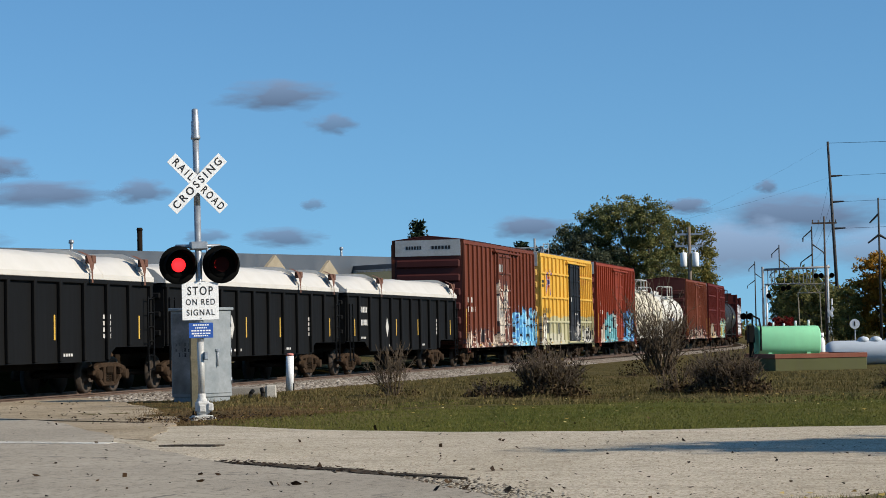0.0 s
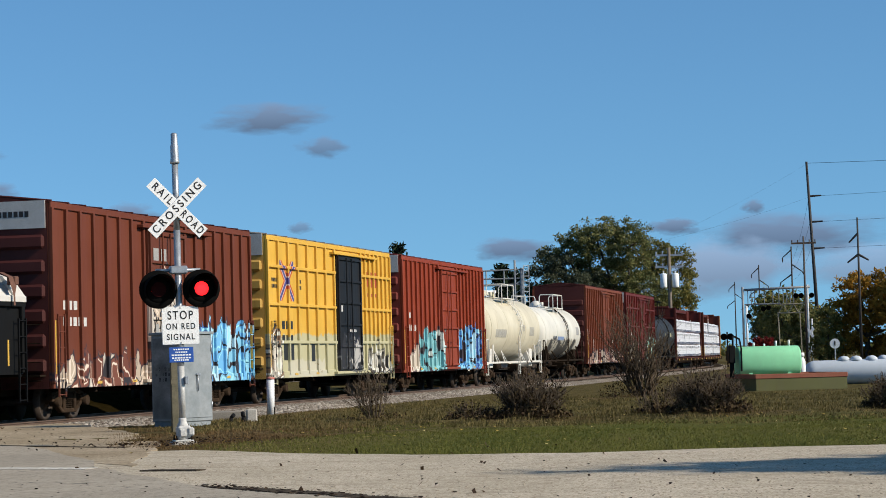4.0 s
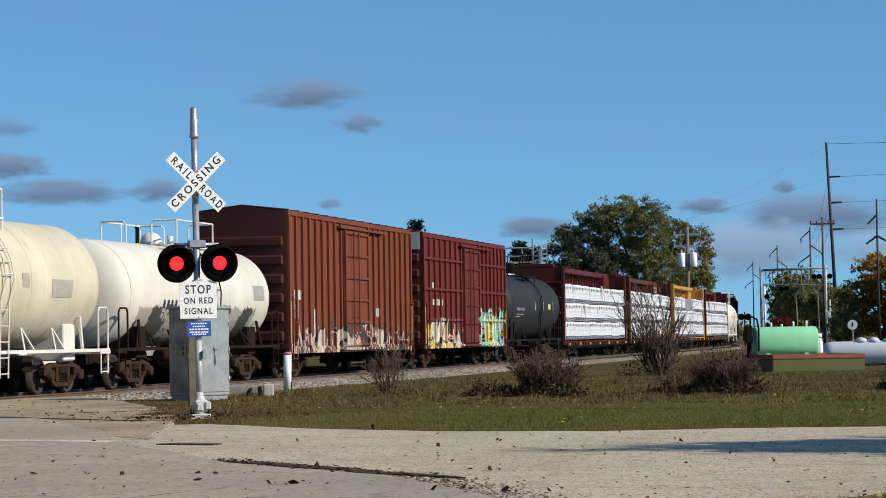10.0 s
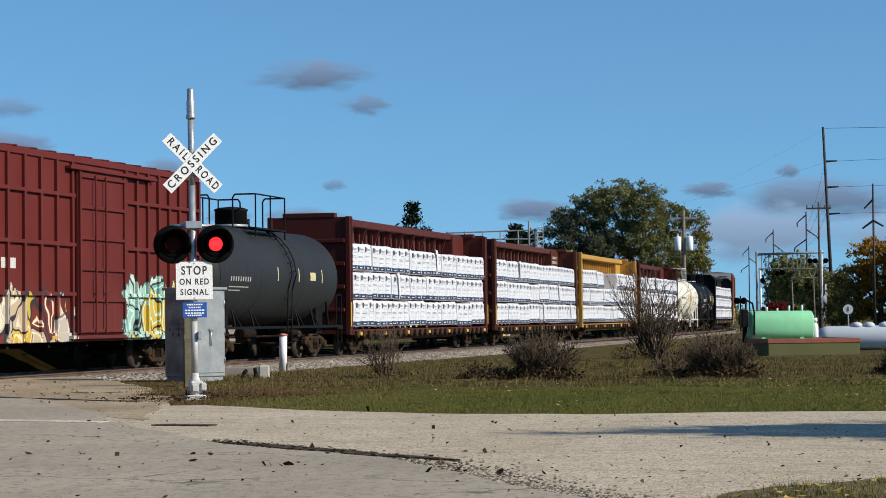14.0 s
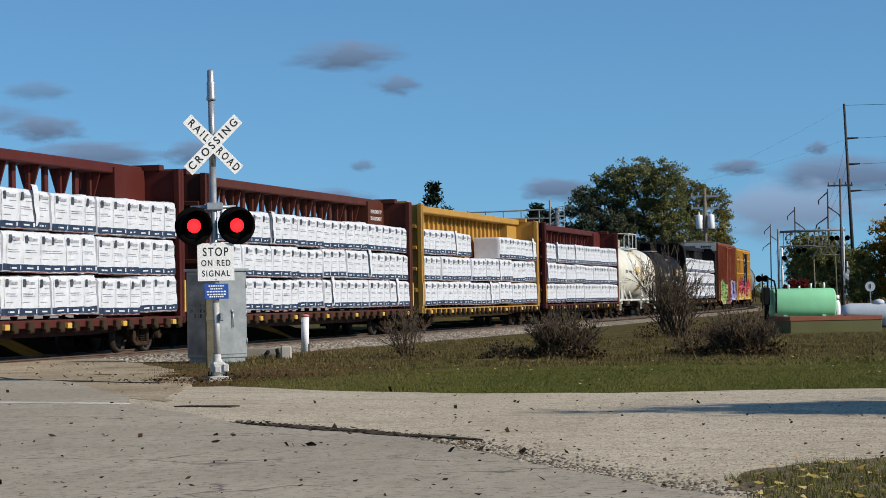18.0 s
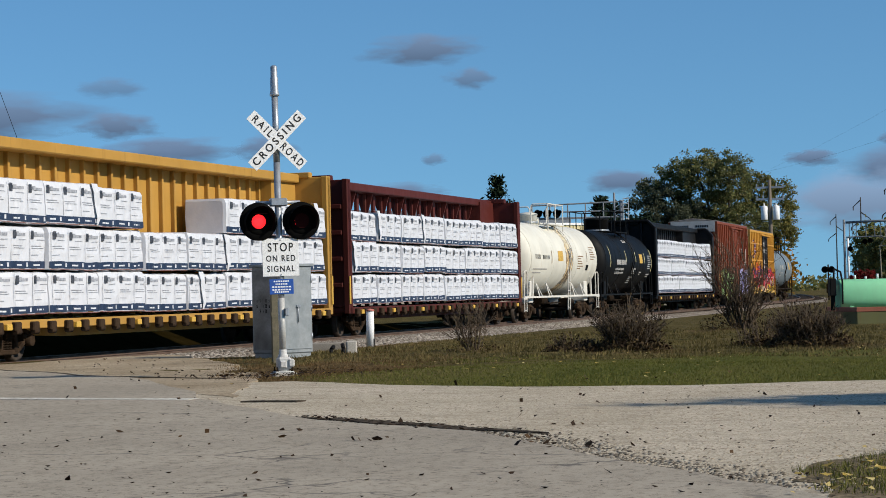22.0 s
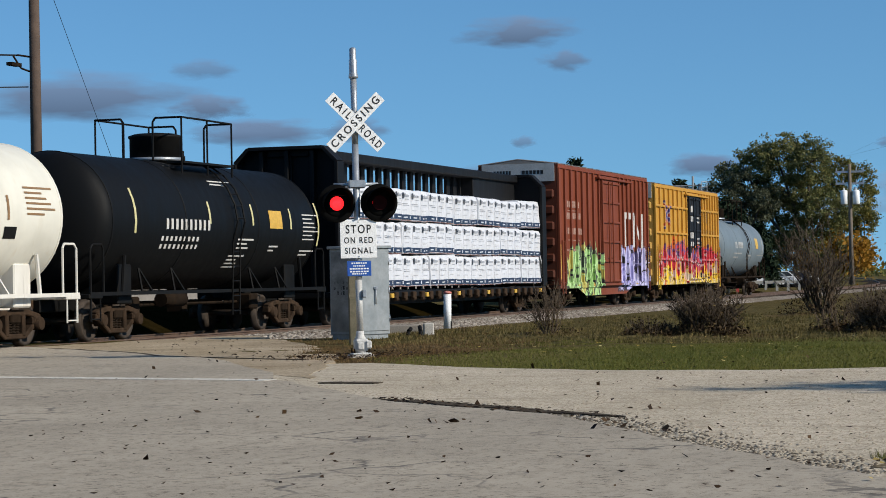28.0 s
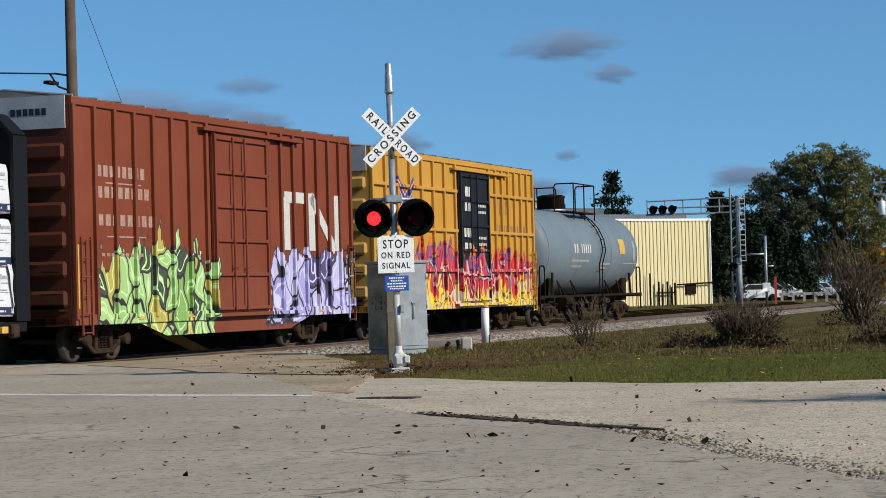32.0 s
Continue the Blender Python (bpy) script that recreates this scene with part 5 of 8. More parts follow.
t13 = tank_car(-12.3, 2.3, TANK_IVORY, FRAME_WHITE, "ivory white tank car with a rust-stained band and ladder", top=4.22, dome_r=0.42, dome_h=0.4, rail=0.8)
t14 = tank_car(3.5, 16.9, TANK_BLACK, BLACK, "black tank car with white lettering and yellow placard", platform_mat=BLACK, dome_r=0.62, dome_h=0.6)
centerbeam(18.1, 40.0, FRAME_BLACK, "black centerbeam car loaded with white-wrapped lumber", "slats")

P16 = car_paint("red_brown_boxcar_paint", (0.155, 0.037, 0.016), wear=0.25, tags=((-6.9, -0.9, 0.4, 2.9, GREEN_TAG, 4), (2.1, 7.6, 0.6, 2.55, LILAC_TAG, 6, "block")))
# end brown set well below the side brown: shade painted into the colour
SHADED_E16 = car_paint("shaded_brown_end_paint", (0.075, 0.021, 0.011), wear=0.5)
c16 = boxcar(41.94, 57.6, P16, SHADED_E16, P16, "red-brown boxcar with green and lilac sprayed tags", 7, (-1.1, 2.0), belly=True, roof=ROOF, eave=5.42)[0]
stencils(c16, [(-6.75, 3.86, 2.3, 0.24, 8), (-6.75, 3.72, 2.5, 0.03, 1), (-6.75, 3.42, 2.5, 0.24, 8), (-6.75, 2.84, 2.7, 0.24, 8), (-6.75, 2.6, 2.7, 0.03, 1), (-6.6, 2.2, 2.0, 0.07, 9)], surf("faded_pink_stencil", (0.42, 0.28, 0.22), (0.30, 0.16, 0.12), 9, 0.7, 0, 0), -1.503)
P17 = car_paint("orange_yellow_boxcar_paint", (0.40, 0.205, 0.028), rust=(0.2, 0.09, 0.03), wear=0.3, tags=((-5.8, -4.2, 3.3, 4.6, [(0.34, 0.06, 0.035), (0.05, 0.05, 0.18)], 1, "cross"), (-7.7, 7.7, 0.6, 3.0, FIRE_TAG, 3, "rise")))
c17 = boxcar(59.2, 74.9, P17, E2, D17, "orange-yellow boxcar with black door and flame-coloured tags", 7, (-0.3, 2.6), rails_mid=True, roof=ROOF)[0]
TANK_GREY = car_paint("grey_tank_paint", (0.125, 0.155, 0.175), rust=(0.12, 0.11, 0.1), wear=0.2, rough=0.4)
t18 = tank_car(76.2, 90.4, TANK_GREY, STEEL_DARK, "blue-grey tank car with white lettering", platform_mat=STEEL_DARK)

for words, z in (("CHARGEMENT ET", 4.47), ("DECHARGEMENT", 4.22)):
    letters(words, 0.19, 0.002, CREAMBAR, c10, Matrix.Translation((h10 - 1.25, -0.488, z)) @ Matrix.Rotation(math.pi / 2, 4, "X"))


# ---- lettering and plates on the cars, as bars and plain shapes ----
def shell_marks(tank, rows, mat, name, label=""):
    """rows: x from, x to, angle from, angle to."""
    car, half, r, zc = tank
    bm = bmesh.new()
    for x0, x1, a0, a1 in rows:
        on_shell(bm, r, zc, x0, x1, a0, a1)
    return part(name, bm, mat, car, label)


def digits(x, a, w, h, n):
    g = w / n
    return [(x + g * i + g * 0.26, x + g * (i + 1) - g * 0.26, a, a + h) for i in range(n)]


def lines(x, a, w, n, step=4.0, h=1.6):
    return [(x, x + w * (1 - 0.13 * ((i * 7) % 4)), a - step * i, a - step * i + h) for i in range(n)]


PALE_YELLOW = surf("pale_yellow_strip", (0.55, 0.50, 0.22), (0.6, 0.55, 0.3), 5, 0.5, 0, 0)
GREYMARK = surf("faded_grey_stencil", (0.36, 0.35, 0.33), (0.30, 0.29, 0.27), 6, 0.6, 0, 0)
BROWNMARK = surf("brown_stencil", (0.22, 0.12, 0.05), (0.28, 0.17, 0.08), 6, 0.6, 0, 0)
shell_marks(t14, digits(-3.4, -6, 2.6, 9, 10), CREAMBAR, "stencil")
shell_marks(t14, digits(-3.6, -16, 2.2, 4, 9) + digits(-3.6, -23, 2.2, 4, 9), CREAMBAR, "stencil")
shell_marks(t14, lines(0.9, -14, 1.0, 3) + lines(0.6, -30, 1.0, 4) + lines(3.0, -20, 0.6, 2) + lines(5.2, 12, 1.1, 7, 4, 1.2) + lines(5.2, -24, 1.0, 2), CREAMBAR, "stencil")
shell_marks(t14, lines(-0.1, 42, 1.4, 2, 4), CREAMBAR, "stencil")
shell_marks(t14, [(2.9, 3.75, -2, 15)], YELLOW, "placard", "yellow placard")
for x, a0, a1 in ((-5.0, -10, 28), (-0.9, 0, 20), (1.75, 0, 20), (4.3, -2, 18), (6.3, -18, 26)):
    shell_marks(t14, [(x, x + 0.1, a0, a1)], PALE_YELLOW, "reflector", "pale yellow reflective strip")
shell_marks(t13, digits(-6.0, -2, 1.0, 7, 5), BLACK, "stencil")
shell_marks(t13, digits(-4.6, -2, 1.3, 6, 6), BLACK, "stencil")
shell_marks(t13, lines(-6.2, -18, 2.6, 2, 6), GREYMARK, "stencil")
shell_marks(t13, lines(2.4, 4, 1.2, 6, 4) + lines(5.2, 20, 1.2, 6, 4), BROWNMARK, "stencil")
shell_marks(t13, [(-1.6, -0.6, -4, 12)], YELLOW, "placard", "orange-yellow placard")
shell_marks(t13, [(4.3, 4.8, -18, -9)], BLACK, "plate", "small black plate")
for x, a0, a1 in ((-2.9, -8, 12), (0.0, -8, 12), (4.4, -4, 14)):
    shell_marks(t13, [(x, x + 0.09, a0, a1)], BROWNMARK, "reflector", "brownish reflective strip")
shell_marks(t18, digits(-3.2, -2, 0.7, 12, 2) + digits(-2.2, -2, 1.5, 12, 5), CREAMBAR, "stencil")
shell_marks(t18, lines(-3.4, -14, 2.4, 2, 8, 3) + lines(0.8, -18, 1.4, 2, 6, 3), GREYMARK, "stencil")
shell_marks(t18, [(3.6, 4.5, -2, 20)], YELLOW, "placard", "yellow placard")
shell_marks(t18, [(5.8, 6.1, -12, 18)] + lines(4.2, -16, 2.2, 1), GREYMARK, "stencil")
shell_marks(t8, digits(-5.2, -8, 2.0, 5, 9) + lines(-5.2, -15, 1.8, 2, 4, 1.2), GREYMARK, "stencil")
shell_marks(t8, [(2.9, 3.5, -4, 6)], PALE_YELLOW, "placard", "faded yellow placard")
for x in (-0.6, 1.6, 4.2):
    shell_marks(t8, [(x, x + 0.08, -6, 10)], PALE_YELLOW, "reflector", "pale yellow reflective strip")
PALEMARK = surf("pale_grey_overpaint", (0.42, 0.395, 0.33), (0.34, 0.32, 0.27), 3, 0.6, 0, 0)
shell_marks(t4, [(-5.2, -2.6, -16, -2)], PALEMARK, "stencil", "faded grey lettering panel")
shell_marks(t4, digits(-4.6, -12, 1.8, 7, 6), GREYMARK, "stencil")
shell_marks(t4, [(1.7, 2.1, -4, 8), (3.4, 4.6, -12, 4)], PALEMARK, "stencil")
shell_marks(t5, digits(-3.4, -16, 1.2, 9, 4), NAVY, "stencil")
shell_marks(t5, [(-1.9, 0.2, -16, -8)], surf("blue_scrawl", (0.12, 0.2, 0.42), (0.3, 0.38, 0.5), 9, 0.5, 0, 0), "scrawl", "blue sprayed scrawl")
shell_marks(t5, [(4.3, 5.3, -4, 14)], GREYMARK, "stencil")

# big pale emblem on the red-brown boxcar: plain strokes
bars("emblem", [(3.2, 3.62, -1.52, -1.49, 2.42, 3.74), (3.3, 4.75, -1.522, -1.49, 3.60, 3.88), (4.88, 5.28, -1.52, -1.49, 2.42, 3.88),
                (6.66, 6.98, -1.52, -1.49, 2.42, 3.88)], CREAMBAR, c16, bevel=0.004)
bm = bmesh.new()
box(bm, -1.05, 1.05, -0.03, 0.0, -0.15, 0.15, m=Matrix.Translation((5.85, -1.49, 3.12)) @ Matrix.Rotation(radians(40), 4, "Y"))
part("emblem", bm, CREAMBAR, c16)
# red marks and black patches on the yellow boxcars
REDMARK = surf("red_emblem_paint", (0.36, 0.05, 0.03), (0.42, 0.08, 0.05), 5, 0.5, 0, 0)
stencils(c2, [(-6.1, 1.35, 0.62, 0.6, 1), (-5.4, 1.35, 0.62, 0.6, 1), (-2.95, 1.3, 0.62, 0.66, 1), (-7.2, 3.85, 0.6, 0.12, 4), (-7.2, 3.65, 0.6, 0.12, 4), (-4.5, 3.85, 0.6, 0.12, 3), (-4.5, 3.65, 0.6, 0.12, 4), (-7.1, 2.35, 2.2, 0.26, 5), (-7.1, 1.9, 2.2, 0.26, 5)], INK, -1.503)
stencils(c2, [(4.4, 3.95, 1.7, 0.55, 3), (4.5, 3.6, 1.6, 0.12, 6)], REDMARK, -1.503)
stencils(c17, [(4.0, 3.75, 1.4, 0.5, 2), (3.6, 3.1, 3.4, 0.3, 9)], BROWNMARK, -1.503)
stencils(c17, [(0.1, 4.2, 0.7, 0.3, 1), (0.1, 3.75, 0.7, 0.3, 2), (0.0, 2.95, 0.9, 0.28, 3), (0.0, 2.5, 0.9, 0.28, 2), (1.5, 3.9, 0.8, 0.08, 5), (1.5, 3.7, 0.8, 0.08, 5), (1.5, 2.9, 0.8, 0.08, 5), (1.5, 2.7, 0.8, 0.08, 5)], CREAMBAR, -1.615)
stencils(c2, [(0.5, 3.0, 0.3, 0.22, 1), (1.6, 2.3, 0.9, 0.09, 5)], CREAMBAR, -1.615)
# high faded letters on the maroon and brown cars
stencils(c1, [(-1.0, 4.1, 1.2, 0.35, 2), (-0.9, 2.1, 0.8, 0.3, 2)], GREYMARK, -1.615)

# ---- crossing signal ----
def glow(name, color, strength):
    k = Mat(name, 0.3)
    k.p.inputs["Emission Color"].default_value = (*color, 1)
    k.p.inputs["Emission Strength"].default_value = strength
    return k.done(k.rgb(tuple(c * 0.5 for c in color)))


RED_LENS = glow("lit_red_lens", (1.0, 0.016, 0.02), 2.4)
VANE_RED = surf("unlit_lens_vane", (0.022, 0.003, 0.003), (0.03, 0.004, 0.004), 8, 0.6, 0, 0.05, c=(0.01, 0.002, 0.002), gloss=0.05)
SIGN_BLUE = surf("blue_sheeting", (0.02, 0.10, 0.42), (0.02, 0.085, 0.36), 4, 0.45, 0, 0.02)
LIGHT_GREY = surf("grey_cabinet_paint", (0.20, 0.225, 0.235), (0.29, 0.31, 0.32), 2.4, 0.5, 0.0, 0.04, 14, c=(0.13, 0.14, 0.14))
PALE_CAST = surf("pale_cast_metal", (0.52, 0.51, 0.48), (0.64, 0.63, 0.60), 7, 0.6, 0, 0.25)
SLEEVE = surf("dull_white_sleeve", (0.46, 0.45, 0.42), (0.58, 0.57, 0.54), 5, 0.5, 0.2, 0.05)
LAMP_BLACK = surf("matt_black_hood", (0.0035, 0.0035, 0.0035), (0.007, 0.007, 0.0065), 5, 0.95, 0.0, 0.05, c=(0.004, 0.004, 0.004), gloss=0.04)
FLASH_VANES = []


def upright(xs, zs, name="", y=0.0):
    """Lettering stands in the plane y, facing the road."""
    return Matrix.Translation((xs, y, zs)) @ Matrix.Rotation(math.pi / 2, 4, "X")


def crossing_signal():
    sig = thing("crossing_signal", pose(34.773, 12.581, 0, 0, -0.55, -59), "crossing signal with white crossbuck and red flashers on steel pole", "railroad signal")
    bm = bmesh.new()
    rod(bm, (0, 0, 0.28), (0, 0, 3.4), 0.054, 16)
    rod(bm, (0, 0, 3.4), (0, 0, 4.5), 0.052, 16)
    part("pole", bm, GALV, sig)
    bm = bmesh.new()
    lathe(bm, [(4.46, 0.075), (4.49, 0.078), (4.54, 0.066), (4.74, 0.066), (4.76, 0.056), (4.93, 0.054), (4.95, 0.03)], "z", 16)
    part("bell", bm, GALV, sig, "grey cylindrical bell at the top of the pole")
    bm = bmesh.new()
    box(bm, -0.15, 0.15, -0.14, 0.14, 0.05, 0.075, bevel=0.008)
    box(bm, -0.10, 0.12, -0.11, 0.10, 0.10, 0.30, bevel=0.03)
    box(bm, 0.06, 0.16, -0.14, -0.02, 0.14, 0.27, bevel=0.02)
    lathe(bm, [(0.06, 0.085), (0.12, 0.08), (0.28, 0.09), (0.32, 0.085), (0.35, 0.065), (0.42, 0.062)], "z", 12)
    box(bm, -0.07, 0.03, -0.135, -0.10, 0.13, 0.24, bevel=0.012)
    base = part("base", bm, PALE_CAST, sig, "pale cast metal pole base on a plate")
    for x in (-0.12, 0.12):
        for y in (-0.11, 0.11):
            bm = bmesh.new()
            rod(bm, (x, y, -0.02), (x, y, 0.15), 0.010, 6)
            rod(bm, (x, y, 0.075), (x, y, 0.095), 0.02, 6)
            part("anchor_bolt", bm, STEEL_DARK, base)
    bm = bmesh.new()
    box(bm, -0.19, 0.19, -0.18, 0.18, -0.1, 0.05, bevel=0.015)
    part("footing", bm, CONCRETE, sig, "rough concrete footing")
    bm = bmesh.new()
    rod(bm, (0, 0, 0.40), (0, 0, 1.24), 0.0555, 16)
    part("sleeve", bm, SLEEVE, sig, "pale lower length of the pole")
    # crossbuck
    for turn, words, y in ((45, (("RAIL", -0.315, 0.40), ("ROAD", 0.335, 0.44)), -0.075), (-45, (("CROSSING", 0.0, 1.06),), -0.085)):
        m = Matrix.Translation((0, y, 3.75)) @ Matrix.Rotation(radians(turn), 4, "Y")
        bm = bmesh.new()
        box(bm, -0.585, 0.585, -0.004, 0.004, -0.098, 0.098, m=m, bevel=0.002)
        bl = part("crossbuck_blade", bm, WHITE, sig)
        for w, x, wide in words:
            mm = m @ Matrix.Translation((x, -0.006, 0)) @ Matrix.Rotation(math.pi / 2, 4, "X")
            letters(w, 0.172, 0.001, INK, bl, mm, width=wide, gap=1.5)
    # flasher cross-arm and lamps
    bm = bmesh.new()
    box(bm, -0.14, 0.14, -0.09, 0.07, 2.70, 2.83, bevel=0.02)
    part("junction_box", bm, GALV, sig)
    bm = bmesh.new()
    rod(bm, (-0.36, 0.02, 2.76), (0.36, 0.02, 2.76), 0.03, 8)
    for x in (-0.35, 0.35):
        rod(bm, (x, 0.02, 2.76), (x, 0.02, 2.60), 0.03, 8)
    part("cross_arm", bm, GALV, sig)
    for x in (-0.345, 0.345):
        lamp = link("flasher", lamp_mesh(), sig, "black round flasher head with hooded red lamp")
        lamp.location = (x, -0.10, 2.46)
        bm = bmesh.new()
        lathe(bm, [(-0.045, 0.001), (-0.04, 0.065), (-0.028, 0.112)], "y", 24)
        part("lens", bm, RED_LENS, lamp, "round red glass lens")
        # added vane, no real lamp part: it covers the glowing lens to imitate flashing
        bm = bmesh.new()
        for i in range(20):
            a0, a1 = math.tau * i / 20, math.tau * (i + 1) / 20
            bm.faces.new([bm.verts.new(p) for p in ((0, 0, -0.14), (0.118 * math.cos(a0), 0, -0.14 + 0.118 * math.sin(a0)), (0.118 * math.cos(a1), 0, -0.14 + 0.118 * math.sin(a1)))])
        vane = part("shutter", bm, VANE_RED, lamp, "added dark vane that masks the glowing lens between flashes")
        vane.location = (0, -0.06, 0.14)
        FLASH_VANES.append((vane, x < 0))
        bm = bmesh.new()
        lathe(bm, [(0.03, 0.16), (0.20, 0.15), (0.24, 0.08)], "y", 16)
        part("lamp_housing", bm, LAMP_BLACK, lamp)
        # the heads that face the other way show their hoods behind
        bm = bmesh.new()
        hood(bm, 1, 0.21, 0.28, 0.5)
        part("rear_hood", bm, LAMP_BLACK, lamp)
    # STOP ON RED SIGNAL board
    bm = bmesh.new()
    box(bm, -0.295, 0.295, -0.074, -0.068, 1.585, 2.185, bevel=0.003)
    board = part("stop_board", bm, WHITE, sig, "white board lettered STOP ON RED SIGNAL")
    for w, z, sz, sq in (("STOP", 2.04, 0.19, 0.41), ("ON RED", 1.865, 0.135, 0.47), ("SIGNAL", 1.70, 0.135, 0.45)):
        letters(w, sz, 0.001, INK, board, upright(0, z, y=-0.0755), width=sq, gap=1.25)
    bm = bmesh.new()
    for z in (2.16, 1.61):
        rod(bm, (0, -0.08, z), (0, -0.06, z), 0.012, 8)
    part("bolts", bm, GALV, board)
    bm = bmesh.new()
    box(bm, -0.195, 0.195, -0.072, -0.066, 1.30, 1.54, bevel=0.003)
    blue = part("notice_plate", bm, SIGN_BLUE, sig, "blue notice plate with white lines of print")
    bm = bmesh.new()
    for z, w in ((1.495, 0.13), (1.45, 0.10), (1.405, 0.16), (1.36, 0.155), (1.325, 0.12)):
        for i in range(7):
            g = 2 * w / 7
            box(bm, -w + g * i + 0.004, -w + g * (i + 1) - 0.006, -0.0735, -0.07, z, z + 0.022)
    part("print", bm, WHITE, blue)
    bm = bmesh.new()
    box(bm, -0.09, 0.09, -0.06, -0.05, 2.16, 2.2)
    box(bm, 0.04, 0.10, -0.10, -0.02, 0.95, 1.08, bevel=0.01)
    part("bracket", bm, GALV, sig)
    return sig


def hood(bm, s, rad, y0, y1, cut=0.35):
    """The tunnel visor over a lamp: a tube that is cut away below."""
    n = 20
    for i in range(n):
        a0 = radians(-35) + radians(250) * i / n
        a1 = radians(-35) + radians(250) * (i + 1) / n
        f0 = 0.45 + 0.55 * max(0, math.sin(a0)) ** 0.6
        f1 = 0.45 + 0.55 * max(0, math.sin(a1)) ** 0.6
        for r in (rad, rad - 0.006):
            quad(bm, (r * math.cos(a0), s * y0 * 0 + s * 0.0, r * math.sin(a0)), (r * math.cos(a1), 0, r * math.sin(a1)),
                 (r * math.cos(a1), s * y1 * f1, r * math.sin(a1)), (r * math.cos(a0), s * y1 * f0, r * math.sin(a0)))


def lamp_mesh(cache=[]):
    if not cache:
        bm = bmesh.new()
        lathe(bm, [(0.02, 0.13), (0.0, 0.135), (-0.005, 0.298), (0.008, 0.304), (0.02, 0.298), (0.02, 0.16)], "y", 36)
        hood(bm, -1, 0.235, 0.0, 0.34)
        lathe(bm, [(-0.02, 0.104), (-0.035, 0.125), (-0.012, 0.2), (0.0, 0.21)], "y", 28)
        bm.normal_update()
        me = bpy.data.meshes.new("flasher")
        bm.to_mesh(me)
        bm.free()
        me.materials.append(LAMP_BLACK)
        cache.append(me)
    return cache[0]


crossing_signal()


# ---- relay cabinet, post, slab ----
def relay_cabinet():
    cab = thing("relay_cabinet", pose(46.3, 16.75, 0.0, 0, 0, -70 + 45), "grey steel relay cabinet with scribbled side and latched door", "cabinet")
    bm = bmesh.new()
    box(bm, -0.45, 0.45, -0.45, 0.45, 0.08, 1.90, bevel=0.015)
    part("body", bm, LIGHT_GREY, cab)
    bm = bmesh.new()
    box(bm, -0.49, 0.49, -0.49, 0.49, 1.90, 1.96, bevel=0.01)
    part("roof", bm, LIGHT_GREY, cab)
    bm = bmesh.new()
    box(bm, -0.42, 0.42, -0.42, 0.42, -0.1, 0.09, bevel=0.01)
    part("plinth", bm, LIGHT_GREY, cab)
    bm = bmesh.new()
    box(bm, -0.40, 0.40, -0.468, -0.448, 0.16, 1.82, bevel=0.006)
    door = part("door", bm, LIGHT_GREY, cab)
    bm = bmesh.new()
    rod(bm, (-0.02, -0.50, 0.72), (-0.02, -0.50, 1.08), 0.014, 8)
    box(bm, -0.06, 0.06, -0.50, -0.466, 1.04, 1.09, bevel=0.008)
    part("handle", bm, GALV, door)
    for z in (0.35, 0.95, 1.55):
        bm = bmesh.new()
        rod(bm, (0.41, -0.47, z), (0.41, -0.47, z + 0.14), 0.016, 8)
        part("hinge", bm, GALV, door)
    bm = bmesh.new()
    for i in range(3):
        for j in range(7):
            if (i * 5 + j * 3) % 4:
                x = 0.32 - j * 0.09
                box(bm, -0.456, -0.449, x - 0.06, x - 0.015 * (j % 3), 0.93 + i * 0.11, 0.99 + i * 0.11 + 0.02 * (j % 2))
    part("scribble", bm, INK, cab, "black sprayed scribble")
    bm = bmesh.new()
    box(bm, -0.456, -0.449, -0.40, 0.40, 0.15, 1.84, bevel=0.002)
    part("side_panel", bm, GREYMETAL, cab)


GREYMETAL = surf("scuffed_grey_metal", (0.13, 0.135, 0.135), (0.34, 0.35, 0.35), 2.2, 0.5, 0.2, 0.15, 9)
relay_cabinet()

post = thing("marker_post", pose(55.5, 17.75, -0.05, 1.5, -2, 0), "white plastic utility marker post with red cap", "post")
bm = bmesh.new()
lathe(bm, [(0, 0.098), (0.91, 0.098)], "z", 16)
part("tube", bm, WHITE, post)
bm = bmesh.new()
lathe(bm, [(0.91, 0.105), (0.95, 0.105), (0.97, 0.05)], "z", 16)
part("cap", bm, surf("faded_red_plastic", (0.5, 0.12, 0.08), (0.6, 0.25, 0.2), 8, 0.5, 0, 0.02), post, "faded red cap")
bm = bmesh.new()
box(bm, -0.03, 0.03, -0.108, -0.093, 0.0, 0.22)
part("strap", bm, BLACK, post)
stub = bmesh.new()
box(stub, -0.075, 0.075, -0.075, 0.075, -0.3, 1.36, bevel=0.012)
box(stub, -0.08, 0.08, -0.08, -0.07, 0.9, 0.98, bevel=0.003)
ob = part("wooden_post", stub, surf("mossy_post_wood", (0.13, 0.115, 0.07), (0.19, 0.165, 0.11), 5, 0.9, 0, 0.4, 25), None)
ob.matrix_world = pose(41.89, 15.30, 0, 0, -0.4, -62)
tagged(ob, "weathered greenish wooden post in front of the cabinet", "post")

slab = bmesh.new()
box(slab, -0.75, 0.75, -0.35, 0.35, -0.1, 0.15, bevel=0.02)
ob = part("concrete_slab", slab, surf("dusty_concrete", (0.20, 0.18, 0.15), (0.28, 0.25, 0.21), 3, 0.9, 0, 0.3), None)
ob.matrix_world = pose(52.12, 18.15, 0, 0, 0, -70)
tagged(ob, "low grey concrete slab in the grass", "slab")
blk = bmesh.new()
box(blk, -0.14, 0.14, -0.12, 0.12, -0.05, 0.27, bevel=0.03)
ob = part("concrete_block", blk, CONCRETE, None)
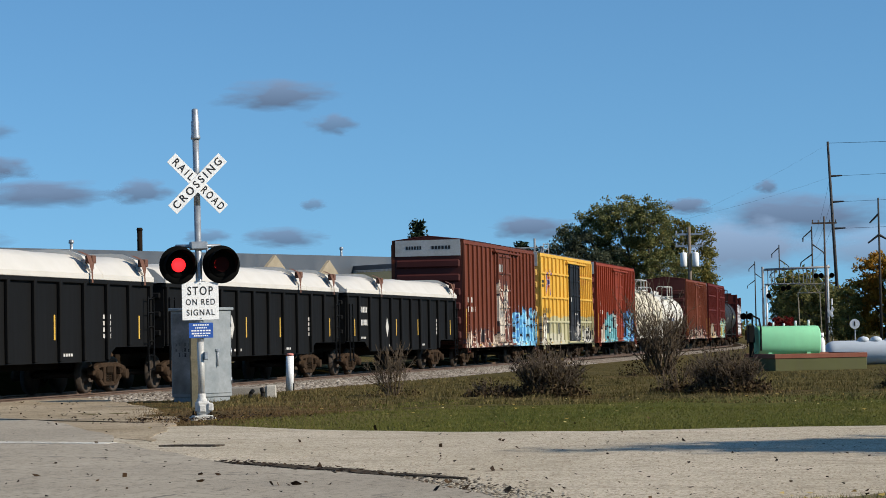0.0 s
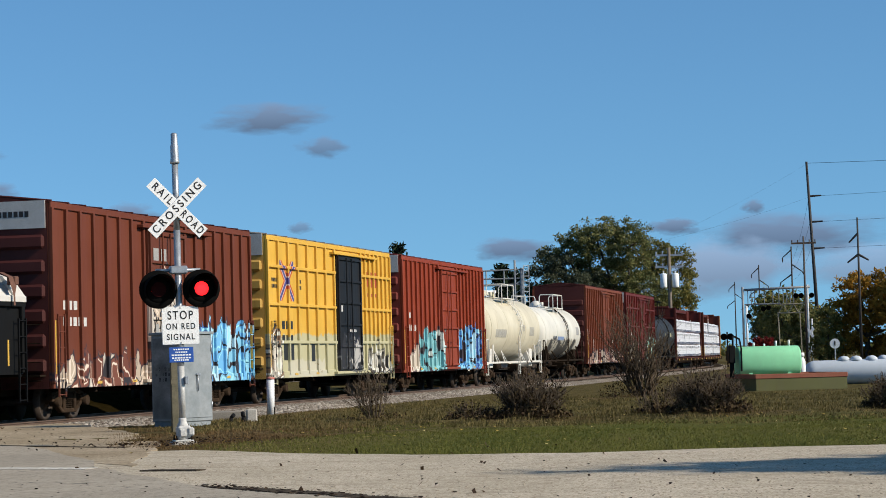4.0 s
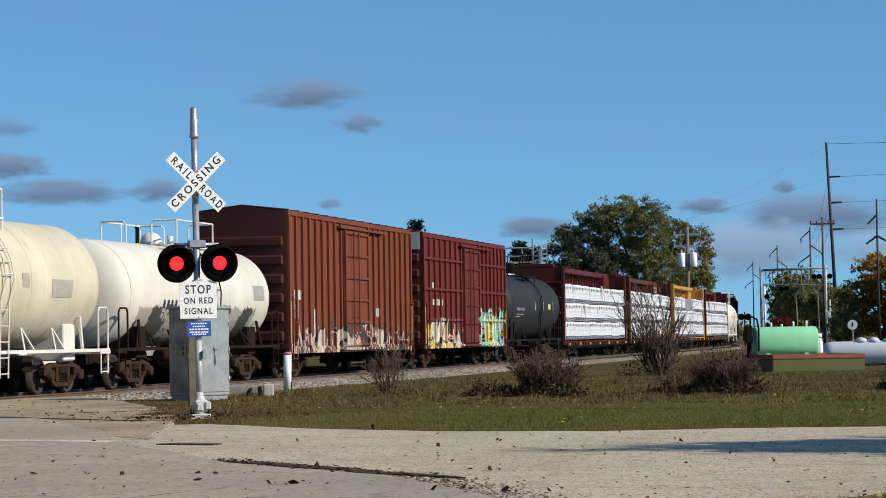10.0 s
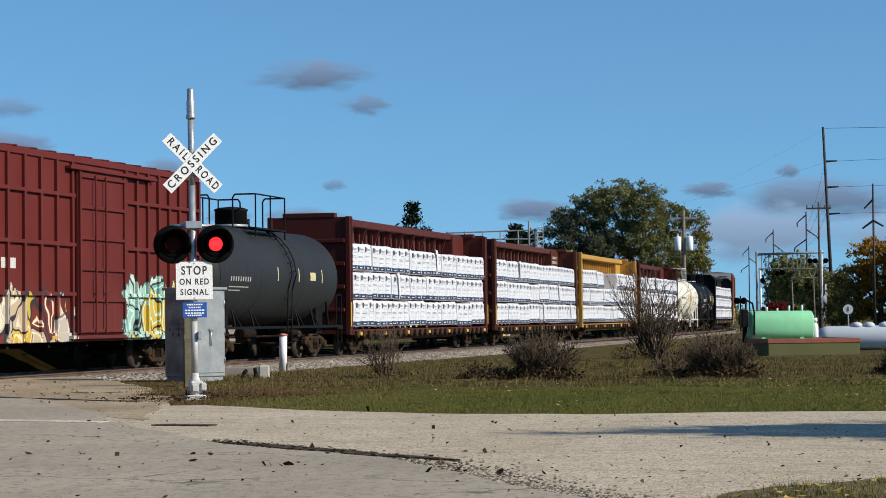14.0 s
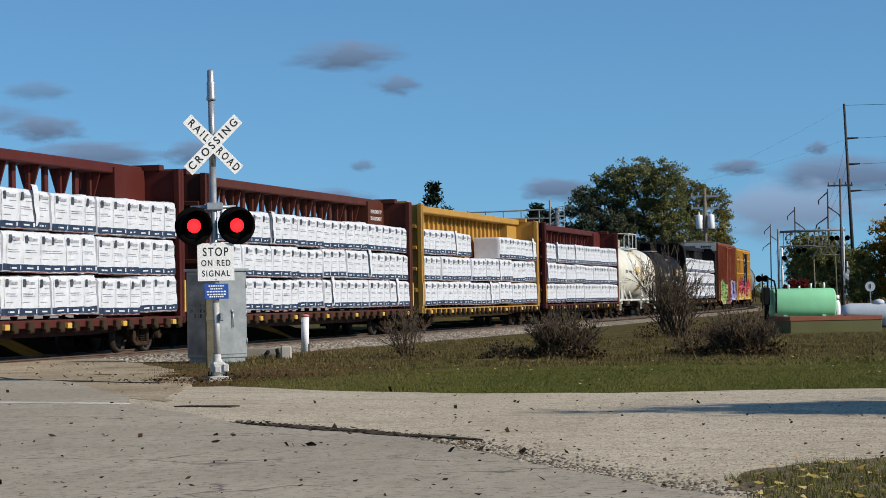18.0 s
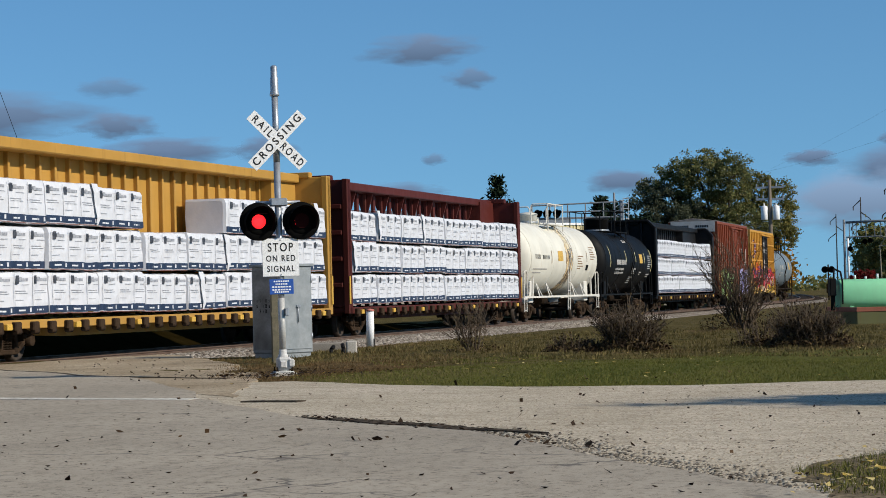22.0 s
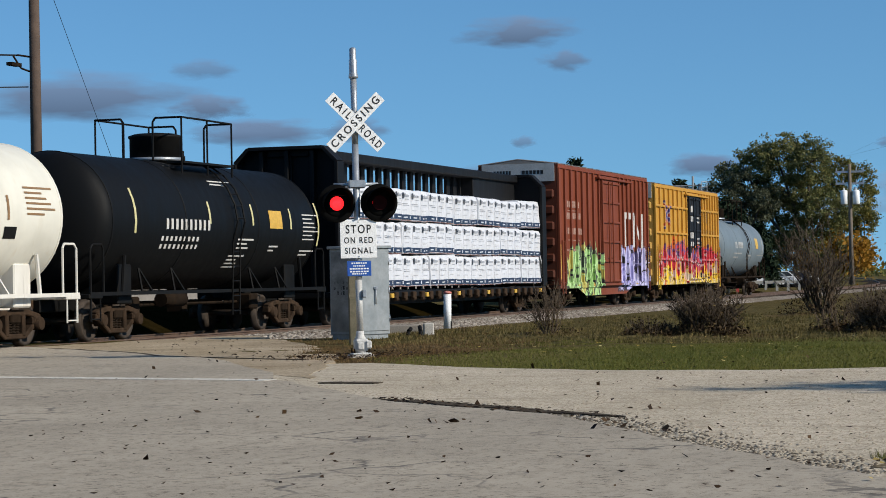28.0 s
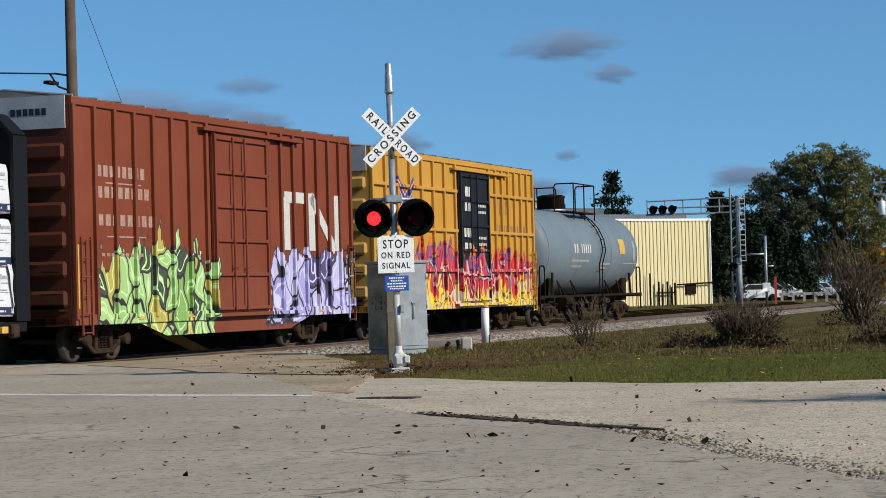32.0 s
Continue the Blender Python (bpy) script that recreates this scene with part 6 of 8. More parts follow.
ob.matrix_world = pose(48.2, 15.85, 0, 0, 3, 20)
tagged(ob, "pale broken concrete block beside the slab", "block")
for i, (x, y) in enumerate(((46.9, 15.9), (47.3, 15.75))):
    bm = bmesh.new()
    pipe(bm, [(0, 0, 0), (0.02, -0.02, 0.12), (0.12, -0.04, 0.18 + 0.03 * i)], 0.045, 7)
    ob = part("cable_stub", bm, BLACK, None)
    ob.matrix_world = pose(x, y, 0, 0, 0, 40 * i)
    tagged(ob, "black cable conduit stub sticking from the ground", "conduit")

# ---- road paint ----
PAINT = gravel_mat("worn_road_paint", (0.74, 0.72, 0.66), (0.62, 0.58, 0.50), (0.30, 0.26, 0.20), 14)
flat_shape("stop_line", [(26.25, 10.75), (26.62, 10.72), (27.72, 14.75), (29, 19), (28.6, 19.1), (27.38, 14.85)], 0.0285, PAINT, "worn white stop line painted across the road", "road marking", 0.3, 0.05)
CRACKFILL = gravel_mat("broken_edge", (0.07, 0.055, 0.04), (0.12, 0.095, 0.07), (0.02, 0.017, 0.012), 25)
flat_shape("broken_edge", [(22.3, 7.9), (21.85, 7.15), (20.9, 6.2), (20.1, 5.4), (19.4, 4.7), (19.5, 4.95), (20.2, 5.75), (21.2, 6.75)], 0.028, CRACKFILL,
           "dark broken asphalt edge full of dead leaves", "road edge", 0.06, 0.22)

def seam(name, pts, wide, label):
    """A ragged dark strip along a line on the road."""
    left, right = [], []
    for i, p in enumerate(pts):
        a, b = Vector(pts[max(0, i - 1)]), Vector(pts[min(len(pts) - 1, i + 1)])
        n = (b - a).normalized()
        left.append((p[0] - n.y * wide, p[1] + n.x * wide))
        right.append((p[0] + n.y * wide, p[1] - n.x * wide))
    return flat_shape(name, left + right[::-1], 0.0285, CRACKFILL, label, "road edge", 0.1, 0.13)


seam("asphalt_seam", [(40.3, 21.0), (38.8, 19.3), (37.4, 17.9), (35.7, 16.45), (34.4, 14.9), (33.8, 13.8), (33.4, 13.0)], 0.045, "dark broken seam where the asphalt ends")
seam("asphalt_patch", [(25.85, 9.85), (25.8, 9.5), (25.72, 9.1)], 0.11, "dark patch in the gravel by the road")

flat_shape("verge_soil", [(13.2, 1.5), (14.2, 1.75), (15.3, 1.95), (16.5, 1.6), (17.6, 0.9), (18.2, -0.6), (13.6, -1.2)], 0.0165, gravel_mat("dark_verge_soil", (0.13, 0.10, 0.06), (0.22, 0.175, 0.11), (0.05, 0.04, 0.022), 30),
           "dark leafy soil of the road verge", "soil", 0.12, 0.3)

# ---- plinth and tanks by the track ----
GREEN = car_paint("pale_green_paint", (0.22, 0.56, 0.31), rust=(0.10, 0.3, 0.14), wear=0.3, rough=0.5)
REDOX = surf("red_oxide_steel", (0.26, 0.075, 0.04), (0.34, 0.12, 0.07), 2, 0.7, 0, 0.1)
MOSS = car_paint("mossy_steel", (0.115, 0.115, 0.048), rust=(0.15, 0.075, 0.04), wear=0.9, rough=0.85)
SILVER = car_paint("silver_tank_paint", (0.48, 0.52, 0.56), rust=(0.35, 0.36, 0.37), wear=0.2, rough=0.4)
tray = thing("containment_tray", pose(73.38, 6.535, 0, 0, 0, -70), "rust-red and mossy green steel containment tray", "tray")
bm = bmesh.new()
box(bm, -1.43, 1.43, -1.98, 1.98, -0.05, 0.44, bevel=0.01)
part("wall", bm, MOSS, tray)
bm = bmesh.new()
for a in ((-1.45, 1.45, -2.0, -1.86), (-1.45, 1.45, 1.86, 2.0), (-1.45, -1.31, -1.86, 1.86), (1.31, 1.45, -1.86, 1.86)):
    box(bm, *a, 0.40, 0.54, bevel=0.01)
part("rim", bm, REDOX, tray, "rust-red rim")
gt = thing("fuel_tank", pose(73.6, 7.09, 0.44, 0, 0, -70), "pale green horizontal fuel tank with fill caps", "tank")
bm = bmesh.new()
rings = []
for x, k in ((-1.0, 0.93), (-0.98, 0.985), (-0.95, 1.0), (0.95, 1.0), (0.98, 0.985), (1.0, 0.93)):
    ring = []
    for i in range(28):
        a = math.tau * i / 28
        c, s_ = math.cos(a), math.sin(a)
        ring.append(bm.verts.new((x, 0.46 * k * math.copysign(abs(c) ** 0.8, c), 0.49 + 0.47 * k * math.copysign(abs(s_) ** 0.8, s_))))
    rings.append(ring)
for r0, r1 in zip(rings, rings[1:]):
    for i in range(28):
        bm.faces.new((r0[i], r0[(i + 1) % 28], r1[(i + 1) % 28], r1[i])).smooth = True
bm.faces.new(rings[0][::-1])
bm.faces.new(rings[-1])
bmesh.ops.recalc_face_normals(bm, faces=bm.faces[:])
part("shell", bm, GREEN, gt)
for x in (-0.62, 0.62):
    bm = bmesh.new()
    box(bm, x - 0.06, x + 0.06, -0.35, 0.35, -0.04, 0.25)
    part("saddle", bm, GREEN, gt)
for x, h in ((-0.42, 1.08), (-0.08, 1.04), (0.3, 1.12), (0.72, 1.14)):
    bm = bmesh.new()
    rod(bm, (x, 0, 0.95), (x, 0, h), 0.035, 8)
    part("fill_cap", bm, WHITE, gt)
bm = bmesh.new()
pipe(bm, [(-1.14, -0.2, 0.0), (-1.14, -0.2, 1.15), (-1.1, -0.1, 1.3), (-0.9, -0.1, 1.2), (-0.92, -0.4, 0.9), (-0.95, -0.5, 0.2)], 0.03, 6)
box(bm, -1.3, -1.1, -0.35, -0.05, 0.45, 1.0, bevel=0.02)
rod(bm, (-1.2, -0.2, 0), (-1.2, -0.2, 0.5), 0.06, 8)
part("pump", bm, BLACK, gt, "black pump and hose at the tank end")
for x, y, rot, ln, r in ((81.3, 4.09, -84, 2.5, 0.42), (83.5, 2.83, -84, 2.6, 0.42)):
    pt = thing("propane_tank", pose(x, y, 0, 0, 0, rot), "silver-grey horizontal propane tank with domed cap", "tank", "propane tanks")
    bm = bmesh.new()
    prof = [(-ln + r * (1 - math.cos(a)), r * math.sin(a) + 0.001) for a in np.linspace(0, math.pi / 2, 7)] + [(ln - r * (1 - math.cos(a)), r * math.sin(a) + 0.001) for a in np.linspace(math.pi / 2, 0, 7)]
    lathe(bm, prof, "x", 26, (0, 0, 0.45))
    part("shell", bm, SILVER, pt)
    for xx in (-ln * 0.55, ln * 0.55):
        bm = bmesh.new()
        box(bm, xx - 0.1, xx + 0.1, -0.3, 0.3, 0, 0.2)
        part("saddle", bm, CONCRETE, pt)
    for xx in (-1.1, -0.68, -0.15):
        bm = bmesh.new()
        lathe(bm, [(0, 0.21), (0.09, 0.2), (0.15, 0.13), (0.18, 0.0)], "z", 14, (xx, 0, 0.83))
        part("dome", bm, SILVER, pt)

cyl = thing("gas_cylinder", pose(78, 6.37, 0), "small white upright gas cylinder beside the tanks", "gas cylinder")
bm = bmesh.new()
lathe(bm, [(0.0, 0.13), (0.85, 0.13), (0.98, 0.09), (1.02, 0.05), (1.1, 0.05), (1.1, 0.0)], "z", 16)
part("body", bm, WHITE, cyl)
bm = bmesh.new()
lathe(bm, [(1.02, 0.10), (1.16, 0.10)], "z", 14)
part("collar", bm, WHITE, cyl)

# ---- behind the track: buildings, masts, poles ----
YELLOW_STEEL = surf("cream_yellow_siding", (0.68, 0.58, 0.31), (0.74, 0.64, 0.36), 0.4, 0.55, 0, 0.03)
ROOF_GREY = surf("dark_roof_metal", (0.09, 0.105, 0.125), (0.12, 0.135, 0.155), 0.5, 0.6, 0.2, 0.05)
WALL_GREY = surf("grey_block_wall", (0.22, 0.20, 0.18), (0.28, 0.26, 0.24), 0.6, 0.9, 0, 0.1)


def warehouse():
    h = thing("metal_warehouse", Matrix(), "cream-yellow ribbed metal warehouse with dark flat roof", "building")
    a, b = Vector((165.2, 35.6, 0)), Vector((157.0, 41.6, 0))
    w = (b - a).normalized()
    back = Vector((0.59, 0.81, 0)) * 14
    H = 6.15
    bm = bmesh.new()
    quad(bm, a, b, b + Vector((0, 0, H)), a + Vector((0, 0, H)))
    quad(bm, a + back, a, a + Vector((0, 0, H)), a + back + Vector((0, 0, H)))
    quad(bm, b, b + back, b + back + Vector((0, 0, H)), b + Vector((0, 0, H)))
    quad(bm, b + back, a + back, a + back + Vector((0, 0, H)), b + back + Vector((0, 0, H)))
    part("wall", bm, YELLOW_STEEL, h)
    n = 30
    me = None
    out = Vector((-0.59, -0.81, 0))
    for i in range(n):
        p = a + w * ((b - a).length * (i + 0.5) / n)
        if me is None:
            bm = bmesh.new()
            box(bm, -0.07, 0.07, -0.05, 0.02, 0.05, H - 0.15)
            me = bpy.data.meshes.new("siding_rib")
            bm.normal_update()
            bm.to_mesh(me)
            bm.free()
            me.materials.append(YELLOW_STEEL)
        r = link("siding_rib", me, h)
        r.matrix_local = Matrix.Translation(p) @ Matrix.Rotation(math.atan2(w.y, w.x) + math.pi, 4, "Z")
    bm = bmesh.new()
    up = Vector((0, 0, H - 0.12))
    o2 = out * 0.1
    vs = [a + o2 - w * 0.15 + up, b + o2 + up, b + back + up, a + back - w * 0.15 + up]
    lo = [bm.verts.new(v) for v in vs]
    hi = [bm.verts.new(v + Vector((0, 0, 0.16))) for v in vs]
    bm.faces.new(hi)
    for i in range(4):
        j = (i + 1) % 4
        bm.faces.new((lo[i], lo[j], hi[j], hi[i]))
    bmesh.ops.recalc_face_normals(bm, faces=bm.faces[:])
    part("trim", bm, WHITE, h, "white roof trim")
    bm = bmesh.new()
    vs = [a + back * 0.05 + w * 1.5 + up, b + back * 0.05 + up, b + back + up, a + back + w * 1.5 + up]
    lo = [bm.verts.new(v + Vector((0, 0, 0.16))) for v in vs]
    hi = [bm.verts.new(v + Vector((0, 0, 0.5))) for v in vs]
    bm.faces.new(hi)
    for i in range(4):
        j = (i + 1) % 4
        bm.faces.new((lo[i], lo[j], hi[j], hi[i]))
    bmesh.ops.recalc_face_normals(bm, faces=bm.faces[:])
    part("roof", bm, ROOF_GREY, h)
    # gas meter pipes and a conduit along the wall
    for d, z1 in ((5.2, 1.7), (4.9, 1.2), (4.4, 1.7), (4.0, 1.3), (3.7, 1.6), (6.0, 2.3)):
        bm = bmesh.new()
        p0 = a + w * d + out * 0.35
        rod(bm, p0, p0 + Vector((0, 0, z1)), 0.07, 6)
        part("meter_pipe", bm, STEEL_DARK, h)
    bm = bmesh.new()
    rod(bm, a + w * 3.4 + out * 0.3 + Vector((0, 0, 1.45)), a + out * 0.3 + Vector((0, 0, 1.55)), 0.06, 6)
    rod(bm, a + w * 5.3 + out * 0.35 + Vector((0, 0, 0.9)), a + w * 3.6 + out * 0.35 + Vector((0, 0, 0.9)), 0.06, 6)
    part("conduit", bm, STEEL_DARK, h)
    bm = bmesh.new()
    m = Matrix.Translation(a + w * 1.1 + out * 0.07) @ Matrix.Rotation(math.atan2(w.y, w.x) + math.pi, 4, "Z")
    box(bm, -1.35, -0.45, -0.1, 0.05, 0.75, 1.45, m=m)
    part("vent", bm, STEEL_DARK, h, "dark louvred vent in the wall")
    bm = bmesh.new()
    rod(bm, a + out * 0.2 + w * 0.1 + Vector((0, 0, 0.0)), a + out * 0.2 + w * 0.1 + Vector((0, 0, H)), 0.06, 6)
    part("downpipe", bm, WHITE, h)


warehouse()


def long_shed():
    h = thing("long_shed", Matrix(), "long low industrial building with dark grey roof", "building")
    x0, x1, y0, y1 = 78, 176, 47, 70
    bm = bmesh.new()
    box(bm, x0, x1, y0, y1, 0, 5.2)
    part("wall", bm, WALL_GREY, h)
    bm = bmesh.new()
    vs = [(x0 - 0.5, y0 - 0.6), (x1 + 0.5, y0 - 0.6), (x1 + 0.5, y1), (x0 - 0.5, y1)]
    lo = [bm.verts.new((x, y, 5.2)) for x, y in vs]
    hi = [bm.verts.new((x, y, 5.35 + 0.023 * (x - x0))) for x, y in vs]
    bm.faces.new(hi)
    bm.faces.new(lo[::-1])
    for i in range(4):
        bm.faces.new((lo[i], lo[(i + 1) % 4], hi[(i + 1) % 4], hi[i]))
    part("roof", bm, ROOF_GREY, h)
    bm = bmesh.new()
    rod(bm, (121.5, 47.5, 5.4), (121.5, 47.5, 7.7), 0.15, 12)
    rod(bm, (121.5, 47.5, 7.55), (121.5, 47.5, 7.62), 0.18, 12)
    part("chimney", bm, STEEL_DARK, h, "dark metal flue pipe")
    for x, z in ((102.5, 6.4), (113, 6.6), (134, 7.1), (163, 7.9)):
        bm = bmesh.new()
        rod(bm, (x, 48, 5.6), (x, 48, z), 0.09, 8)
        lathe(bm, [(0, 0.05), (0.05, 0.16), (0.2, 0.14), (0.25, 0.0)], "z", 8, (x, 48, z - 0.1))
        part("roof_vent", bm, GALV, h)
    for x in (142, 154):
        bm = bmesh.new()
        bm.faces.new([bm.verts.new(p) for p in ((x - 3.2, 46.2, 5.4), (x + 3.2, 46.2, 5.4), (x, 46.2, 6.75))])
        quad(bm, (x - 3.2, 46.2, 5.4), (x, 46.2, 6.75), (x, 52, 6.75), (x - 3.2, 52, 5.4))
        quad(bm, (x + 3.2, 46.2, 5.4), (x, 46.2, 6.75), (x, 52, 6.75), (x + 3.2, 52, 5.4))
        part("gable", bm, surf("tan_gable_boards", (0.30, 0.25, 0.17), (0.38, 0.32, 0.23), 1, 0.9, 0, 0.1), h)


long_shed()


PALE_STEEL = surf("pale_grey_steel", (0.50, 0.52, 0.52), (0.60, 0.62, 0.62), 2, 0.6, 0, 0.05)


def cantilever(name, at, turn, height, arm, label):
    """A cantilever flasher: thick mast with ladder, walkway arm with hand rail, lamp heads under it."""
    g = thing(name, pose(*at, 0, 0, turn), label, "railroad signal", "far crossing signals")
    bm = bmesh.new()
    rod(bm, (0, 0, 0), (0, 0, 3.2), 0.22, 12, 0.20)
    rod(bm, (0, 0, 3.2), (0, 0, height + 0.2), 0.12, 12, 0.11)
    rod(bm, (-0.45, 0, 0), (-0.45, 0, height + 0.7), 0.07, 8)
    part("mast", bm, DULL_STEEL, g)
    bm = bmesh.new()
    ladder(bm, 0.12, 0.46, -0.25, 3.0, height + 0.3, 14, 0.035)
    for z in np.arange(0.8, height, 0.6):
        rod(bm, (-0.45, 0, z), (0, 0, z + 0.3), 0.03, 4)
    part("ladder", bm, PALE_STEEL, g)
    bm = bmesh.new()
    for z in (height + 0.1, height - 0.5, height - 0.9):
        rod(bm, (0, 0, z), (-arm, 0, z - 0.15 * (z > height)), 0.05, 6)
    for i in range(5):
        x = -arm * (i + 1) / 5
        rod(bm, (x, 0, height - 0.9), (x, 0, height + 0.05), 0.045, 5)
    box(bm, -arm - 0.1, -1.5, -0.3, 0.3, height - 0.98, height - 0.88)
    part("walkway_arm", bm, DULL_STEEL, g)
    for x in (-arm + 0.35, -arm + 0.95, -arm + 1.6):
        hd = link("flasher", lamp_mesh(), g)
        hd.matrix_local = pose(x, -0.35, height - 0.62, 0, 0, 35)
    for dx in (-1.05, -0.45):
        hd = link("flasher", lamp_mesh(), g)
        hd.matrix_local = pose(dx, -0.35, 2.6, 0, 0, 40)
    bm = bmesh.new()
    rod(bm, (-1.2, -0.2, 2.8), (0.2, -0.2, 2.8), 0.04, 6)
    part("cross_arm", bm, DULL_STEEL, g)
    return g


DULL_STEEL = surf("dull_grey_steel", (0.20, 0.21, 0.22), (0.30, 0.31, 0.32), 2, 0.6, 0.2, 0.05)


def signal_gantry():
    """Two masts with a railed beam over the far street, a lower truss on legs, crossbuck and lamp heads."""
    X = 271.0
    g = thing("signal_gantry", pose(X, 0, -0.1), "grey far crossing gantry with masts, railed beam and crossbuck", "railroad signal", "far crossing signals")
    for y, z1, r, mat in ((28.7, 8.9, 0.14, DULL_STEEL), (28.3, 6.7, 0.13, WHITE), (21.2, 8.95, 0.13, PALE_STEEL), (20.8, 5.0, 0.10, PALE_STEEL)):
        bm = bmesh.new()
        rod(bm, (0, y, 0), (0, y, z1), r, 10)
        part("mast", bm, mat, g)
    bm = bmesh.new()
    rod(bm, (0, 28.5, 8.55), (0, 20.9, 8.7), 0.14, 8)
    rod(bm, (0, 28.5, 6.85), (0, 24.3, 6.85), 0.08, 6)
    rod(bm, (0, 22.0, 6.9), (0, 20.6, 6.9), 0.08, 6)
    for y in (28.1, 27.7, 27.3, 26.2, 25.2, 24.5, 24.0, 23.6, 23.2, 22.8):
        rod(bm, (0, y, 8.6), (0, y, 6.9), 0.05, 5)
    part("railed_beam", bm, DULL_STEEL, g)
    bm = bmesh.new()
    for z in (6.75, 5.75):
        rod(bm, (0, 24.7, z), (0, 21.7, z), 0.08, 6)
    for i in range(5):
        ya = 24.6 - 0.58 * i
        rod(bm, (0, ya, 6.75 if i % 2 else 5.75), (0, ya - 0.58, 5.75 if i % 2 else 6.75), 0.06, 5)
    for y in (24.5, 22.0):
        rod(bm, (0, y, 0), (0, y + 0.15, 5.8), 0.07, 6)
    part("truss", bm, surf("tan_painted_steel", (0.26, 0.23, 0.16), (0.34, 0.30, 0.22), 2, 0.7, 0, 0.05), g)
    for y, z in ((22.5, 7.7), (21.9, 7.7), (20.7, 7.7), (26.3, 6.3), (25.7, 6.4), (28.0, 5.5)):
        hd = link("flasher", lamp_mesh(), g)
        hd.matrix_local = pose(-0.35, y, z, 0, 0, -85)
    for t2 in (45, -45):
        bm = bmesh.new()
        box(bm, -0.02, 0.02, -0.72, 0.72, -0.15, 0.15, m=Matrix.Translation((-0.4 - 0.0005 * t2, 21.0, 3.35)) @ Matrix.Rotation(radians(t2 * 1.15), 4, "X"))
        part("crossbuck_blade", bm, WHITE, g)
    bm = bmesh.new()
    rod(bm, (-0.42, 20.92, 1.45), (-0.38, 20.92, 1.45), 0.34, 18)
    part("round_plate", bm, WHITE, g)


cantilever("cantilever_signal", (150.5, 30.5, -0.1), -74, 7.1, 5.9, "galvanised cantilever crossing signal with ladder and lamp heads")
signal_gantry()

# gate mechanism and steel pole beside the nearer cantilever
gate = thing("crossing_gate", pose(151.5, 28.9, -0.1, 0, 0, -76), "raised crossing gate with counterweight and red-white arm", "crossing gate")
bm = bmesh.new()
rod(bm, (0, 0, 0), (0, 0, 4.6), 0.09, 10)
rod(bm, (0, 0, 3.4), (-1.2, 0, 3.4), 0.07, 8)
rod(bm, (0, 0, 2.6), (0.5, 0, 2.6), 0.06, 8)
part("pole", bm, GALV, gate)
bm = bmesh.new()
box(bm, -0.25, 0.25, -0.2, 0.2, 0.9, 1.5, bevel=0.03)
rod(bm, (0, -0.2, 1.1), (-1.3, -0.2, 0.4), 0.10, 8)
part("counterweight", bm, WHITE, gate)
bm = bmesh.new()
box(bm, 0.50, 0.66, -0.25, -0.2, 0.1, 1.9)
part("gate_arm", bm, surf("red_tape", (0.5, 0.05, 0.04), (0.55, 0.06, 0.05), 3, 0.5, 0, 0), gate, "red striped gate arm")


def flasher_mast():
    g = thing("flasher_mast", pose(210, 23.75, -0.1, 0, 0, -84), "dark flasher signal with two black lamp heads", "railroad signal", "far crossing signals")
    bm = bmesh.new()
    rod(bm, (0, 0, 0), (0, 0, 3.2), 0.07, 8)
    box(bm, -0.2, 0.2, -0.2, 0.2, 0.6, 1.5, bevel=0.02)
    part("pole", bm, STEEL_DARK, g)
    for x in (-0.30, 0.30):
        hd = link("flasher", lamp_mesh(), g)
        hd.location = (x, -0.2, 2.75)


flasher_mast()


def far_sign():
    g = thing("round_sign", pose(150, 10.1, 0, 0, 0, -86), "round white road sign on a thin post", "road sign")
    bm = bmesh.new()
    rod(bm, (0, 0, 0), (0, 0, 1.9), 0.04, 6)
    part("post", bm, GALV, g)
    bm = bmesh.new()
    rod(bm, (0, -0.06, 1.62), (0, -0.04, 1.62), 0.32, 20)
    part("disc", bm, WHITE, g)
    bm = bmesh.new()
    box(bm, -0.035, 0.035, -0.075, -0.062, 1.5, 1.78)
    part("marking", bm, BLACK, g)


far_sign()


def wire(bm, p, q, sag, r, n=10):
    p, q = Vector(p), Vector(q)
    pts = [p.lerp(q, i / n) - Vector((0, 0, sag * 4 * (i / n) * (1 - i / n))) for i in range(n + 1)]
    pipe(bm, pts, r, 4)


POLE_STEEL = surf("dark_pole_steel", (0.035, 0.033, 0.032), (0.055, 0.05, 0.048), 2, 0.7, 0.2, 0.05)


def near_utility_pole():
    g = thing("utility_pole", pose(62.8, 33, 0, 0, 0, 0), "weathered brown wooden utility pole with cable bracket", "utility pole", "utility poles")
    bm = bmesh.new()
    rod(bm, (0, 0, -0.2), (-0.05, 0, 12.5), 0.19, 14, 0.15)
    part("pole", bm, surf("weathered_pole_wood", (0.075, 0.05, 0.036), (0.12, 0.082, 0.06), 2, 0.9, 0, 0.3), g)
    bm = bmesh.new()
    pipe(bm, [(-0.1, 0.1, 7.7), (-0.35, 0.3, 7.8), (-0.5, 0.5, 8.2)], 0.03, 6)
    pipe(bm, [(-0.1, 0.1, 8.15), (-0.4, 0.4, 8.2)], 0.03, 6)
    box(bm, -0.9, -0.3, 0.3, 0.5, 7.85, 7.95)
    part("cable_bracket", bm, STEEL_DARK, g)
    bm = bmesh.new()
    wire(bm, (-0.3, 0.4, 8.2), (-14, 12, 9.7), 0.5, 0.03)
    wire(bm, (-0.1, 0.2, 7.25), (-16, 12, 7.8), 0.4, 0.022)
    wire(bm, (0.35, -0.2, 10.6), (6.0, -1.5, 0.3), 0.0, 0.008, 3)
    part("wire", bm, BLACK, g)


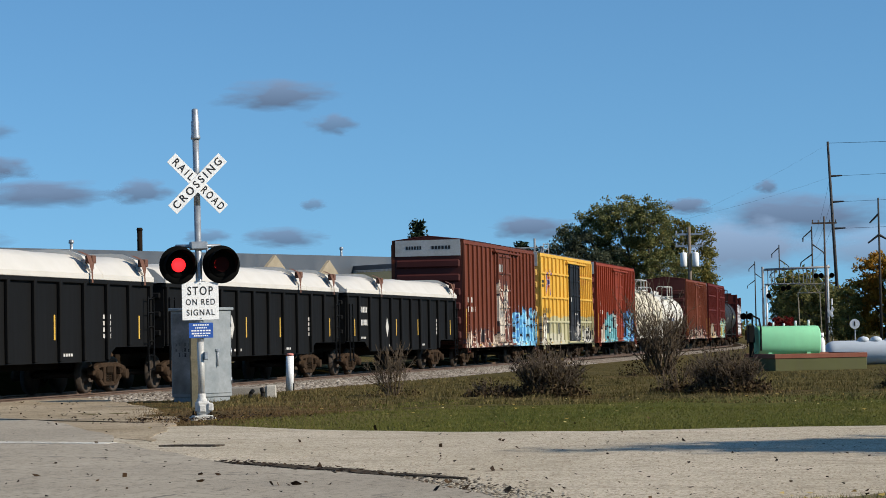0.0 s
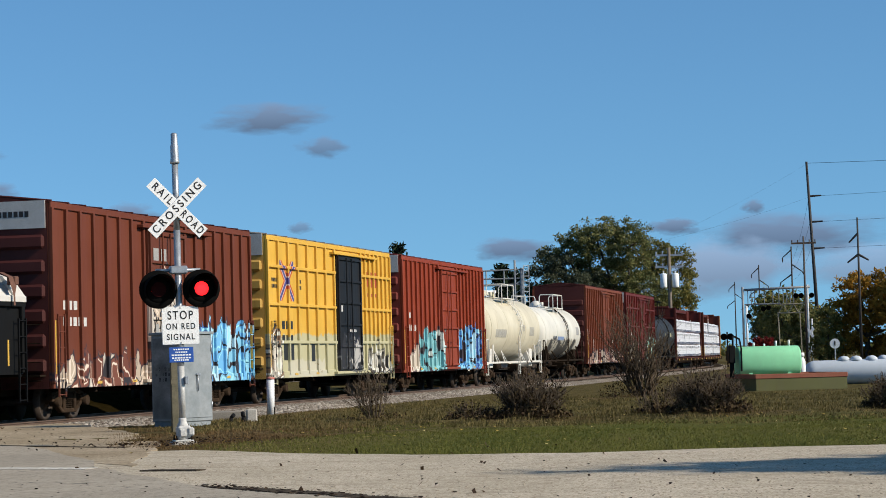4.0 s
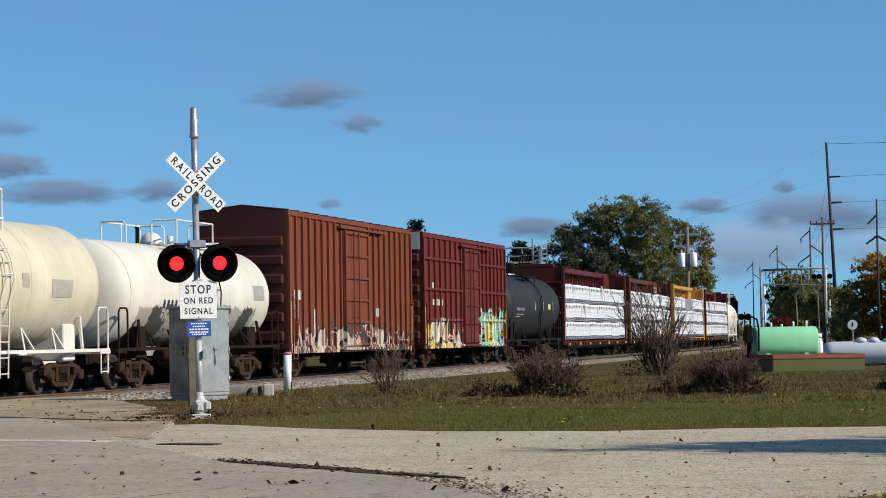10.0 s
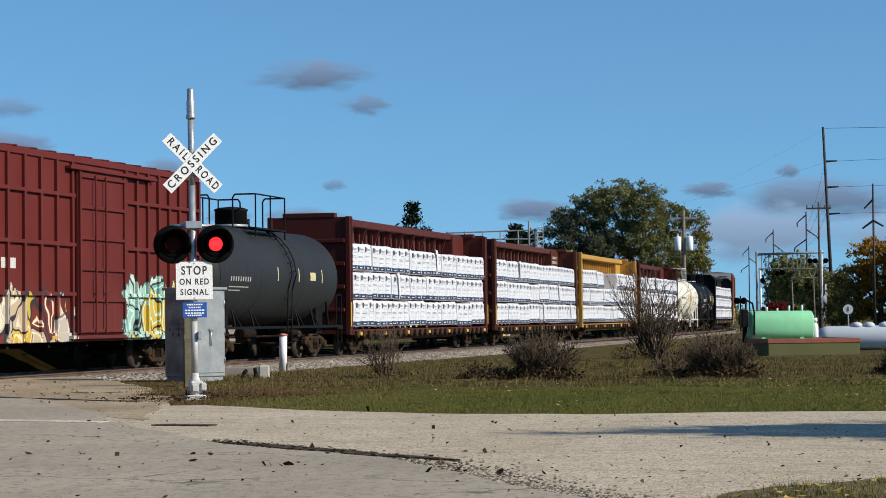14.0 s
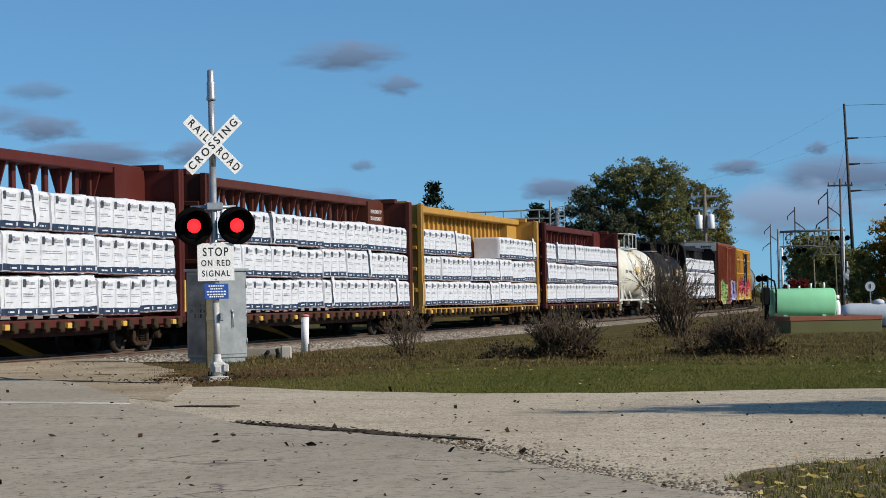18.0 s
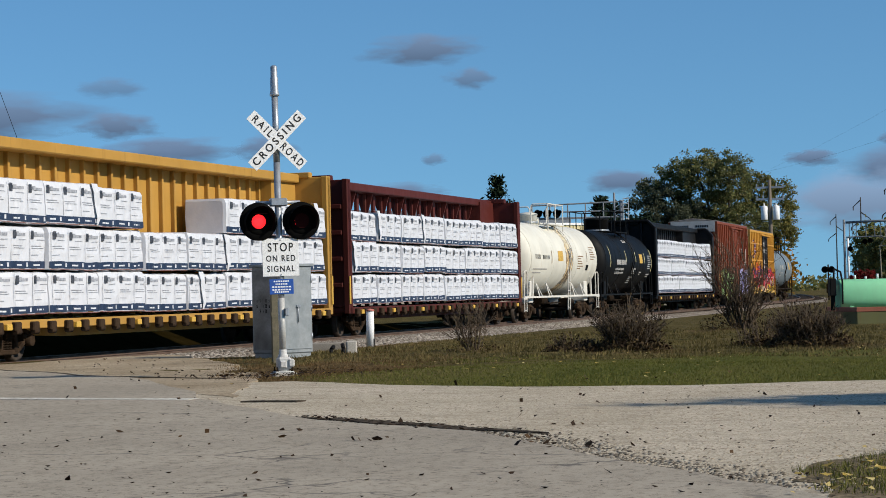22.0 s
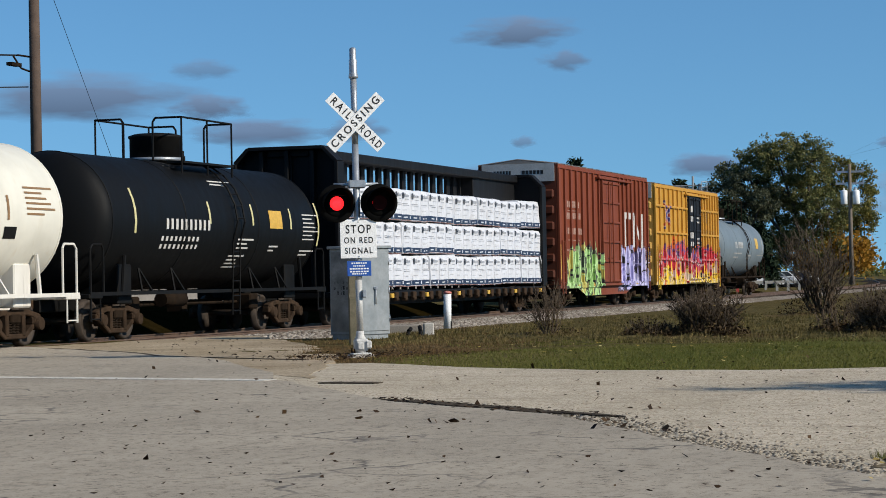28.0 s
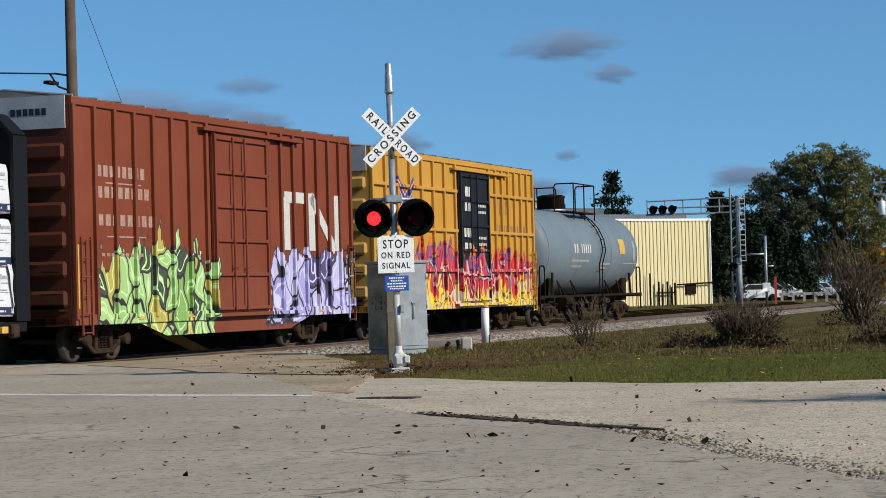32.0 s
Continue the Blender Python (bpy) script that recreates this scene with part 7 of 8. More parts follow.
near_utility_pole()


def wood_pole(x, y, h, turn, label, transformers=0, arms=1, tone=(0.16, 0.13, 0.10), r=0.22):
    g = thing("utility_pole", pose(x, y, 0, 0, 0, turn), label, "utility pole", "utility poles")
    bm = bmesh.new()
    rod(bm, (0, 0, 0), (0, 0, h), r, 10, r * 0.7)
    part("pole", bm, surf("grey_pole_wood", tone, tuple(1.35 * c for c in tone), 2, 0.9, 0, 0.2), g)
    for i in range(arms):
        bm = bmesh.new()
        box(bm, -1.3, 1.3, -0.08, 0.08, h - 0.8 - i * 1.1, h - 0.62 - i * 1.1)
        for xx in (-1.2, -0.6, 0.6, 1.2):
            rod(bm, (xx, 0, h - 0.62 - i * 1.1), (xx, 0, h - 0.35 - i * 1.1), 0.06, 6)
        part("crossarm", bm, WOODPOLE if arms == 1 else GALV, g)
    for i in range(transformers):
        bm = bmesh.new()
        xx = (-0.55, 0.55)[i]
        lathe(bm, [(0, 0.28), (0.05, 0.32), (1.25, 0.32), (1.33, 0.2)], "z", 14, (xx, -0.2, h - 3.75))
        rod(bm, (xx, -0.2, h - 2.5), (xx, -0.2, h - 2.2), 0.06, 6)
        part("transformer", bm, WHITE, g, "pale grey pole transformer can")
    return g


wood_pole(216, 29.65, 11.2, -82, "wooden utility pole with two pale transformers", 2, 2)
wood_pole(245, 19.4, 13.2, -85, "wooden utility pole with crossarm", 0, 1, (0.07, 0.055, 0.045), 0.13)


def steel_pole(x, y, h, arms, label, lean=0.0):
    g = thing("transmission_pole", pose(x, y, 0, 0, lean, -85), label, "utility pole", "transmission poles")
    bm = bmesh.new()
    rod(bm, (0, 0, 0), (0, 0, h), h * 0.0105, 12, h * 0.006)
    part("pole", bm, POLE_STEEL, g)
    for x0, z0, x1, z1 in arms:
        bm = bmesh.new()
        rod(bm, (x0, 0, z0), (x1, 0, z1), 0.1 + 0.002 * h, 6, 0.09)
        part("insulator", bm, POLE_STEEL, g)
    return g


steel_pole(289, 21.25, 24.6, ((0, 20.3, 1.5, 20.3), (0, 17.1, 1.5, 17.1), (0, 13.8, 1.5, 13.8)), "tall dark steel transmission pole with side insulators", -2.2)
V = ((0, 0.97, -1.6, 0.90), (-1.6, 0.90, -1.6, 0.86), (0, 0.84, 1.9, 0.77), (1.9, 0.77, 2.2, 0.74), (0, 0.75, -2.0, 0.68), (-2.0, 0.68, -2.2, 0.64))
for x, y, h in ((420, 35.5, 20), (512, 50.5, 20.3), (632, 69, 20.4), (700, 92, 19)):
    steel_pole(x, y, h, [(a, b * h, c, d * h) for a, b, c, d in V], "dark transmission pole with slanted arms along the railway")
steel_pole(235, 13.2, 14.4, ((0, 12.8, -0.9, 11.9), (0, 10.7, -1.1, 9.9), (0, 10.7, 1.0, 10.1)), "dark steel pole in front of the orange trees")

bm = bmesh.new()
for z in (20.3, 17.1, 13.8):
    wire(bm, (289, 20.8, z), (260, -60, z + 3.2), 1.0, 0.022)
    wire(bm, (289, 22, z), (420, 35.5, 15.6 + (z - 17) * 0.5), 1.0, 0.016)
wire(bm, (289, 22, 24.4), (270, -60, 25), 0.8, 0.03)
wire(bm, (289, 22, 24.4), (231, 31.5, 13.0), 0.3, 0.005)
wire(bm, (289, 22, 20.2), (231, 33.5, 12.4), 0.3, 0.008)
for z in (11.4, 10.3):
    wire(bm, (210, 28.8, z - 1), (300, 44, z + 0.5), 0.7, 0.012)
tagged(part("overhead_wires", bm, BLACK, None), "thin dark overhead power wires between the poles", "wires", "", "structure")

# ---- guard rail and parked vehicles far beyond the track ----
rail = thing("guard_rail", pose(180, 30.7, -0.1, 0, 0, -81), "low pale wooden guard rail along a lot", "guard rail")
bm = bmesh.new()
box(bm, -2.6, 2.0, -0.05, 0.05, 0.5, 0.72)
part("rail", bm, CONCRETE, rail)
for i in range(6):
    bm = bmesh.new()
    box(bm, -2.5 + i * 0.86, -2.3 + i * 0.86, -0.1, 0.1, -0.1, 0.7)
    part("post", bm, CONCRETE, rail)
GLASS_DARK = surf("dark_car_glass", (0.02, 0.025, 0.03), (0.03, 0.035, 0.04), 2, 0.1, 0, 0)


def parked_car(x, y, turn, paint, label):
    g = thing("parked_car", pose(x, y, -0.1, 0, 0, turn), label, "car", "parked cars")
    bm = bmesh.new()
    side = [(-2.2, 0.35), (-2.25, 0.75), (-2.0, 0.92), (-1.3, 0.98), (-0.7, 1.45), (0.9, 1.48), (1.6, 1.0), (2.15, 0.9), (2.2, 0.35)]
    l = [bm.verts.new((a, -0.85, b)) for a, b in side]
    r = [bm.verts.new((a, 0.85, b)) for a, b in side]
    bm.faces.new(l)
    bm.faces.new(r[::-1])
    for i in range(len(side)):
        j = (i + 1) % len(side)
        bm.faces.new((l[j], l[i], r[i], r[j]))
    bmesh.ops.recalc_face_normals(bm, faces=bm.faces[:])
    part("body", bm, paint, g)
    for sgn in (-1, 1):
        bm = bmesh.new()
        bm.faces.new([bm.verts.new((a, sgn * 0.86, b)) for a, b in ((-1.1, 1.02), (-0.65, 1.4), (0.85, 1.42), (1.35, 1.02))])
        part("window", bm, GLASS_DARK, g)
    for xx in (-1.4, 1.4):
        for y2 in (-0.8, 0.8):
            bm = bmesh.new()
            lathe(bm, [(y2 - 0.1, 0.12), (y2 - 0.1, 0.33), (y2 + 0.1, 0.33), (y2 + 0.1, 0.12)], "y", 14, (xx, 0, 0.33))
            part("wheel", bm, BLACK, g)


CAR_WHITE = surf("white_car_paint", (0.72, 0.72, 0.72), (0.68, 0.68, 0.69), 1, 0.25, 0, 0)
CAR_GREY = surf("silver_car_paint", (0.40, 0.41, 0.43), (0.36, 0.37, 0.39), 1, 0.25, 0.4, 0)
CAR_NAVY = surf("dark_blue_car_paint", (0.015, 0.02, 0.05), (0.02, 0.025, 0.06), 1, 0.2, 0, 0)
for i in range(9):
    parked_car(186 + i * 2.4, 36.6 - i * 0.42, -62 + 8 * math.sin(i * 1.7), (CAR_WHITE, CAR_GREY, CAR_WHITE, CAR_NAVY)[i % 4],
               ("white parked car beyond the tracks", "silver parked car beyond the tracks", "white parked car beyond the tracks", "dark blue parked car beyond the tracks")[i % 4])

# ---- shrubs, trees, grass, leaves ----
def leaf_mat(name, a, b, c, rough=0.7, through_=0.0):
    """Leaves that differ one by one; through_: the share of light that shines through them."""
    k = Mat(name, rough, 0.0, 0.08)
    g = k.t.nodes.new("ShaderNodeNewGeometry")
    nd = k.t.nodes.new("ShaderNodeValToRGB")
    el = nd.color_ramp.elements
    el[0].color, el[1].color = (*a, 1), (*c, 1)
    el.new(0.5).color = (*b, 1)
    k.l(g.outputs["Random Per Island"], nd.inputs[0])
    col = k.mix(k.ramp(k.noise(0.4, 3), 0.35, 0.7), nd.outputs[0], k.mix(0.5, nd.outputs[0], a))
    if through_:
        tl = k.t.nodes.new("ShaderNodeBsdfTranslucent")
        both = k.t.nodes.new("ShaderNodeMixShader")
        both.inputs[0].default_value = through_
        k.l(col, tl.inputs["Color"])
        k.l(k.p.outputs[0], both.inputs[1])
        k.l(tl.outputs[0], both.inputs[2])
        k.l(both.outputs[0], k.t.nodes["Material Output"].inputs["Surface"])
    return k.done(col)


def mesh_np(name, verts, faces, material, parent=None, kind=""):
    me = bpy.data.meshes.new(name)
    v = np.asarray(verts, dtype=np.float32)
    f = np.asarray(faces, dtype=np.int32)
    k = f.shape[1]
    me.vertices.add(len(v))
    me.vertices.foreach_set("co", v.ravel())
    me.loops.add(f.size)
    me.loops.foreach_set("vertex_index", f.ravel())
    me.polygons.add(len(f))
    me.polygons.foreach_set("loop_start", np.arange(0, f.size, k, dtype=np.int32))
    me.update(calc_edges=True)
    me.materials.append(material)
    ob = link(name, me, parent)
    if kind:
        ob["kind"] = kind
    return ob


def leaf_cloud(rng, centres, size, spread_, per, flat=0.5):
    """Many small folded leaf quads scattered round the given centres."""
    c = np.repeat(np.asarray(centres), per, axis=0)
    n = len(c)
    c = c + rng.normal(0, 1, (n, 3)) * spread_
    u = rng.normal(0, 1, (n, 3))
    u /= np.linalg.norm(u, axis=1, keepdims=True)
    w = rng.normal(0, 1, (n, 3))
    w -= (w * u).sum(1, keepdims=True) * u
    w /= np.linalg.norm(w, axis=1, keepdims=True)
    s = size * rng.uniform(0.5, 1.4, (n, 1))
    v = np.stack([c - u * s, c + w * s * flat, c + u * s, c - w * s * flat], 1).reshape(-1, 3)
    return v, np.arange(4 * n).reshape(-1, 4)


def tubes(segs, n=4):
    """segs: (p, q, r0, r1) rows; open tapered tubes."""
    vs, fs = [], []
    for p, q, r0, r1 in segs:
        p, q = Vector(p), Vector(q)
        w = (q - p).normalized()
        u = w.orthogonal().normalized()
        t = w.cross(u)
        base = len(vs)
        for c, r in ((p, r0), (q, r1)):
            for i in range(n):
                a = math.tau * i / n
                vs.append(tuple(c + (u * math.cos(a) + t * math.sin(a)) * r))
        for i in range(n):
            j = (i + 1) % n
            fs.append((base + i, base + j, base + n + j, base + n + i))
    return vs, fs


def grow(rnd, segs, tips, p, d, length, r, depth, spread_=0.55, up=0.15, kids=3):
    q = p + d * length
    mid = p.lerp(q, 0.5) + Vector((rnd.uniform(-1, 1), rnd.uniform(-1, 1), 0)) * length * 0.07
    segs.append((p, mid, r, r * 0.85))
    segs.append((mid, q, r * 0.85, r * 0.68))
    if depth == 0:
        tips.append(q)
        return
    if depth <= 2:
        tips.append(q)
    for _ in range(kids):
        nd = (d + Vector((rnd.gauss(0, spread_), rnd.gauss(0, spread_), rnd.gauss(up, spread_ * 0.6)))).normalized()
        grow(rnd, segs, tips, p.lerp(q, rnd.uniform(0.55, 1.0)), nd, length * rnd.uniform(0.6, 0.82), r * 0.58, depth - 1, spread_, up, kids)


BARK = surf("grey_bark", (0.07, 0.058, 0.045), (0.11, 0.09, 0.07), 2, 0.95, 0, 0.3)
TWIG = surf("brown_twigs", (0.058, 0.040, 0.024), (0.105, 0.075, 0.046), 6, 0.9, 0, 0.1)
L_GREEN = leaf_mat("olive_green_leaves", (0.095, 0.11, 0.04), (0.18, 0.185, 0.068), (0.30, 0.26, 0.11), through_=0.35)
L_YELL = leaf_mat("yellow_green_leaves", (0.11, 0.12, 0.038), (0.19, 0.175, 0.055), (0.29, 0.22, 0.06), through_=0.35)
L_ORANGE = leaf_mat("orange_autumn_leaves", (0.20, 0.12, 0.02), (0.42, 0.21, 0.03), (0.46, 0.25, 0.045), through_=0.35)
L_PINE = leaf_mat("dark_pine_needles", (0.010, 0.019, 0.010), (0.016, 0.028, 0.014), (0.028, 0.04, 0.02))
L_BROWN = leaf_mat("brown_red_shrub_leaves", (0.026, 0.016, 0.010), (0.052, 0.034, 0.016), (0.12, 0.085, 0.034))
L_RED = leaf_mat("crimson_shrub_leaves", (0.12, 0.01, 0.012), (0.22, 0.02, 0.02), (0.16, 0.03, 0.02), through_=0.35)


def tree(x, y, h, trunk, seed, leaves, label, size=0.3, per=60, spread_=0.6, depth=5, leaf_spread=0.9, r=0.35, stems=1, squash=1.0, kids=3, up=0.15, name="tree"):
    rnd = random.Random(seed)
    rng = np.random.default_rng(seed)
    g = thing(name, pose(x, y, -0.05), label, "tree", "trees beyond the tracks")
    segs, tips = [], []
    for i in range(stems):
        d = Vector((rnd.gauss(0, 0.22 * (stems > 1)), rnd.gauss(0, 0.22 * (stems > 1)), 1)).normalized()
        segs.append((Vector((0.3 * i, 0, 0)), Vector((0.3 * i, 0, 0)) + d * trunk, r, r * 0.85))
        top = Vector((0.3 * i, 0, 0)) + d * trunk
        for _ in range(4 if stems == 1 else 3):
            nd = (d + Vector((rnd.gauss(0, spread_), rnd.gauss(0, spread_), rnd.uniform(-0.1, 0.5)))).normalized()
            grow(rnd, segs, tips, top, nd, (h - trunk) * 0.36, r * 0.6, depth - 1, spread_, up, kids)
    hi = max(t.z for t in tips)
    k = (h - 0.3) / hi
    f = lambda v: Vector((v.x * squash * k, v.y * squash * k, v.z * k if v.z > 0 else v.z))
    segs = [(f(a), f(b), ra, rb) for a, b, ra, rb in segs]
    tips = [f(t) for t in tips]
    mesh_np("trunk", *tubes(segs, 5), BARK, g)
    if per:
        v, q = leaf_cloud(rng, [tuple(t) for t in tips], size, leaf_spread, per)
        mesh_np("crown", v, q, leaves, g)
    return g


def conifer(x, y, h, seed, label, width=0.24, tier=0.035):
    rng = np.random.default_rng(seed)
    g = thing("conifer", pose(x, y, -0.05), label, "tree", "trees beyond the tracks")
    mesh_np("trunk", *tubes([((0, 0, 0), (0, 0, h * 0.97), 0.22, 0.03)], 6), BARK, g)
    segs, cs = [], []
    z = h * 0.12
    while z < h * 0.98:
        ln = max(0.25, (h - z) * width * rng.uniform(0.75, 1.2))
        for i in range(6):
            a = rng.uniform(0, math.tau)
            q = (ln * math.cos(a), ln * math.sin(a), z - ln * 0.12 + rng.uniform(-0.1, 0.3))
            segs.append(((0, 0, z), q, 0.04, 0.015))
            for t in np.linspace(0.25, 1, 5):
                cs.append((q[0] * t, q[1] * t, z + (q[2] - z) * t))
        z += h * tier
    mesh_np("branching", *tubes(segs, 4), BARK, g)
    v, q = leaf_cloud(rng, cs, 0.22, 0.22, 14, 0.35)
    mesh_np("foliage", v, q, L_PINE, g)


def lobed_tree(x, y, seed, lobes, leaves, label, r=0.45, lean=0.0, size=0.115, per=58, gap=-0.16):
    """A crown of many uneven clumps on forking limbs. lobes: offset across, height of the middle, half width, half height."""
    rnd = random.Random(seed)
    rng = np.random.default_rng(seed)
    g = thing("tree", pose(x, y, -0.05), label, "tree", "trees beyond the tracks")
    fork = Vector((0, lean, 2.6))
    segs = [(Vector((0, 0, 0)), fork, r, r * 0.8)]
    cs = []
    for k, (dy, z, rw, rh) in enumerate(lobes):
        dy, z, rw, rh = dy * 1.05, z * 1.045, rw * 1.12, rh * 1.1
        c = Vector((rnd.uniform(-1.5, 1.5), dy, z))
        bend = fork.lerp(c, 0.5) + Vector((rnd.uniform(-0.5, 0.5), rnd.uniform(-0.6, 0.6), -0.4))
        segs += [(fork, bend, r * 0.5, r * 0.34), (bend, c, r * 0.34, r * 0.2)]
        for i in range(int(26 * rw * rh)):
            d = Vector((rnd.gauss(0, 1), rnd.gauss(0, 1), rnd.gauss(0, 1))).normalized()
            f = rnd.uniform(0.45, 1.02) * (1 + 0.22 * noise.noise(Vector((d.x * 2 + k, d.y * 2, d.z * 2 + seed))))
            q = c + Vector((d.x * rw * f, d.y * rw * f, d.z * rh * f))
            if noise.noise(q * 0.75 + Vector((seed, 0, 0))) < gap:
                continue
            cs.append(tuple(q))
            if i % 7 == 0:
                segs.append((c.lerp(q, 0.1), q, r * 0.1, 0.025))
    mesh_np("trunk", *tubes(segs, 5), BARK, g)
    v, q = leaf_cloud(rng, cs, size, (0.24, 0.24, 0.17), per, 0.6)
    mesh_np("crown", v, q, leaves, g)
    return g


BIG = "large spreading tree with thinning olive-green autumn leaves"
L_GREY = leaf_mat("grey_green_leaves", (0.05, 0.062, 0.036), (0.09, 0.10, 0.06), (0.16, 0.165, 0.11), through_=0.35)
lobed_tree(232, 36.6, 11, [(-2.4, 3.4, 2.4, 1.7), (2.8, 3.6, 2.4, 1.7), (2.2, 12.4, 2.6, 2.2), (-0.9, 11.6, 2.4, 2.5), (5.2, 10.8, 2.4, 2.3), (0.9, 8.8, 3.0, 2.2), (-2.3, 7.0, 2.7, 2.1), (3.4, 7.6, 2.7, 2.0), (0.5, 5.0, 2.6, 1.8)], L_GREEN, BIG, 0.5)
lobed_tree(236, 32.4, 5, [(1.8, 10.2, 2.2, 2.4), (-0.8, 9.4, 1.8, 2.4), (-1.0, 6.6, 1.8, 1.7), (0.7, 5.2, 2.2, 1.7)], L_YELL, "leafy tree turning yellow-green beside the large one", 0.35)
lobed_tree(229, 42.4, 8, [(0.0, 3.4, 2.8, 1.8), (0.6, 9.9, 2.0, 2.0), (2.4, 8.6, 1.6, 1.4), (-0.6, 7.2, 2.6, 1.8), (1.6, 5.4, 2.6, 1.6), (-2.4, 8.4, 1.6, 1.4)], L_GREY, "grey-green tree with thin leaves and bare twigs", 0.35, gap=-0.02)
for x, y, h, sd in ((188, 36.9, 7.0, 1), (192, 35.6, 6.4, 2), (196, 37.6, 7.6, 3), (193, 34.2, 5.2, 12)):
    conifer(x, y, h, sd, "dark green pine behind the crossing", 0.42)
conifer(193, 50, 11.2, 4, "dark conifer with open tiers of branches behind the roofs", 0.58, 0.085)
conifer(178, 37.7, 8.4, 9, "thin dark spruce by the yellow building", 0.11, 0.06)
conifer(181, 37.3, 8.0, 10, "thin dark spruce by the yellow building", 0.11, 0.07)
lobed_tree(250, 13.4, 31, [(0.6, 7.3, 2.3, 1.9), (-2.2, 7.5, 2.4, 1.8), (2.4, 5.0, 1.9, 1.8), (0.0, 4.6, 2.5, 2.0), (-3.0, 4.6, 2.6, 2.2), (2.4, 2.0, 1.9, 1.7), (0.0, 1.8, 2.5, 1.7), (-3.0, 1.9, 2.5, 1.7)], L_ORANGE, "broad tree with orange autumn leaves", 0.35, 0.0, 0.16, 40, -0.1)
lobed_tree(247, 17.2, 33, [(0.0, 4.3, 1.3, 1.6), (0.2, 1.7, 1.5, 1.6)], L_YELL, "olive tree turning yellow beside the orange one", 0.25, 0.0, 0.15, 40, -0.12)
lobed_tree(286, 24.0, 34, [(-1.3, 4.6, 2.0, 1.8), (1.6, 5.2, 2.0, 1.9), (0.0, 2.0, 3.0, 1.7), (-2.4, 2.0, 1.6, 1.6)], L_GREEN, "dark olive tree behind the far crossing", 0.3, 0.0, 0.17, 40, -0.12)
tree(246, 7.5, 9.0, 1.5, 35, L_ORANGE, "broad tree with orange autumn leaves", 0.26, 52, 0.6, 5, 0.7, 0.3, 1, 1.0)
tree(330, 29.5, 9.0, 1.5, 37, L_YELL, "far leafy tree turning yellow-green", 0.35, 46, 0.6, 4, 0.9, 0.3, 1, 1.0)
tree(340, 30.6, 6.4, 1.2, 39, L_GREEN, "far leafy tree still green", 0.35, 46, 0.6, 4, 0.9, 0.3, 1, 1.2)
tree(232, 33.4, 4.6, 0.8, 41, L_ORANGE, "low orange autumn tree beside the street", 0.24, 46, 0.6, 4, 0.7, 0.2, 1, 1.2)
# the tree outside the view whose shade lies on the gravel
tree(23.9, -8.1, 7.4, 2.2, 51, L_YELL, "leafy tree at the edge of the gravel lot", 0.10, 26, 0.6, 5, 0.22, 0.22, 1, 0.55)
# far belt of woods along the horizon
rng = np.random.default_rng(77)
cs = []
for i in range(700):
    a = rng.uniform(58, 100)
    d = rng.uniform(520, 640)
    hh = 2.6 + 1.6 * noise.noise(Vector((a * 0.9, 0, 0)))
    cs.append((d * math.sin(radians(a)), d * math.cos(radians(a)), rng.uniform(0.3, max(1.0, hh))))
v, q = leaf_cloud(rng, cs, 0.6, (1.4, 1.4, 0.7), 30)
tagged(mesh_np("far_woods", v, q, L_YELL), "low belt of autumn woods on the horizon", "woods", "", "stuff")


def shrub(x, y, h, w, seed, stems, label, leaves=None, per=0, twig=0.012, lean=0.5, depth=3, size=0.035, foot=0.30, mound=0):
    """Many crooked stems from a broad foot, with a ragged top; leaves thin out upwards; mound: litter and low growth round the foot."""
    rnd = random.Random(seed)
    rng = np.random.default_rng(seed)
    z0 = ground_z(x, y) - 0.03
    g = thing("shrub", pose(x, y, z0), label, "shrub", "shrubs in the grass")
    segs, tips = [], []
    for i in range(stems):
        a = rnd.uniform(0, math.tau)
        far = math.sqrt(rnd.random())
        b = Vector((math.cos(a), math.sin(a), 0)) * far * w * foot
        a2 = a + rnd.gauss(0, 0.5)
        d = Vector((math.cos(a2) * lean * (0.25 + far) * rnd.uniform(0.3, 1.1), math.sin(a2) * lean * (0.25 + far) * rnd.uniform(0.3, 1.1), 1)).normalized()
        tall = (1 - 0.35 * far * far) * rnd.choice((0.7, 0.8, 0.9, 0.95, 1.0, 1.1))
        grow(rnd, segs, tips, b, d, h * 0.40 * tall, twig, depth, 0.34, 0.12, 2)
    kz = h / max(t.z for t in tips)
    wide = sorted(math.hypot(t.x, t.y) for t in tips)[int(len(tips) * 0.95)]
    kx = min(1.3, w / 2 / wide)
    f = lambda v: Vector((v.x * kx, v.y * kx, v.z * kz))
    segs = [(f(p), f(q2), max(ra, 0.006), max(rb, 0.005)) for p, q2, ra, rb in segs if q2.z > 0]
    mesh_np("stem", *tubes(segs, 3), TWIG, g)
    if per:
        cs = [tuple(f(t) * rnd.uniform(0.4, 0.97)) for t in tips if t.z > 0]
        v, q = leaf_cloud(rng, cs, size, 0.05, per)
        if mound:
            a, d = rng.uniform(0, math.tau, mound), w * 0.52 * np.sqrt(rng.uniform(0, 1, mound))
            low = np.stack([d * np.cos(a), d * np.sin(a), rng.uniform(0.02, 0.22, mound) * h * (1 - (d / (w * 0.6)) ** 2)], 1)
            v2, q2 = leaf_cloud(rng, low, size * 1.3, 0.05, 5)
            v, q = np.concatenate([v, v2]), np.concatenate([q, q2 + len(v)])
        v[:, 2] = np.maximum(v[:, 2], 0.02)
        mesh_np("leaves", v, q, leaves, g)
    return g


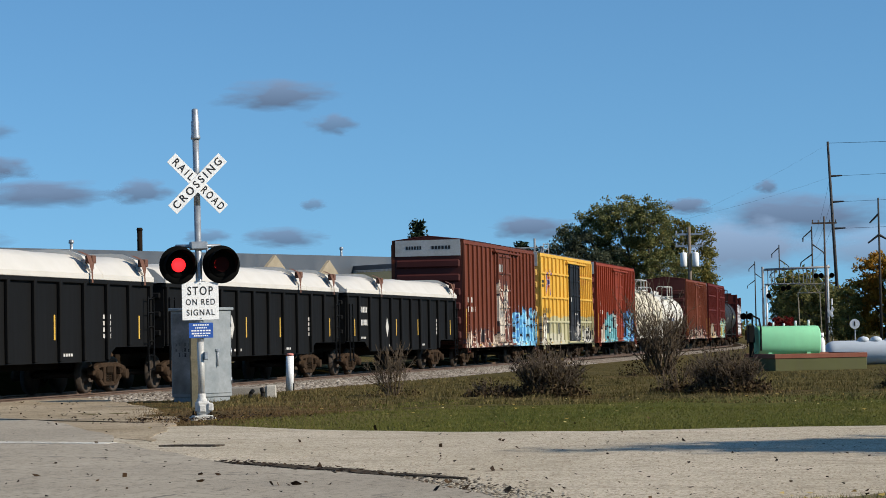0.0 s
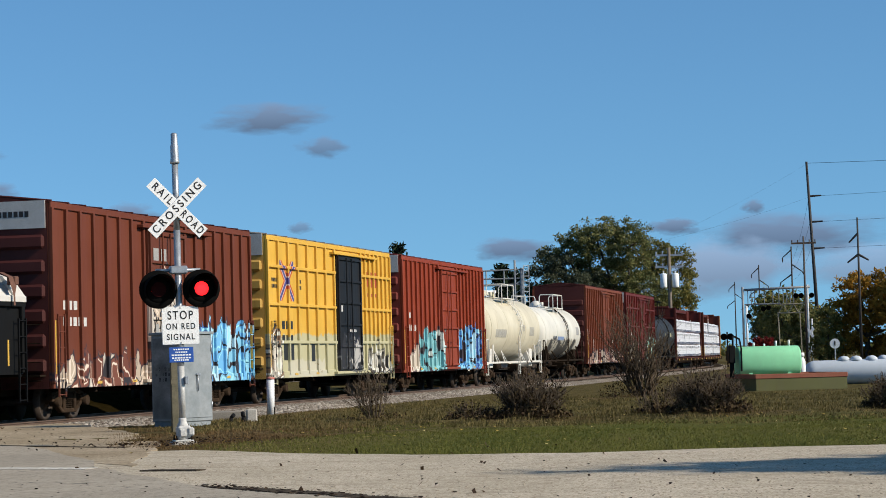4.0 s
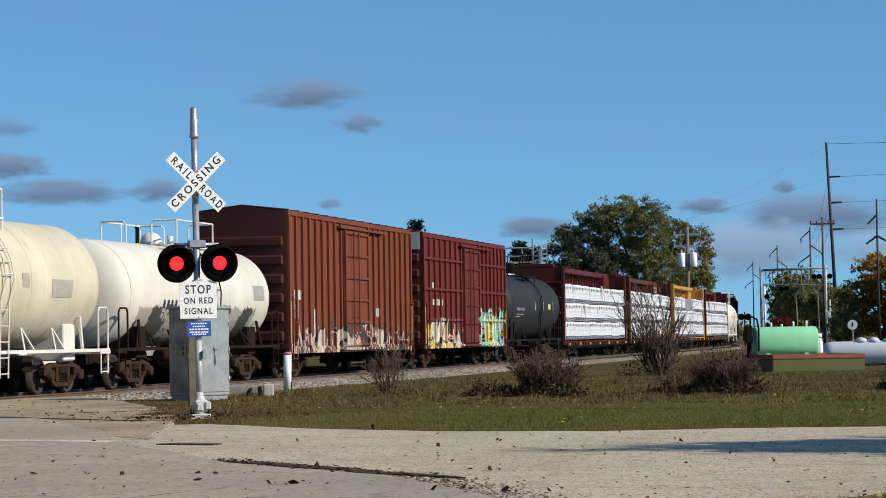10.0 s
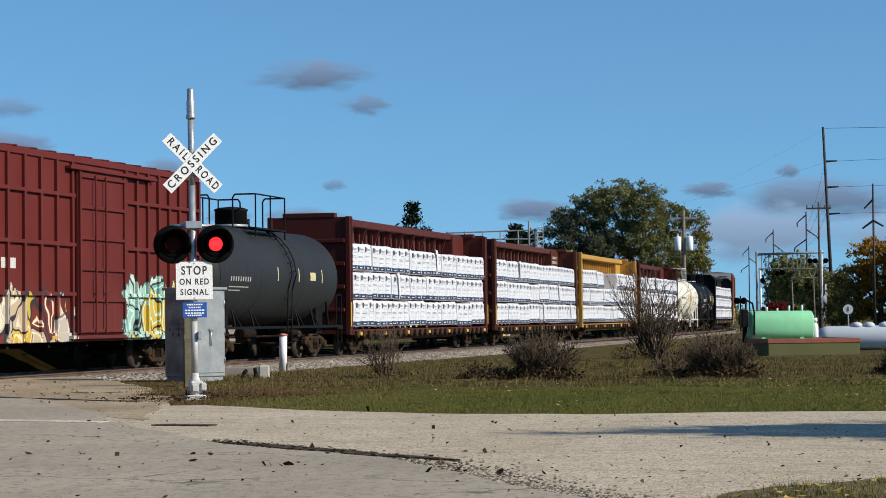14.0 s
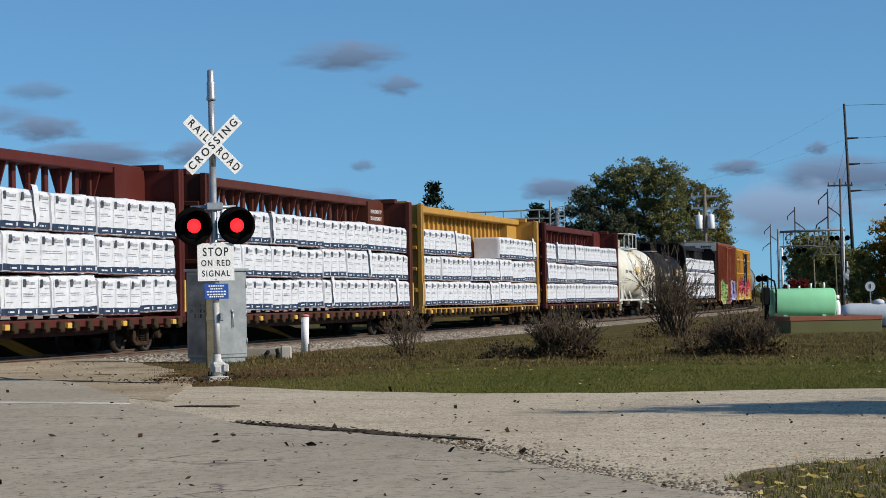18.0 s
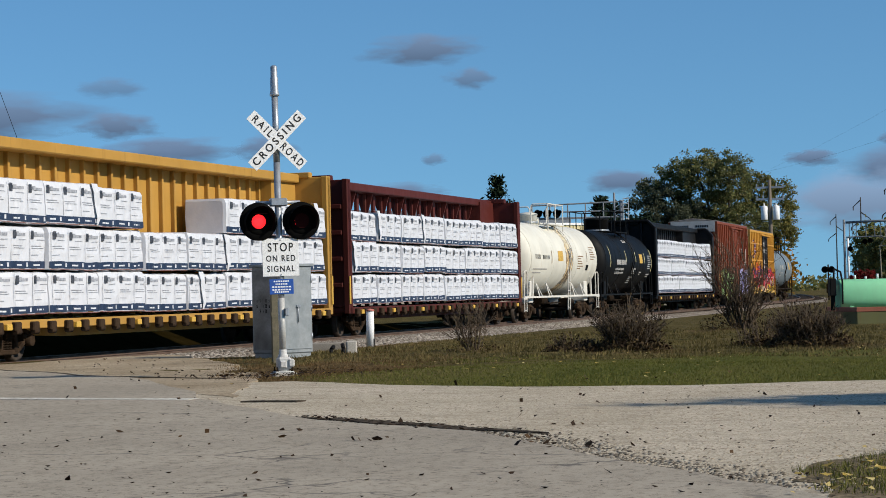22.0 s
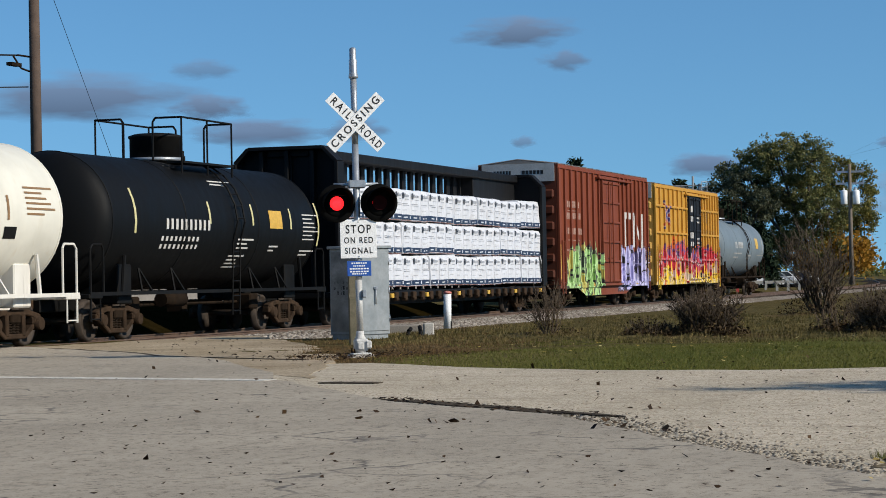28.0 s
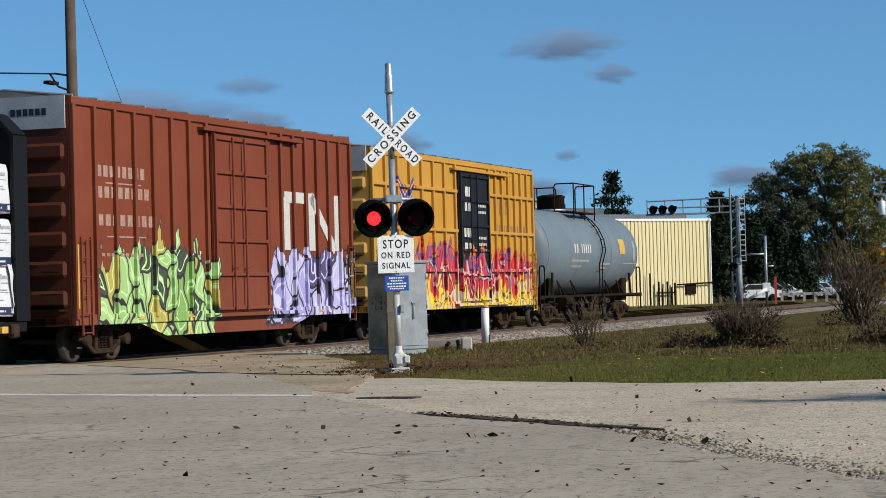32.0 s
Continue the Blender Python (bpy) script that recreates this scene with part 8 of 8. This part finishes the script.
shrub(46.6, 12.65, 1.2, 1.2, 3, 26, "nearly bare grey-brown shrub in the grass", L_BROWN, 1, 0.012, 0.7, 3, 0.022, 0.10, 60)
shrub(44.3, 8.9, 1.15, 1.5, 4, 105, "dense low shrub with brown-red autumn leaves", L_BROWN, 2, 0.013, 0.6, 3, 0.030, 0.27, 700)
shrub(43.9, 9.9, 0.42, 1.1, 24, 40, "low dark sprawl of twigs beside the dense shrub", L_BROWN, 2, 0.008, 0.9, 2, 0.028, 0.4, 420)
shrub(65.5, 9.85, 3.05, 2.4, 5, 42, "tall bare multi-stemmed shrub above dry grass", L_BROWN, 1, 0.03, 0.6, 4, 0.026, 0.12, 260)
shrub(45.6, 5.55, 1.02, 1.6, 6, 110, "dense low shrub with brown-red autumn leaves", L_BROWN, 2, 0.013, 0.6, 3, 0.030, 0.28, 700)
shrub(47.2, 6.6, 0.66, 1.5, 26, 50, "low tangle of twigs behind the dense shrub", L_BROWN, 2, 0.009, 0.85, 2, 0.030, 0.4, 420)
shrub(49.5, 6.1, 0.95, 1.4, 8, 45, "brown leafy shrub behind the low ones", L_BROWN, 1, 0.012, 0.6, 3, 0.030, 0.3, 250)
shrub(47.6, 1.95, 0.9, 1.5, 7, 90, "dense low shrub with brown-red autumn leaves", L_BROWN, 2, 0.013, 0.6, 3, 0.030, 0.28, 600)
shrub(161, 15.7, 2.6, 2.2, 14, 40, "crimson autumn shrub by the far crossing", L_RED, 60, 0.03, 0.8, 3, 0.12)
shrub(164, 16.0, 2.5, 2.2, 15, 40, "crimson autumn shrub by the far crossing", L_RED, 60, 0.03, 0.8, 3, 0.12)


def blades(n, area, h, rng, zf, w=0.006):
    x, y = area(n, rng)
    z = np.array([zf(a, b) for a, b in zip(x, y)])
    a = rng.uniform(0, math.tau, n)
    hh = h * rng.uniform(0.5, 1.3, n)
    lean = rng.normal(0, 0.4, (n, 2)) * hh[:, None]
    dx, dy = np.cos(a) * w, np.sin(a) * w
    v = np.stack([np.stack([x - dx, y - dy, z - 0.01], 1), np.stack([x + dx, y + dy, z - 0.01], 1), np.stack([x + lean[:, 0], y + lean[:, 1], z + hh], 1)], 1).reshape(-1, 3)
    return v, np.arange(3 * n).reshape(-1, 3)


def lawn_area(x0, x1, y0, y1, clump=0.0):
    def pick(n, rng):
        x = x0 + (x1 - x0) * rng.uniform(0, 1, n) ** 1.5
        return x, rng.uniform(y0, y1, n)
    return pick


L_GRASS = leaf_mat("grass_blades", (0.074, 0.085, 0.016), (0.115, 0.118, 0.025), (0.18, 0.15, 0.05))
L_DRY = leaf_mat("dry_grass", (0.07, 0.042, 0.018), (0.14, 0.085, 0.036), (0.24, 0.165, 0.08))
rng = np.random.default_rng(5)
lawn_z = lambda a, b: ground_z(a, b) - 0.02


def inside_lawn(x, y):
    """Keep clear of the gravel and the dirt."""
    edge = np.interp(y, [-16, -4, 1.7, 5.3, 7.0, 9.4, 11.4, 12.5, 14, 16, 18], [31, 30.6, 30.0, 29.0, 29.1, 30.4, 32.3, 33.5, 38, 43, 47])
    return x > edge + 0.15


def sown(n, x0, x1, y0, y1, h, w, mown=False):
    x, y = lawn_area(x0, x1, y0, y1)(n, rng)
    ok = inside_lawn(x, y) & (y > 0.0)
    if mown:
        keep = np.array([noise.noise(Vector((a * 0.55, b * 0.55, 2))) + 0.5 * noise.noise(Vector((a * 2.1, b * 2.1, 5))) for a, b in zip(x, y)])
        ok &= keep * 0.9 + 0.55 - np.clip((x - 37.5) / 5.0, -0.25, 1.4) - np.clip((y - 8.0) / 4.5, 0, 1) * 0.6 > 0
    x, y = x[ok], y[ok]
    return blades(len(x), lambda k, r: (x, y), h, rng, lawn_z, w)


v, q = sown(120000, 29, 50, 0, 12.4, 0.022, 0.009, True)
tagged(mesh_np("lawn_grass", v, q, L_GRASS), "short mown green grass", "grass", "", "stuff")
tuft = rng.uniform(0, 1, (900, 2)) * (26, 17) + (38, 1)
tuft = tuft[inside_lawn(tuft[:, 0] - 0.8, tuft[:, 1]) & (tuft.sum(1) > 48.5) & (tuft[:, 1] < 19 - 0.15 * (tuft[:, 0] - 38))]
tc_ = np.repeat(tuft, 34, axis=0) + rng.normal(0, 0.15, (len(tuft) * 34, 2))
tx_, ty_ = tc_[:, 0], tc_[:, 1]
v0, q0 = blades(len(tx_), lambda k, r: (tx_, ty_), 0.085, rng, lawn_z, 0.008)
v, q = sown(24000, 40, 70, 1, 18, 0.04, 0.014)
v, q = np.concatenate([v0, v]), np.concatenate([q0, q + len(v0)])
tagged(mesh_np("rough_grass", v, q, leaf_mat("rough_grass_blades", (0.06, 0.05, 0.016), (0.12, 0.098, 0.034), (0.22, 0.165, 0.07))), "longer rough grass below the track", "grass", "", "stuff")


def around(points, n):
    xs, ys = [], []
    for x, y, r, k in points:
        a, d = rng.uniform(0, math.tau, k), r * np.sqrt(rng.uniform(0, 1, k))
        xs.append(x + d * np.cos(a))
        ys.append(y + d * np.sin(a))
    return np.concatenate(xs), np.concatenate(ys)


px, py = around(((34.9, 12.3, 0.5, 500), (35.4, 11.9, 0.9, 1300), (36.3, 11.6, 1.1, 1500), (37.8, 12.2, 1.2, 1300), (39, 12.6, 1.5, 1400), (41.5, 13.0, 1.6, 1300), (40.5, 11.8, 1.0, 600), (44, 14.2, 1.4, 1300), (47.5, 15.0, 1.0, 900), (52, 16.6, 1.6, 1000), (55.5, 17.0, 1.2, 700),
                 (65.2, 9.6, 1.0, 1500), (34.2, 11.9, 0.5, 400), (33.4, 12.4, 0.5, 500), (33.9, 12.9, 0.5, 500), (34.9, 13.3, 0.6, 600), (36.2, 13.7, 0.7, 700), (37.8, 14.3, 0.8, 600), (40.0, 15.3, 0.9, 600), (42.6, 16.4, 1.0, 600), (45.0, 17.4, 1.0, 500), (32.9, 11.7, 0.5, 400), (44.1, 8.6, 1.0, 900), (46.4, 12.4, 0.5, 400), (45.4, 5.2, 0.9, 700), (59, 16.5, 2.5, 1200)), 0)
v, q = blades(len(px), lambda k, r: (px, py), 0.045, rng, lawn_z, 0.005)
tagged(mesh_np("dry_grass", v, q, L_DRY), "dry tan grass and weeds round the pole and shrubs", "grass", "", "stuff")
px, py = around(((15.3, 1.4, 0.6, 900), (16.3, 0.9, 0.8, 1400), (14.6, 0.8, 0.9, 1500), (17.2, 0.4, 0.6, 500), (14.0, 1.2, 0.5, 600)), 0)
v, q = blades(len(px), lambda k, r: (px, py), 0.05, rng, lambda a, b: 0.012, 0.004)
tagged(mesh_np("verge_grass", v, q, L_GRASS), "sparse grass tuft at the road edge", "grass", "", "stuff")


def litter(n, area, size, z, seed, flat=0.25):
    r = np.random.default_rng(seed)
    x, y = area(n, r)
    c = np.stack([x, y, np.full(n, z)], 1)
    a = r.uniform(0, math.tau, n)
    s = size * r.uniform(0.4, 1.5, n)
    u = np.stack([np.cos(a) * s, np.sin(a) * s, r.uniform(-flat, flat, n) * s], 1)
    w = np.stack([-np.sin(a) * s * 0.55, np.cos(a) * s * 0.55, r.uniform(-flat, flat, n) * s], 1)
    up = np.array([0, 0, 1.0]) * (s * r.uniform(0.05, 0.5, n))[:, None]
    v = np.stack([c - u + up, c + w, c + u + up * 0.6, c - w + up * 0.3], 1).reshape(-1, 3)
    return v, np.arange(4 * n).reshape(-1, 4)


def cone(r0, r1, a0=62, a1=89):
    def pick(n, r):
        a = np.radians(r.uniform(a0, a1, n))
        d = r0 * (r1 / r0) ** r.uniform(0, 1, n)
        return d * np.sin(a), d * np.cos(a)
    return pick


L_DEAD = leaf_mat("dead_leaves", (0.02, 0.012, 0.008), (0.04, 0.024, 0.014), (0.10, 0.06, 0.03))
v, q = litter(560, cone(13, 34), 0.019, 0.027, 3, 0.4)
v2, q2 = litter(40, cone(15, 34, 64, 84), 0.034, 0.028, 31, 0.8)
v3, q3 = litter(5, lambda n, r: (18.5 + r.normal(0, 0.05, n), 6.0 + r.normal(0, 0.06, n)), 0.05, 0.03, 32, 0.7)
rim = lambda n, r: (np.interp(r.uniform(0, 1, n), (0, 0.4, 0.7, 1), (22.4, 21.4, 20.2, 17.5)), r.normal(0, 0.17, n))
v4, q4 = litter(240, rim, 0.024, 0.026, 33, 0.3)
cy = np.interp(v4[:, 0], (17.5, 19.4, 20.2, 21.3, 22.4), (3.9, 4.85, 5.6, 6.8, 7.9))
v4[:, 1] += cy
v, q = np.concatenate([v, v2, v3, v4]), np.concatenate([q, q2 + len(v), q3 + len(v) + len(v2), q4 + len(v) + len(v2) + len(v3)])
v5, q5 = litter(420, lambda n, r: (34.6 + r.normal(0, 1.1, n), 12.5 + r.normal(0, 0.7, n)), 0.03, 0.05, 34, 0.5)
v6, q6 = litter(110, lambda n, r: (r.uniform(33, 46, n), r.normal(0.2, 0.9, n)), 0.03, 0.03, 35, 0.4)
v6[:, 1] += np.interp(v6[:, 0], (33, 37, 41, 46), (13.4, 15.2, 17.4, 19.8))
q5, q6 = q5 + len(v), q6 + len(v) + len(v5)
v, q = np.concatenate([v, v5, v6]), np.concatenate([q, q5, q6])
tagged(mesh_np("fallen_leaves", v, q, L_DEAD), "dead brown leaves scattered on road and gravel", "leaves", "", "stuff")
L_YLEAF = leaf_mat("yellow_fallen_leaves", (0.30, 0.20, 0.04), (0.42, 0.32, 0.10), (0.5, 0.42, 0.2))
v, q = litter(190, lambda n, r: (r.uniform(13.4, 17.4, n), r.uniform(0, 1.9, n)), 0.034, 0.04, 8)
v2, q2 = litter(150, lambda n, r: (r.uniform(30, 46, n), r.uniform(1, 12, n)), 0.03, 0.06, 9)
tagged(mesh_np("yellow_leaves", np.concatenate([v, v2]), np.concatenate([q, q2 + len(v)]), L_YLEAF), "pale yellow leaves on grass and verge", "leaves", "", "stuff")


def stones(n, area, size, z, seed):
    """Low rounded pebbles: a foot ring, a shoulder ring and a top."""
    r = np.random.default_rng(seed)
    x, y = area(n, r)
    s = size * r.uniform(0.4, 1.5, n) ** 1.3
    ring = np.linspace(0, math.tau, 6)[:5]
    base = np.concatenate([np.stack([np.cos(ring + o) * k, np.sin(ring + o) * k, np.full(5, h)], 1) for k, h, o in ((1, 0, 0), (0.85, 0.42, 0.5))] + [np.array([(0.1, 0, 0.68)])])
    rot = r.uniform(0, math.tau, n)
    ca, sa = np.cos(rot), np.sin(rot)
    b = base[None] * s[:, None, None] * r.uniform(0.75, 1.2, (n, 11, 1))
    vx = b[..., 0] * ca[:, None] - b[..., 1] * sa[:, None] + x[:, None]
    vy = b[..., 0] * sa[:, None] + b[..., 1] * ca[:, None] + y[:, None]
    zz = z(x, y) if callable(z) else np.full(n, z)
    vz = b[..., 2] + zz[:, None]
    v = np.stack([vx, vy, vz], -1).reshape(-1, 3)
    f = np.array([t for i in range(5) for t in ((i, (i + 1) % 5, 5 + i), ((i + 1) % 5, 5 + (i + 1) % 5, 5 + i), (5 + i, 5 + (i + 1) % 5, 10))])
    return v, (f[None] + (np.arange(n) * 11)[:, None, None]).reshape(-1, 3)


PEB = leaf_mat("gravel_stones", (0.27, 0.22, 0.155), (0.40, 0.335, 0.245), (0.47, 0.40, 0.305), 0.95)


def gravel_zone(n, r):
    x, y = cone(14, 29, 66, 89)(n * 2, r)
    e = np.interp(x, [6, 10, 14.1, 17.0, 19.8, 21.8, 26.4, 28.8, 31], [-3, -0.5, 2.0, 3.8, 5.4, 7.6, 10.6, 11.7, 13])
    ok = y < e - 0.05
    return x[ok][:n], y[ok][:n]


rr = np.random.default_rng(2)
gx, gy = gravel_zone(12000, rr)
v, q = stones(len(gx), lambda n, r: (gx, gy), 0.008, 0.010, 12)
tagged(mesh_np("gravel_stones", v, q, PEB), "loose pale gravel stones", "gravel", "", "stuff")
ex = rr.uniform(14, 22, 2600)
ey = np.interp(ex, [14.1, 17.0, 19.8, 21.8], [2.0, 3.8, 5.4, 7.6]) - np.abs(rr.normal(0, 0.28, 2600))
v, q = stones(len(ex), lambda n, r: (ex, ey), 0.0125, 0.011, 13)
tagged(mesh_np("edge_stones", v, q, leaf_mat("dark_edge_stones", (0.08, 0.065, 0.05), (0.2, 0.17, 0.13), (0.42, 0.38, 0.31), 0.95)), "broken stones along the asphalt edge", "gravel", "", "stuff")
bx = rr.uniform(46, 120, 26000)
bd = -np.abs(rr.uniform(0.9, 3.0, 26000))
by = 23.62 + 1.3456e-4 * (bx - 50) ** 2 + bd
bz = np.interp(-bd, [0.9, 1.75, 3.1], [-0.12, -0.13, -0.34])
v, q = stones(len(bx), lambda n, r: (bx, by), 0.045, lambda a, b: bz, 14)
tagged(mesh_np("ballast_stones", v, q, leaf_mat("ballast_stone_mix", (0.11, 0.088, 0.07), (0.24, 0.21, 0.175), (0.40, 0.36, 0.31), 0.95)), "crushed stone on the ballast shoulder", "ballast", "", "stuff")

# ---- drifting clouds far behind everything ----
def cloud_mat(name, seed, color, edge):
    m = bpy.data.materials.new(name)
    m.use_nodes = True
    t = m.node_tree
    t.nodes.clear()
    out = t.nodes.new("ShaderNodeOutputMaterial")
    em = t.nodes.new("ShaderNodeEmission")
    tr = t.nodes.new("ShaderNodeBsdfTransparent")
    mix = t.nodes.new("ShaderNodeMixShader")
    uv = t.nodes.new("ShaderNodeTexCoord")
    mp = t.nodes.new("ShaderNodeMapping")
    mp.inputs["Location"].default_value = (seed * 3.7, 0, seed * 1.9)
    no = t.nodes.new("ShaderNodeTexNoise")
    no.inputs["Scale"].default_value = 2.2
    no.inputs["Detail"].default_value = 6
    ln = t.nodes.new("ShaderNodeVectorMath")
    ln.operation = "LENGTH"
    sq = t.nodes.new("ShaderNodeMath")
    sq.operation = "SUBTRACT"
    mr = t.nodes.new("ShaderNodeMapRange")
    mr.inputs["From Min"].default_value = -0.20
    mr.inputs["From Max"].default_value = 0.22
    mr.inputs["To Max"].default_value = edge
    cr = t.nodes.new("ShaderNodeMapRange")
    col = t.nodes.new("ShaderNodeMix")
    col.data_type = "RGBA"
    col.inputs[6].default_value = (*[c * 0.85 for c in color], 1)
    col.inputs[7].default_value = (*[min(1, c * 1.5 + 0.03) for c in color], 1)
    lk = t.links.new
    lk(uv.outputs["Object"], mp.inputs[0])
    lk(mp.outputs[0], no.inputs["Vector"])
    lk(uv.outputs["Object"], ln.inputs[0])
    lk(no.outputs["Fac"], sq.inputs[0])
    lk(ln.outputs["Value"], sq.inputs[1])
    lk(sq.outputs[0], mr.inputs["Value"])
    sp = t.nodes.new("ShaderNodeSeparateXYZ")
    lk(uv.outputs["Object"], sp.inputs[0])
    cr.inputs["From Min"].default_value = -0.4
    cr.inputs["From Max"].default_value = 0.9
    lk(sp.outputs[2], cr.inputs["Value"])
    lk(cr.outputs[0], col.inputs[0])
    lk(col.outputs[2], em.inputs[0])
    # vapour thins out before the sheet ends
    rim = t.nodes.new("ShaderNodeMapRange")
    rim.inputs["From Min"].default_value = 0.95
    rim.inputs["From Max"].default_value = 0.6
    lk(ln.outputs["Value"], rim.inputs["Value"])
    thin = t.nodes.new("ShaderNodeMath")
    thin.operation = "MULTIPLY"
    lk(mr.outputs[0], thin.inputs[0])
    lk(rim.outputs[0], thin.inputs[1])
    lk(thin.outputs[0], mix.inputs[0])
    lk(tr.outputs[0], mix.inputs[1])
    lk(em.outputs[0], mix.inputs[2])
    lk(mix.outputs[0], out.inputs[0])
    return m


CLOUDS = []
GREYC, PALEC = (0.128, 0.20, 0.32), (0.21, 0.31, 0.46)
# bearing, height in degrees, width, height, drift in degrees over the clip, colour, density
for i, (az, el, w, h, dr, col, dn) in enumerate((
        (72.07, 6.04, 2.3, 0.62, 2.36, GREYC, 1.0), (73.48, 5.33, 1.0, 0.42, 2.1, GREYC, 0.8), (66.3, 3.68, 2.7, 0.55, 1.6, GREYC, 1.0), (68.7, 3.72, 1.2, 0.5, 1.6, GREYC, 0.9),
        (72.2, 2.55, 1.7, 0.42, 1.5, GREYC, 0.9), (78.3, 2.68, 1.7, 0.5, 0.5, GREYC, 1.0), (84.95, 2.85, 3.4, 0.85, 1.4, GREYC, 1.0), (83.4, 2.1, 2.8, 1.2, 1.4, PALEC, 1.0),
        (82.14, 3.13, 1.1, 0.32, 1.6, GREYC, 1.0), (84.12, 3.56, 0.5, 0.28, 1.5, GREYC, 0.9), (64.9, 5.25, 1.3, 0.4, 1.7, GREYC, 0.6), (61.6, 4.55, 4.6, 0.95, 2.1, GREYC, 1.0),
        (65.1, 4.32, 1.6, 0.5, 1.6, GREYC, 1.0), (66.2, 3.6, 2.0, 0.4, 1.5, GREYC, 0.6), (72.9, 3.35, 0.5, 0.25, 1.5, GREYC, 0.7), (64.2, 2.6, 2.0, 0.4, 1.5, GREYC, 0.7),
        (81.0, 1.6, 3.0, 0.5, 1.0, PALEC, 0.6), (86.8, 2.0, 3.0, 0.9, 1.2, PALEC, 0.8), (70.3, 2.6, 0.9, 0.3, 1.5, GREYC, 0.7))):
    bm = bmesh.new()
    quad(bm, (-1, 0, -1), (1, 0, -1), (1, 0, 1), (-1, 0, 1))
    me = bpy.data.meshes.new("cloud")
    bm.to_mesh(me)
    bm.free()
    me.materials.append(cloud_mat("cloud_vapour", i + 1, col, dn))
    c = tagged(new("cloud", me), "small grey-violet drifting cloud in the blue sky", "cloud", "clouds in the sky", "structure")
    R = 3000 - 45 * i
    c.scale = (R * radians(w) * 1.0, 1, R * radians(h) * 1.0)
    CLOUDS.append((c, az, el, dr, R))


def cloud_pose(az, el, R):
    return pose(R * math.sin(radians(az)), R * math.cos(radians(az)), EYE + R * math.tan(radians(el)), 0, 0, -az)

# ---- what moves ----
def car_pose(s, t):
    x = s + travel(t)
    return pose(x, track_y(x), 0, 0, 0, track_turn(x))


def flash_rows(left):
    """The added vane imitates a lamp going dark: it hangs over its glowing lens, and swings up under the hood while the
    lamp is lit.
    """
    starts = [5.70 + (1.243 if n < 0 else 1.2275) * n for n in range(-5, 22)]
    spans = [(a, a + 0.66) if left else (a + 0.63, a + 1.28) for a in starts]
    rows = [(0.0, 84 if any(a <= 0 < b for a, b in spans) else 0)]
    for a, b in spans:
        for t, before, after in ((a, 0, 84), (b, 84, 0)):
            f = round(t * FPS)
            if 2 < f < 957:
                rows += [((f - 1) / FPS, before), (f / FPS, after)]
    rows.append((32.0, rows[-1][1]))
    return [(t, pose(0, -0.06, 0.14, -ang, 0, 0)) for t, ang in rows]


def motions():
    for car, s in CARS:
        walk(car, [(t, car_pose(s, t)) for t in range(0, 33, 2)])
    turns = [(t / FPS, pose(0, 0, 0, 0, math.degrees(travel(t / FPS) / WHEEL_R) % 360, 0)) for t in range(0, 961, 2)]
    for w in WHEELS:
        at = Matrix.Translation(w.location)
        walk(w, [(t, at @ m) for t, m in turns])
    for vane, left in FLASH_VANES:
        walk(vane, flash_rows(left))
    for c, az, el, dr, far in CLOUDS:
        walk(c, [(0, cloud_pose(az, el, far)), (16, cloud_pose(az + dr / 2, el, far)), (32, cloud_pose(az + dr, el, far))])


motions()
